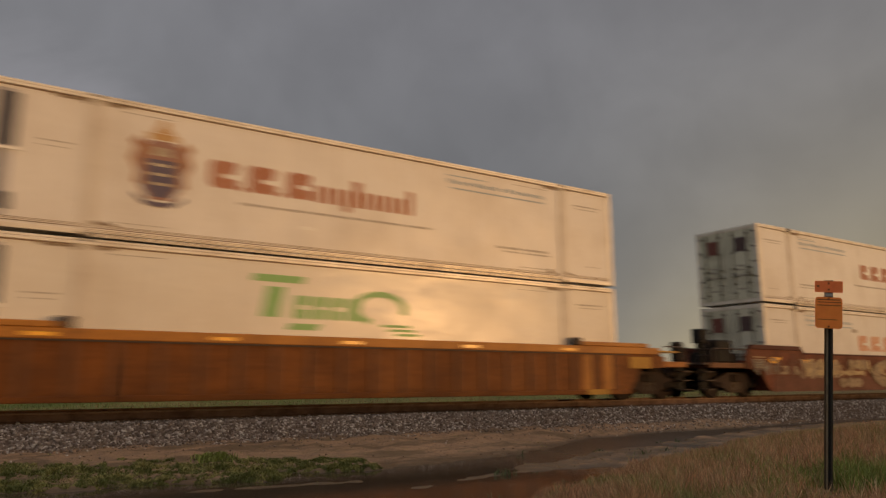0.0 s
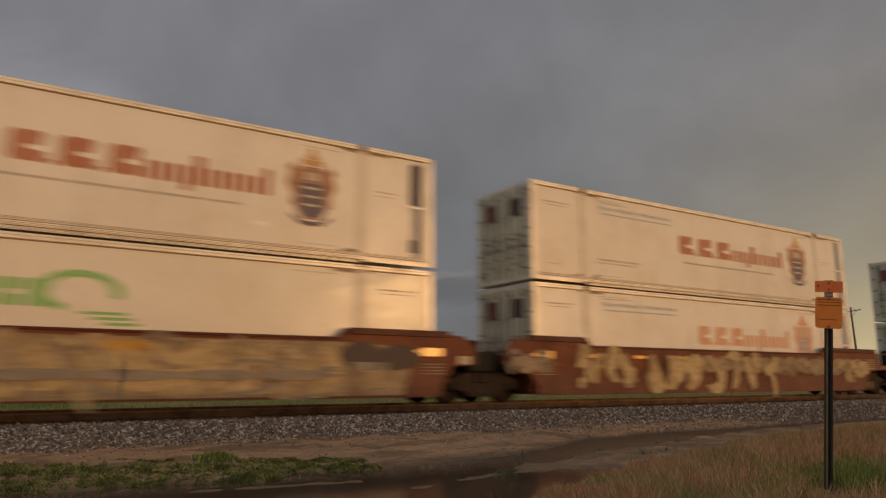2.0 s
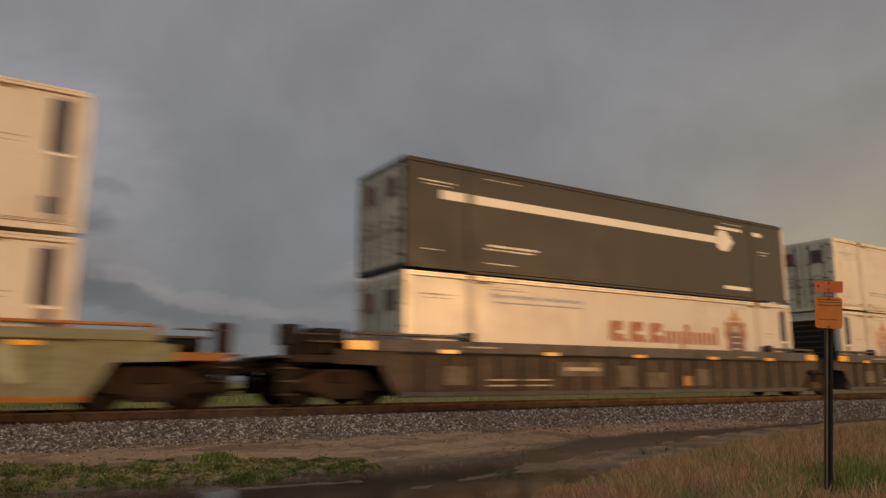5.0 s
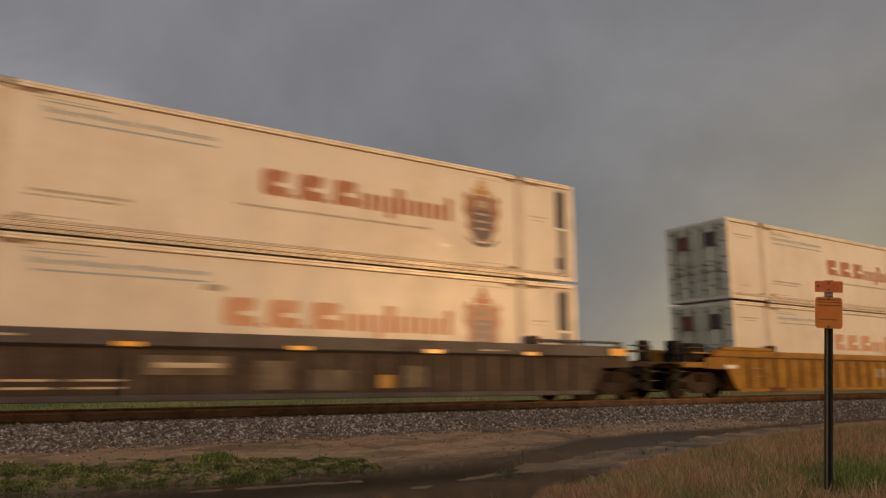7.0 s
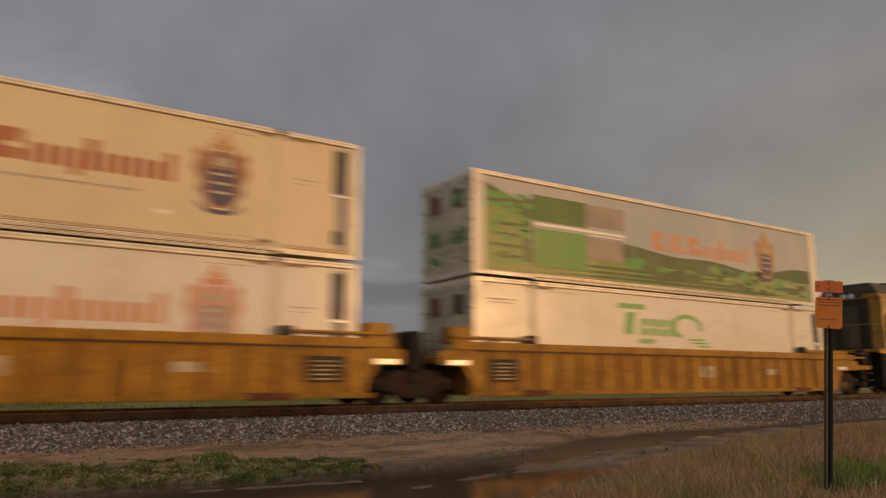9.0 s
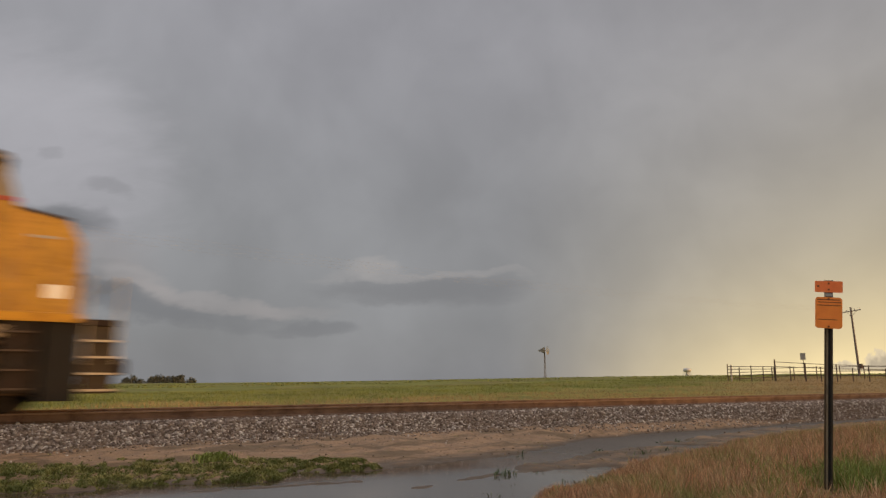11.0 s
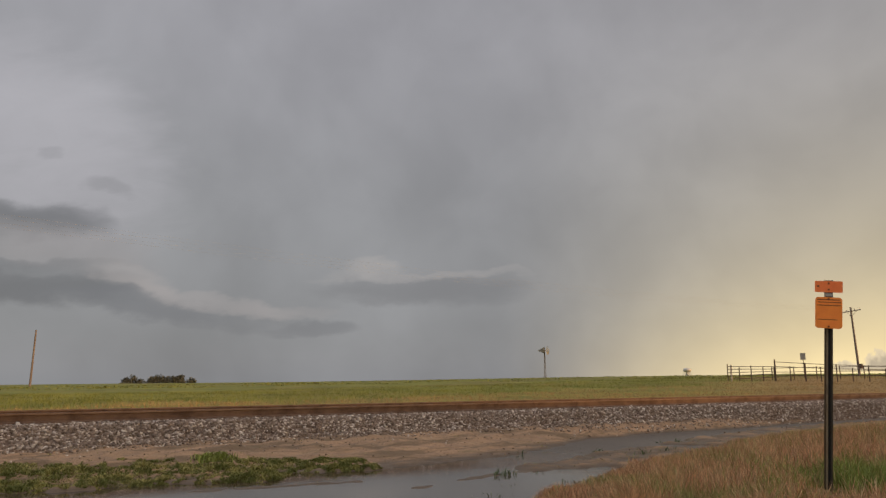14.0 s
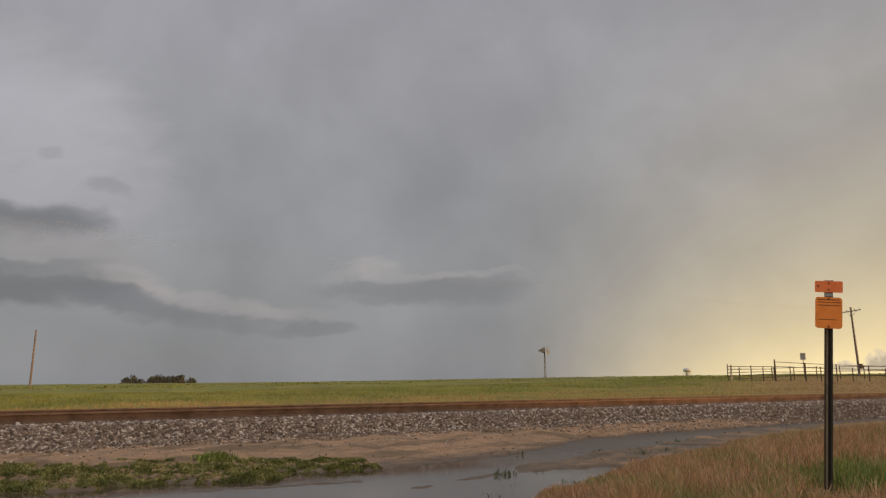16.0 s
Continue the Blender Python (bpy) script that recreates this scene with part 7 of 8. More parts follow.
        box(bm, x, x + w, -1.34 - rng.uniform(0.0, 0.12), -1.18, 1.64 - h - rng.uniform(0.0, 0.2), 1.64 - rng.uniform(0, 0.1), 0.02)
    small("pipe_bracket", bm, M["truck_dust"], root, "dusty pipes and brackets under the walkway")
    part("sand_pipe", rod(rod(B(), (1.6, -1.38, 1.30), (6.9, -1.38, 1.24), 0.035, n=8), (15.2, -1.38, 1.24), (20.2, -1.38, 1.28), 0.035, n=8), M["truck_dust"], root)
    part("tank_end", box(B(), 6.78, 7.28, -1.42, 1.42, 0.40, 1.62, 0.05), M["soot"], root, "black tank end with filler gear")
    # trucks
    for xc in (4.15, 17.95):
        part("truck_beam", box(B(), xc - 2.7, xc + 2.7, -0.6, 0.6, 0.30, 1.25, 0.05), M["grime"], root)
        bm = B()
        for dx in (-2.5, -1.02, 1.02, 2.5):
            box(bm, xc + dx - 0.26, xc + dx + 0.26, -1.0, -0.62, 0.32, 1.2, 0.03)
        pieces("brake_rigging", bm, M["soot"], root)
        bm = B()
        for dx in (-2.05, 0.0, 2.05):
            rod(bm, (xc + dx - 0.62, -1.26, 0.98), (xc + dx - 0.22, -1.26, 0.98), 0.13, n=12)
            rod(bm, (xc + dx + 0.30, -1.27, 0.42), (xc + dx + 0.30, -1.27, 1.18), 0.05, n=8)
        pieces("brake_cylinder", bm, M["truck_dust"], root)
        bm = B()
        for s in (-1, 1):
            prism(bm, [(xc - 2.75, 0.72), (xc - 2.6, 0.50), (xc + 2.6, 0.50), (xc + 2.75, 0.72), (xc + 2.4, 0.95), (xc + 1.2, 0.90), (xc + 0.9, 1.08), (xc - 0.9, 1.08), (xc - 1.2, 0.90), (xc - 2.4, 0.95)],
                  "y", s * 1.12 - 0.10, s * 1.12 + 0.10)
        pieces("truck_frame", bm, M["truck_dust"], root)
        bm = B()
        for dx in (-1.05, 1.05):
            for q in (-0.14, 0.14):
                rod(bm, (xc + dx + q, -1.15, 0.95), (xc + dx + q, -1.15, 1.25), 0.10, n=10)
            rod(bm, (xc + dx - 0.5, -1.28, 0.60), (xc + dx + 0.4, -1.28, 0.85), 0.05, n=8)
        pieces("truck_spring", bm, M["gasket"], root)
        for dx in (-2.05, 0.0, 2.05):
            part("axle", rod(B(), (xc + dx, -1.15, 0.52), (xc + dx, 1.15, 0.52), 0.09, n=10), M["grime"], root)
            part("axle_box", box(B(), xc + dx - 0.24, xc + dx + 0.24, -1.32, -1.2, 0.36, 0.72, 0.04), M["truck_dust"], root)
            for s in (-1, 1):
                bm = rod(B(), (xc + dx, s * 0.70, 0.52), (xc + dx, s * 0.84, 0.52), 0.49, n=30)
                rod(bm, (xc + dx, s * 0.66, 0.52), (xc + dx, s * 0.70, 0.52), 0.518, n=30)
                part("wheel", bm, M["grime"], root, soft=True)
    for x0, d in ((0.3, -1), (21.1, 1)):
        coupler(root, x0 - d * 0.2, d)
    # paint badge and small marks on the hood
    pieces("hood_print", flat(flat(B(), 4.0, 5.6, 2.55, 2.62, -0.888), 5.9, 6.6, 2.85, 2.95, -0.888), M["ink"], root)
    return root


# where each unit's boxes begin along the train, the car under them, and the boxes: (kind, nose to the left)
UNITS = [
    (-0.46, "orange", "coupler", "coupler", ("white", True), ("tiger", True), 0),
    (23.06, "brown", "coupler", "joint", ("patched", False), ("faded", False), 1),
    (42.49, "brown", "far joint", "joint", ("white", False), ("tiger", True), 2),
    (61.89, "brown", "far joint", "coupler", ("wide", False), ("pale", False), 3),
    (85.33, "amber", "coupler", "coupler", ("tan", False), ("pale", False), 5),
    (108.75, "mint", "coupler", "coupler", ("white", False), ("white", False), 6),
    (132.02, "slate", "coupler", "joint", ("black", False), ("white", False), 0),
    (151.53, "slate", "far joint", "joint", ("cool", False), ("faded", True), 0),
    (171.06, "slate", "far joint", "coupler", ("white", False), ("faded", False), 0),
    (194.39, "yellow", "coupler", "joint", ("wide", False), ("faded", False), 0),
    (213.88, "yellow", "far joint", "joint", ("tan", False), ("faded", False), 0),
    (233.35, "yellow", "far joint", "coupler", ("mural", False), ("tiger", False), 0),
]


def make_train():
    boxes, cars = {}, {}
    for s, kind, left, right, upper, lower, seed in UNITS:
        key = (kind, left, right)
        if key not in cars:
            car = cars[key] = well_car(kind, left, right)
        else:
            car = copy_thing(cars[key], Matrix())
        ride(car, s)
        for level, (what, turned) in enumerate((lower, upper)):
            if (what, turned) not in boxes:
                b = boxes[what, turned] = container(what, turned)
            else:
                b = copy_thing(boxes[what, turned], Matrix())
            ride(b, s + LONG / 2, FLOOR + level * (TALL + 0.012), 180.0 if turned else 0.0)
    # spray paint after the copies, so that each car wears its own
    for ob, s, z, rz in list(TRAIN):
        for us, kind, left, right, upper, lower, seed in UNITS:
            if abs(us - s) < 1e-6 and z == 0.0 and kind in ("brown", "amber", "mint"):
                spray(ob, kind, seed)
    ride(locomotive(), 253.05)


make_train()


# ---- grass ----
def blades(name, x, y, tall, wide, lean, material, label, category, seed):
    """Blades of grass at the places given, as one stuff object."""
    rng = np.random.default_rng(seed)
    n = len(x)
    z = height(x, y) - 0.01
    a = rng.uniform(0, 2 * np.pi, n)
    h = tall * rng.uniform(0.5, 1.15, n)
    w = wide * rng.uniform(0.6, 1.3, n)
    bend = h * lean * rng.uniform(0.1, 1.0, n)
    b = rng.uniform(0, 2 * np.pi, n)
    ux, uy, bx, by = np.cos(a) * w, np.sin(a) * w, np.cos(b) * bend, np.sin(b) * bend
    v = np.empty((n, 5, 3))
    v[:, 0] = np.stack([x - ux, y - uy, z], 1)
    v[:, 1] = np.stack([x + ux, y + uy, z], 1)
    v[:, 2] = np.stack([x - ux * 0.8 + bx * 0.35, y - uy * 0.8 + by * 0.35, z + h * 0.6], 1)
    v[:, 3] = np.stack([x + ux * 0.8 + bx * 0.35, y + uy * 0.8 + by * 0.35, z + h * 0.6], 1)
    v[:, 4] = np.stack([x + bx, y + by, z + h], 1)
    f = np.array([(0, 1, 3), (0, 3, 2), (2, 3, 4)])[None] + 5 * np.arange(n)[:, None, None]
    me = quick_mesh(name, v.reshape(-1, 3), f.reshape(-1, 3), material)
    return tagged(new(name, me), label, category, kind="stuff")


def make_grass():
    rng = np.random.default_rng(11)
    # green strip between the puddle and the ballast
    x = rng.uniform(-6, 5.6, 170000)
    hi = np.interp(x, [-6, 0.4, 1.3, 2.2, 3.0, 3.7, 4.4, 5.6], [12.9, 12.7, 12.4, 12.3, 12.05, 12.1, 11.75, 11.4])
    lo = np.interp(x, *SHORE.T) - 0.12
    y = lo + (hi - lo) * rng.random(len(x))
    mid = 1 - np.abs((y - lo) / np.maximum(hi - lo, 0.05) * 2 - 1)
    ok = (ripple(x, y, 1.0, 21) * 0.6 + ripple(x, y, 0.35, 22) * 0.5 + mid * 1.5 > 0.10) & (height(x, y) > -0.01)
    x, y = x[ok], y[ok]
    lift = 0.018 + 0.020 * (ripple(x, y, 0.7, 23) > 0.0) + 0.026 * (ripple(x, y, 0.4, 24) > 0.5)
    light = ripple(x, y, 0.6, 41) + 0.5 * rng.normal(size=len(x)) > 0.35
    blades("grass_strip", x[~light], y[~light], lift[~light], 0.0085, 1.3, M["moss_grass"], "low fresh green grass beside the muddy track", "grass", 1)
    blades("weed_strip", x[light], y[light], lift[light] * 1.2, 0.008, 1.3, M["olive_grass"], "low olive weeds mixed into the green grass", "weed", 8)
    # a taller weed clump in it
    x, y = rng.normal(3.35, 0.12, 500), rng.normal(11.95, 0.12, 500)
    blades("weed_clump", x, y, np.full(500, 0.105), 0.012, 1.0, M["grass"], "small bushy green weed clump", "weed", 2)
    # dry verge on the camera's side
    x = 4.2 + 30 * rng.random(190000) ** 2.0
    edge = np.interp(x, *VERGE.T) + 0.05
    y = edge - (edge - 2.2) * rng.random(len(x)) ** 1.15
    ok = (edge - y + 0.35 * ripple(x, y, 1.2, 25) > 0.05) & (height(x, y) > 0.0)
    x, y, edge = x[ok], y[ok], edge[ok]
    tall = 0.10 + 0.20 * np.clip((edge - y) / 1.6, 0, 1) * (0.8 + 0.35 * ripple(x, y, 0.9, 28))
    foot = np.clip(((x - 8.36) * -0.869 + (y - 4.77) * -0.495) / 1.3, 0, 1) * 1.3
    tall = np.where(np.hypot(x - 8.36 + 0.869 * foot, y - 4.77 + 0.495 * foot) < 0.20, tall * 0.16, tall)
    pick = rng.normal(0, 0.28, len(x))
    green = np.exp(-((x - 9.9) / 2.2) ** 2 - ((y - 4.9) / 0.9) ** 2) * 1.5 + 0.35 * ripple(x, y, 1.6, 26) + 0.2 * ripple(x, y, 0.6, 27) + pick
    lush = green > 0.62
    olive = ~lush & (ripple(x, y, 2.3, 32) * 0.5 + pick + 0.5 * step(x, 12, 22) > 0.40)
    tan = ~lush & ~olive & (ripple(x, y, 0.8, 33) * 0.4 + rng.normal(0, 0.4, len(x)) > 0.30)
    red = ~lush & ~olive & ~tan
    blades("dry_grass", x[red], y[red], tall[red], 0.0038, 0.7, M["dry_grass"], "thick dry reddish prairie grass on the verge", "grass", 3)
    blades("seed_grass", x[tan], y[tan], tall[tan] * 1.12, 0.0032, 0.7, M["tan_grass"], "pale tan seeding grass among the dry grass", "grass", 7)
    blades("olive_grass", x[olive], y[olive], tall[olive], 0.004, 0.7, M["olive_grass"], "olive green grass among the dry grass", "grass", 9)
    blades("verge_grass", x[lush], y[lush], tall[lush] * 0.9, 0.0055, 0.8, M["grass"], "fresh green grass round the sign post", "grass", 4)
    # thin weeds and straw on the mud
    x = rng.uniform(0.0, 24.0, 42000)
    y = rng.uniform(8.4, 13.6, len(x))
    z = height(x, y)
    thick = 0.6 * ripple(x, y * 2.0, 1.4, 51) + 0.5 * ripple(x, y, 0.5, 52) + 0.35 * rng.normal(size=len(x))
    ok = (z > 0.006) & (y > np.interp(x, *VERGE.T)) & (thick > np.where(y < np.interp(x, *SHORE.T), 0.55, 0.95))
    x, y = x[ok], y[ok]
    pale = rng.random(len(x)) < 0.5
    blades("mud_weeds", x[~pale], y[~pale], np.full((~pale).sum(), 0.035), 0.006, 1.5, M["olive_grass"], "sparse low weeds growing on the mud", "weed", 12)
    blades("mud_straw", x[pale], y[pale], np.full(pale.sum(), 0.030), 0.005, 2.2, M["strip_grass"], "bits of dry straw lying on the mud", "straw", 13)
    # the plain beyond the track
    x = -6 + 150 * rng.random(190000) ** 1.25
    y = 18.9 + 46 * rng.random(len(x)) ** 1.7
    ok = 0.5 * ripple(x, y, 7, 29) + 0.5 * ripple(x, y, 2.2, 30) + step(y, 18.6, 22.0) * 1.3 > 0.5
    x, y = x[ok], y[ok]
    strip = (y - np.maximum(0.70 * x, 32.5 + 0.22 * x) + 6.0 * ripple(x, y, 14, 34) + rng.normal(0, 2.0, len(x)) < 0.0) & (np.hypot(x, y) < 105)
    tall = 0.08 + 0.15 * step(y, 20, 27) * (0.8 + 0.5 * ripple(x, y, 3.0, 31))
    deep = ~strip & (ripple(x, y, 11, 35) + 0.6 * ripple(x, y, 3.5, 36) + rng.normal(0, 0.16, len(x)) > 0.10)
    lit = ~strip & ~deep
    blades("field_grass", x[lit], y[lit], tall[lit], 0.008, 1.0, M["field_grass"], "lush yellow-green grass on the plain behind the track", "grass", 5)
    blades("deep_grass", x[deep], y[deep], tall[deep] * 1.1, 0.008, 1.0, M["deep_grass"], "darker green patches in the field grass", "grass", 10)
    blades("strip_grass", x[strip], y[strip], tall[strip] * 0.7, 0.008, 1.0, M["strip_grass"], "short dry tan grass along the far trackside", "grass", 11)
    # tall tufts out to the crest of the plain
    r = 95 + 65 * rng.random(16000)
    a = np.radians(rng.uniform(22, 92, len(r)))
    x, y = r * np.cos(a), r * np.sin(a)
    ok = (ripple(x, y, 16, 61) + 0.7 * ripple(x, y, 5, 62) + rng.normal(0, 0.2, len(x)) > 0.15) & (y > 24)
    x, y = x[ok], y[ok]
    pale = ripple(x, y, 22, 63) + 0.5 * rng.normal(size=len(x)) > 0.0
    blades("field_tufts", x[pale], y[pale], np.full(pale.sum(), 0.13), 0.10, 2.2, M["field_grass"], "taller pale tufts of grass far out on the plain", "grass", 14)
    blades("dark_tufts", x[~pale], y[~pale], np.full((~pale).sum(), 0.16), 0.10, 2.2, M["deep_grass"], "taller dark green tufts far out on the plain", "grass", 15)
    # sprigs standing in the puddle
    x, y = [], []
    for cx, cy, n in ((6.81, 8.84, 30), (7.34, 8.65, 12), (9.02, 11.11, 10), (8.5, 10.36, 12), (10.2, 11.43, 10), (10.16, 11.03, 12), (10.38, 10.47, 14), (5.55, 7.26, 14), (5.4, 7.5, 10), (7.12, 7.7, 12), (13.32, 10.96, 12), (10.75, 9.6, 14), (11.6, 9.75, 14), (6.75, 8.8, 10), (6.85, 8.75, 10), (7.9, 8.55, 10), (8.6, 10.7, 16), (9.4, 11.0, 14), (6.1, 7.9, 8), (11.6, 10.9, 12), (13.0, 11.2, 10)):
        x += list(rng.normal(cx, 0.10, n))
        y += list(rng.normal(cy, 0.06, n))
    x, y = np.array(x), np.array(y)
    blades("puddle_weeds", x, y, np.full(len(x), 0.10), 0.008, 0.8, M["mural_dark"], "dark weed sprigs standing in the puddle", "weed", 6)


make_grass()


# ---- the marker sign ----
def make_sign():
    sign = thing("marker_sign", "orange marker sign on a leaning dark steel post", "sign", at=(8.36, 4.77, 0.06))
    lean = Vector((0, 0, 1)).rotation_difference(Vector((0.205, -0.135, 2.45)))
    sign.matrix_basis = Matrix.LocRotScale((8.36, 4.77, 0.06), lean, None) @ pose(0, 0, 0, 0, 0, -57.0)
    # its face looks along -y of its own
    z0 = sign.matrix_basis.translation.z
    bm = prism(B(), [(-0.046, -0.012), (-0.028, 0.022), (0.028, 0.022), (0.046, -0.012), (0.046, -0.018), (0.026, 0.014), (-0.026, 0.014), (-0.046, -0.018)], "z", -0.3, 2.59 - z0)
    part("post", bm, M["post_green"], sign, "dark green steel channel post")
    # light and shade of the channel are painted on as two strips
    part("post_face", box(B(), -0.022, -0.006, 0.0131, 0.0138, 0.02, 2.5 - z0), M["post_web"], sign, "pale strip painted as the lit edge of the post")
    part("post_channel", box(B(), 0.0, 0.024, 0.0131, 0.0138, 0.02, 2.5 - z0), M["hole"], sign, "dark strip painted as shade in the post hollow")
    # rounded plates
    def plate(name, w, za, zb, r, m, label):
        pts = []
        for cx, cz, a0 in ((w / 2 - r, za + r, -90), (w / 2 - r, zb - r, 0), (-w / 2 + r, zb - r, 90), (-w / 2 + r, za + r, 180)):
            for i in range(5):
                a = radians(a0 + i * 22.5)
                pts.append((cx + r * math.cos(a), cz + r * math.sin(a)))
        return part(name, prism(B(), pts, "y", -0.024, -0.020), m, sign, label)
    zt = 2.575 - z0
    upper = plate("top_plate", 0.298, zt - 0.138, zt, 0.012, M["sign_red"], "red-orange top plate")
    lower = plate("lower_plate", 0.288, zt - 0.572, zt - 0.197, 0.035, M["sign_orange"], "orange plate with small dark print")
    for b in ((0.0, zt - 0.03, upper), (0.0, zt - 0.105, upper), (0.0, zt - 0.215, lower), (0.0, zt - 0.55, lower)):
        part("bolt", rod(B(), (b[0], -0.024, b[1]), (b[0], -0.032, b[1]), 0.011, n=8), M["sign_ink"], b[2])
    pieces("print_bar", box(box(box(box(B(), -0.120, 0.120, -0.0252, -0.0238, zt - 0.232, zt - 0.222), -0.115, 0.125, -0.0252, -0.0238, zt - 0.262, zt - 0.254),
                            -0.12, 0.13, -0.0252, -0.0238, zt - 0.300, zt - 0.291), -0.12, 0.09, -0.0252, -0.0238, zt - 0.470, zt - 0.463), M["sign_ink"], lower)
    part("print_mark", box(B(), -0.125, -0.10, -0.0252, -0.0238, zt - 0.075, zt - 0.055), M["sign_ink"], upper)
    part("post_clamp", box(B(), -0.04, 0.04, -0.022, 0.0, zt - 0.185, zt - 0.150), M["zinc"], sign)


make_sign()


# ---- far things on the plain ----
def g(x, y):
    return height(x, y).item()


def power_pole(x, y, top, lean, arm_turn, name="utility_pole"):
    p = thing(name, "leaning grey wooden power pole with crossarm", "power pole", "power poles", at=(x, y, g(x, y) - 0.3))
    h = top - (g(x, y) - 0.3)
    tip = Vector((lean[0], lean[1], h))
    part("shaft", rod(B(), (0, 0, 0), tip, 0.16, 0.11, n=12), M["bare_wood"], p, soft=True)
    d = Vector((math.cos(radians(arm_turn)), math.sin(radians(arm_turn)), 0.0))
    c = tip * 0.945
    bm = rod(B(), c - d * 1.1 + Vector((0, 0, 0.16)), c + d * 1.1 + Vector((0, 0, -0.16)), 0.06, n=6)
    part("crossarm", bm, M["bare_wood"], p)
    for t in (-1.0, -0.45, 0.45, 1.0):
        q = c + d * t + Vector((0, 0, 0.05 - 0.145 * t))
        part("insulator", rod(B(), q, q + Vector((0, 0, 0.22)), 0.05, 0.035, n=8), M["zinc"], p)
    part("brace", rod(rod(B(), c + d * 0.6, c - Vector((0, 0, 0.7)), 0.02, n=6), c - d * 0.6, c - Vector((0, 0, 0.7)), 0.02, n=6), M["pipe"], p)
    return p, [p.matrix_basis.translation + c + d * t + Vector((0, 0, 0.27 - 0.145 * t)) for t in (-1.0, -0.45, 0.45, 1.0)]


def wire(a, b, sag, name="power_line"):
    n = 24
    pts = [a.lerp(b, i / n) - Vector((0, 0, sag * 4 * (i / n) * (1 - i / n))) for i in range(n + 1)]
    bm = B()
    for p, q in zip(pts, pts[1:]):
        rod(bm, p, q, 0.0024, n=4)
    tagged(new(name, mesh_of(name, bm, M["wire"])), "thin sagging power line wire strung between poles", "wire", "power lines")


def make_far():
    p1, e1 = power_pole(93.49, 47.8, 10.55, (-0.05, 0.25), 119.0)
    part("transformer", rod(B(), (0.15, -0.2, 1.25), (0.15, -0.2, 1.85), 0.22, n=14), M["pipe"], p1, soft=True)
    p2, e2 = power_pole(-8.5, 42.5, 10.2, (0.1, 0.0), 96.0)
    for a, b in zip(e1, e2):
        wire(a, b, 0.9 + 0.1 * a.y % 0.2)
    x, y = 9.2, 161.5
    pole = thing("old_pole", "bare leaning wooden pole standing alone in the field", "pole", at=(x, y, g(x, y) - 0.3))
    part("shaft", rod(B(), (0, 0, 0), (0.12, 0.1, 11.3 - g(x, y) + 0.3), 0.21, 0.15, n=12), M["bare_wood"], pole, soft=True)
    # windmill
    x, y = 147.6, 169.82
    mill = thing("windmill", "old steel farm windmill with tail vane", "windmill", at=(x, y, g(x, y) - 0.2))
    h = 10.5 - g(x, y)
    bm = B()
    for sx, sy in ((-1, -1), (1, -1), (1, 1), (-1, 1)):
        rod(bm, (sx * 0.22, sy * 0.22, 0), (sx * 0.06, sy * 0.06, h), 0.055, n=6)
    for i in range(6):
        t, w = i / 6, 0.22 - 0.16 * i / 6
        w2, t2 = 0.22 - 0.16 * (i + 1) / 6, (i + 1) / 6
        rod(bm, (-w, -w, t * h), (w2, -w2, t2 * h), 0.03, n=5)
        rod(bm, (w, w, t * h), (-w2, w2, t2 * h), 0.03, n=5)
    part("tower", bm, M["post_green"], mill)
    R = Vector((math.sin(radians(YAW - 8)), -math.cos(radians(YAW - 8)), 0))
    F = Vector((R.y * -1, R.x, 0))
    hub = Vector((0, 0, h + 0.1))
    def at(u, w, f=0.0):
        return hub + R * u + Vector((0, 0, w)) + F * f
    bm = B()
    v = [bm.verts.new(at(*q)) for q in ((-2.0, 0.15), (0.1, 1.25), (0.1, -0.95), (-2.0, 0.0), (-2.0, 0.15, 0.03), (0.1, 1.25, 0.03), (0.1, -0.95, 0.03), (-2.0, 0.0, 0.03))]
    for q in ((0, 1, 2, 3), (7, 6, 5, 4), (0, 4, 5, 1), (1, 5, 6, 2), (2, 6, 7, 3), (3, 7, 4, 0)):
        bm.faces.new([v[i] for i in q])
    part("tail_vane", bm, M["mill_steel"], mill)
    part("axle", rod(B(), at(-0.5, 0.1), at(1.0, 0.1), 0.06, n=6), M["mill_steel"], mill)
    side = (R * 0.35 + F * 0.94).normalized()
    for i in range(12):
        a, b = i * math.pi / 6, i * math.pi / 6 + 0.36
        bm = B()
        q = [hub + R * 0.85 + side * (r * math.cos(t)) + Vector((0, 0, 0.1 + r * math.sin(t))) + R * o for r, t, o in ((0.4, a, 0), (1.35, a, 0), (1.35, b, 0.12), (0.4, b, 0.12))]
        v0 = [bm.verts.new(c) for c in q]
        v1 = [bm.verts.new(c + R * 0.02) for c in q]
        bm.faces.new(v0), bm.faces.new(v1[::-1])
        for j in range(4):
            bm.faces.new((v0[j], v1[j], v1[(j + 1) % 4], v0[(j + 1) % 4]))
        part("vane_blade", bm, M["mill_steel"], mill)
    # water tower
    x, y = 705.0, 558.0
    tower = thing("water_tower", "far white water tower with a round tank", "water tower", at=(x, y, g(x, y)))
    zt = 15.6 - g(x, y)
    bm = B()
    bmesh.ops.create_uvsphere(bm, u_segments=20, v_segments=12, radius=1.0, matrix=Matrix.LocRotScale((0, 0, zt - 2.6), None, (4.8, 4.8, 2.6)))
    part("tank", bm, M["tower_white"], tower, soft=True)
    part("stem", rod(B(), (0, 0, 0), (0, 0, zt - 5), 1.5, 1.1, n=12), M["tower_white"], tower)
    for i in range(6):
        a = i * math.pi / 3
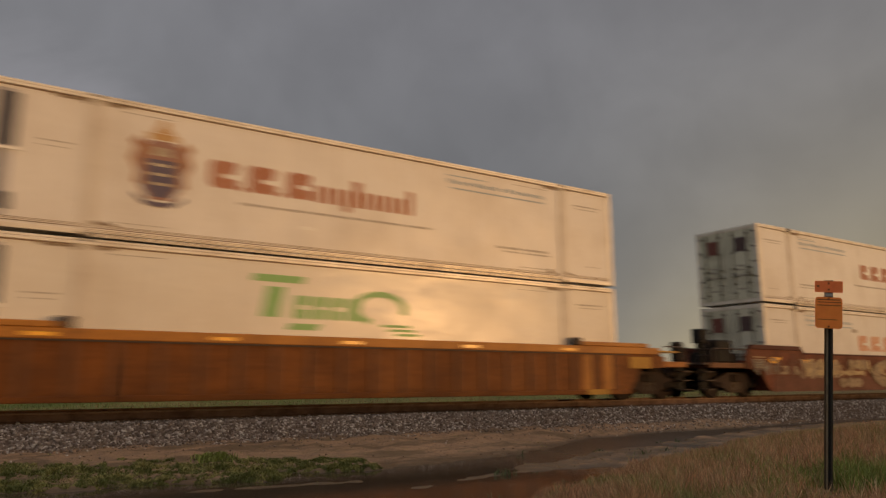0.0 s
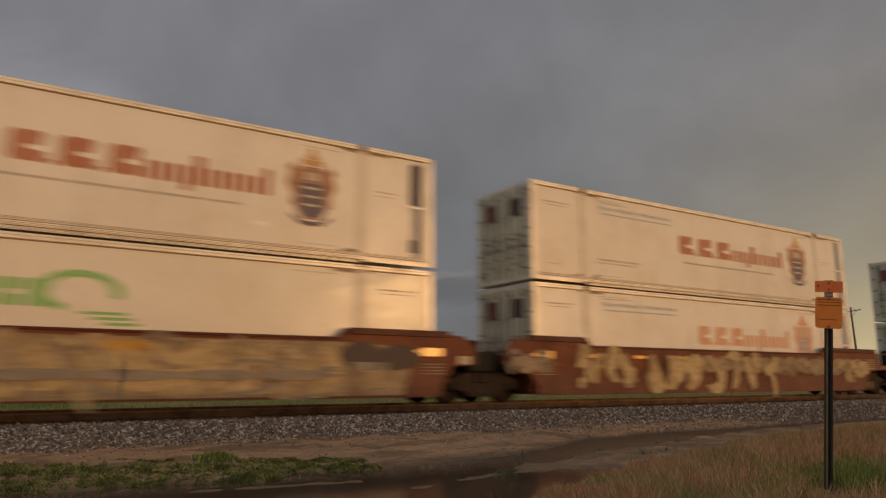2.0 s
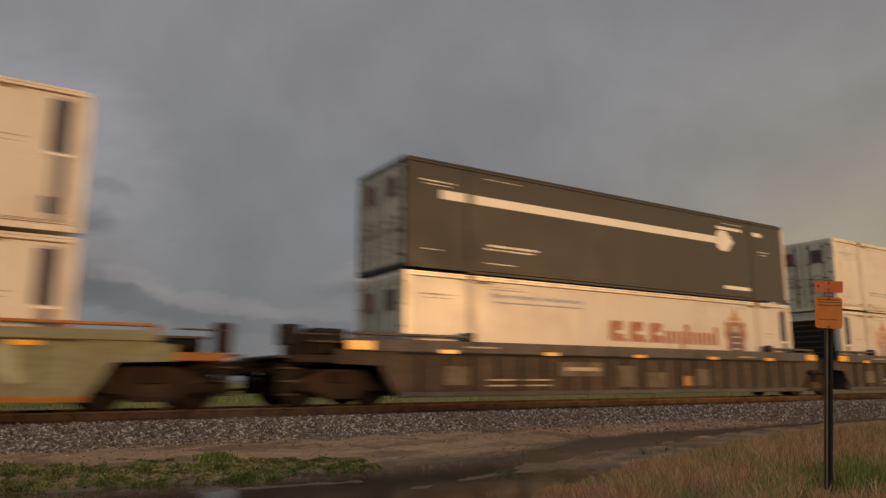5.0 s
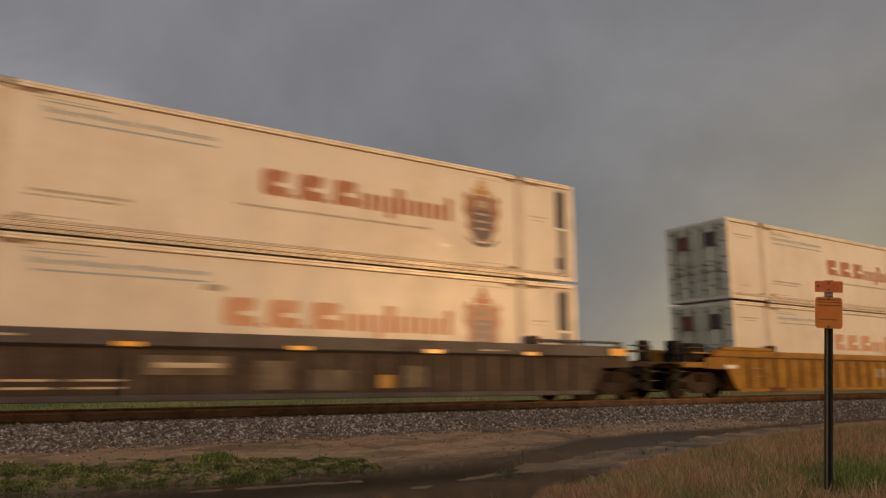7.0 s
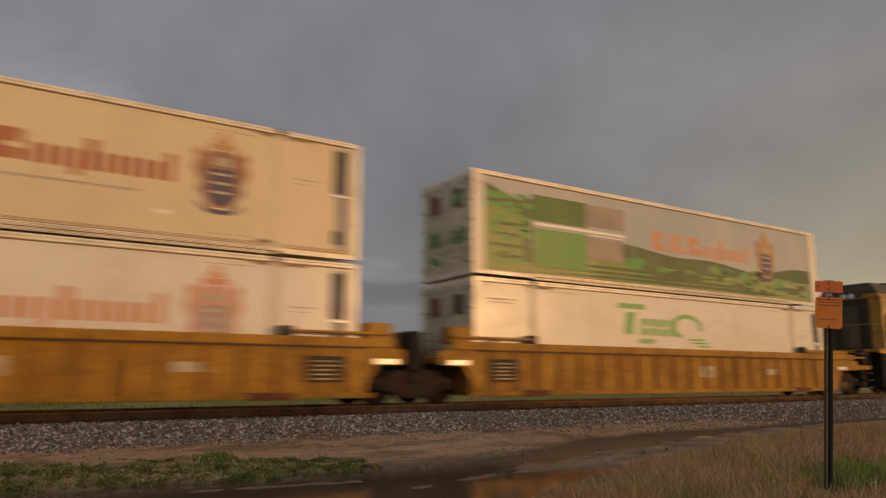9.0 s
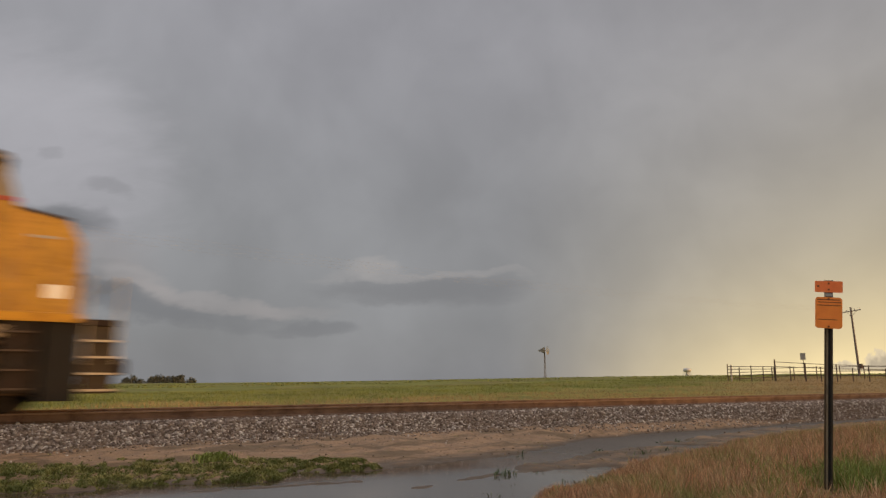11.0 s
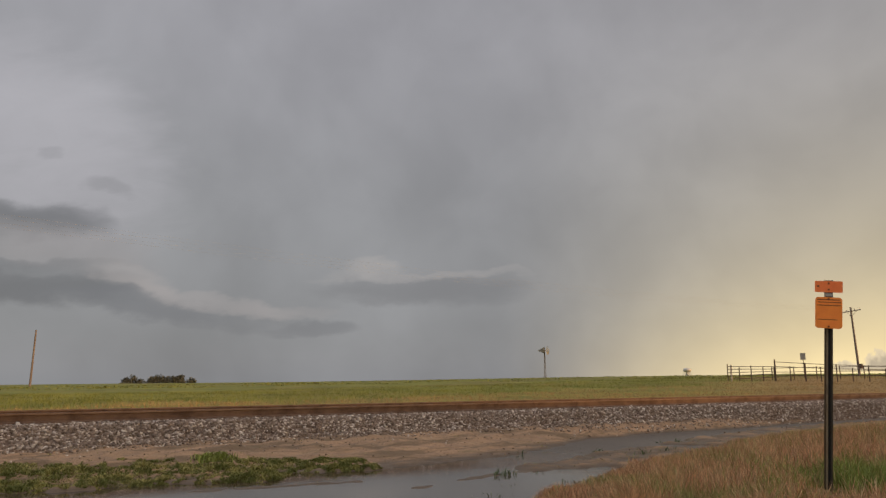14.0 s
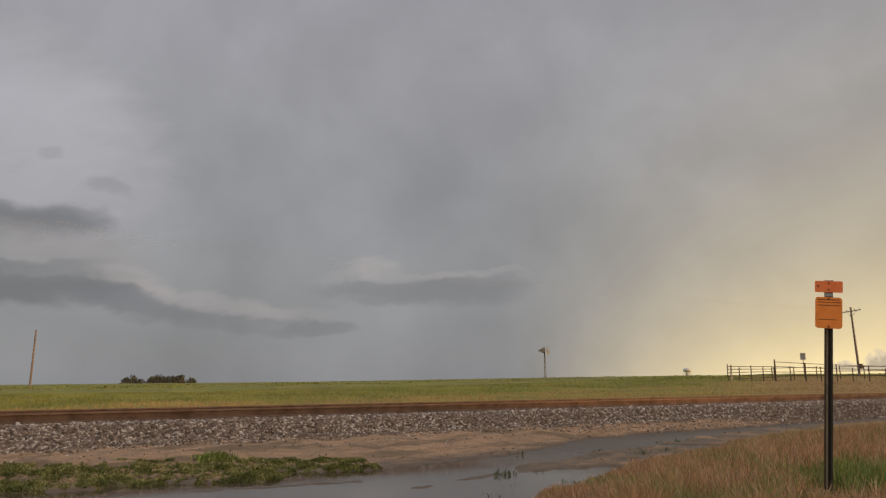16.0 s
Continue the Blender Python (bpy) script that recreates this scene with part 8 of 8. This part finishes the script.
        part("leg", rod(B(), (4.4 * math.cos(a), 4.4 * math.sin(a), 0), (3.9 * math.cos(a), 3.9 * math.sin(a), zt - 4.5), 0.22, n=6), M["tower_white"], tower)
    # small posts on the horizon
    for x, y, h in ((206.6, 217.5, 1.9), (238.0, 205.0, 1.6), (243.0, 203.0, 1.5)):
        post = thing("fence_post", "lone weathered wooden fence post on the horizon", "post", "posts on the horizon", at=(x, y, g(x, y) - 0.1))
        part("shaft", rod(B(), (0, 0, 0), (0, 0, h), 0.14, 0.12, n=8), M["bare_wood"], post)
    make_corral()
    make_trees()


def make_corral():
    """Pipe corral: upright posts with rails between them, and a gate panel that swings in."""
    def line(points, heights, rails, name, label, r=0.035, group=""):
        base = Vector((*points[0], g(*points[0])))
        fence = thing(name, label, "fence", group, at=base)
        tops = []
        for (x, y), h in zip(points, heights):
            z = g(x, y)
            part("post", rod(B(), Vector((x, y, z - 0.2)) - base, Vector((x, y, z + h)) - base, 0.075 if h > 1.8 else 0.05, n=8), M["pipe"], fence)
            tops.append(Vector((x, y, z)) - base)
        last = len(tops) - 1
        for i in range(last):
            for h0, h1 in rails:
                up = [Vector((0, 0, h0 + (h1 - h0) * q / last)) for q in (i, i + 1)]
                part("rail", rod(B(), tops[i] + up[0], tops[i + 1] + up[1], r, n=6), M["pipe"], fence)
        return fence
    a, b, c = Vector((67.6, 42.8)), Vector((72.2, 34.5)), Vector((76.5, 26.0))
    pts = [a.lerp(b, i / 7) for i in range(8)] + [b.lerp(c, i / 5) for i in range(1, 6)]
    line([tuple(p) for p in pts], [2.15] + [(1.50, 1.90)[i % 2] - (0.055, 0.076)[i % 2] * i for i in range(12)], ((1.92, 1.00), (1.46, 0.80), (0.62, 0.46)), "corral_fence", "rusty pipe corral fence with three rails", 0.028)
    d = Vector((65.1, 46.5))
    pts = [d.lerp(a, i / 4) for i in range(4)]
    pts.append(a.lerp(d, 0.02))
    line([tuple(p) for p in pts], [1.75, 1.4, 1.55, 1.4, 1.4], ((1.50, 1.45), (1.22, 1.20), (0.86, 0.98), (0.52, 0.72), (0.22, 0.40)), "corral_gate", "rusty pipe corral gate panel standing closed", 0.03)
    e, f = Vector((73.6, 47.0)), Vector((79.0, 35.0))
    pts = [e.lerp(f, i / 6) for i in range(7)]
    line([tuple(p) for p in pts], [1.4] * 7, ((0.4, 0.4), (0.85, 0.85), (1.3, 1.3)), "back_fence", "rusty pipe fence at the back of the corral", 0.03)
    for px, py in ((67.0, 47.5), (66.3, 46.9)):
        post = thing("corral_post", "pale leaning pipe post beside the corral gate", "post", "pale posts by the gate", at=(px, py, g(px, py) - 0.1))
        part("shaft", rod(B(), (0, 0, 0), (0.05, 0, 1.75), 0.05, n=8), M["zinc"], post)
    x, y = 77.5, 45.6
    s = thing("field_sign", "small white notice sign on a thin post", "sign", at=(x, y, g(x, y) - 0.1))
    part("post", rod(B(), (0, 0, 0), (0, 0, 2.9), 0.04, n=6), M["pipe"], s)
    R = Vector((math.sin(radians(30)), -math.cos(radians(30)), 0)) * 0.27
    bm = B()
    q = [-R + Vector((0, 0, 2.2)), R + Vector((0, 0, 2.2)), R + Vector((0, 0, 2.95)), -R + Vector((0, 0, 2.95))]
    k = Vector((-0.025, -0.012, 0))
    v0, v1 = [bm.verts.new(p + k * 2) for p in q], [bm.verts.new(p + k * 3) for p in q]
    bm.faces.new(v0), bm.faces.new(v1[::-1])
    for j in range(4):
        bm.faces.new((v0[j], v1[j], v1[(j + 1) % 4], v0[(j + 1) % 4]))
    part("plate", bm, M["zinc"], s)


def make_trees():
    """Far field trees: a trunk, limbs and a crown of many small clumps."""
    rng = random.Random(5)

    def tree(x, y, top, wide):
        z = g(x, y)
        h = top - z
        t = thing("tree", "small dark broadleaf tree far across the plain", "tree", "far trees", at=(x, y, z - 0.2))
        part("trunk", rod(B(), (0, 0, 0), (0.2, 0, h * 0.55), 0.35, 0.18, n=8), M["bark"], t)
        bm = B()
        for i in range(5):
            a = i * 1.26
            rod(bm, (0, 0, h * (0.3 + 0.05 * i)), (math.cos(a) * wide * 0.5, math.sin(a) * wide * 0.5, h * rng.uniform(0.55, 0.8)), 0.12, 0.05, n=5)
        part("limb", bm, M["bark"], t)
        verts, faces = [], []
        lobes = []
        for i in range(9):
            a, r, u = i * 2.4 + rng.random(), rng.uniform(0.2, 0.8), rng.uniform(0.30, 0.80)
            lobes.append((Vector((math.cos(a) * r * wide, math.sin(a) * r * wide, h * u)), rng.uniform(0.16, 0.30) * h))
        lobes.append((Vector((0, 0, h * 0.84)), h * 0.17))
        for i in range(700):
            at, size = lobes[i % 10]
            n = Vector((rng.gauss(0, 1), rng.gauss(0, 1), rng.gauss(0, 1))).normalized()
            c = at + Vector((n.x * 1.25, n.y * 1.25, n.z)) * size * rng.uniform(0.55, 1.12)
            c.z = max(c.z, 0.4)
            s = rng.uniform(0.35, 0.75)
            n = Vector((rng.gauss(0, 1), rng.gauss(0, 1), rng.gauss(0, 1))).normalized()
            e1 = n.orthogonal().normalized() * s
            e2 = n.cross(e1)
            b = len(verts)
            verts += [c + e1, c + e2, c - e1 * 0.8, c - e2]
            faces.append((b, b + 1, b + 2, b + 3))
        me = quick_mesh("crown", [tuple(v) for v in verts], faces, M["far_leaf"])
        o = new("crown", me)
        o.parent = t
    for x, y, top, wide in ((113.0, 690.8, 4.2, 4.2), (118.0, 690.0, 7.0, 4.4), (124.0, 689.0, 3.4, 4.2), (134.0, 687.2, 5.6, 3.4), (138.5, 686.3, 7.0, 3.2), (143.0, 685.2, 5.8, 4.4), (147.5, 684.1, 5.8, 4.4),
                            (151.5, 683.4, 6.0, 4.2), (155.0, 682.6, 5.9, 4.0), (158.5, 682.0, 7.0, 3.0), (166.5, 680.2, 4.6, 3.4)):
        tree(x, y, top, wide)


make_far()


def motions():
    """The train runs towards -x at a steady 24.6 m/s."""
    times = [-0.2, -0.1, 0.0, 0.1, 2.0, 4.0, 6.0, 8.0, 10.0, 12.0, 14.0, 15.9, 16.0, 16.1, 16.2]
    for ob, s, z, rz in TRAIN:
        walk(ob, [(t, pose(s - 24.631 * t - 0.01332 * t * t, CY, RAIL + z, 0, 0, rz)) for t in times])


motions()
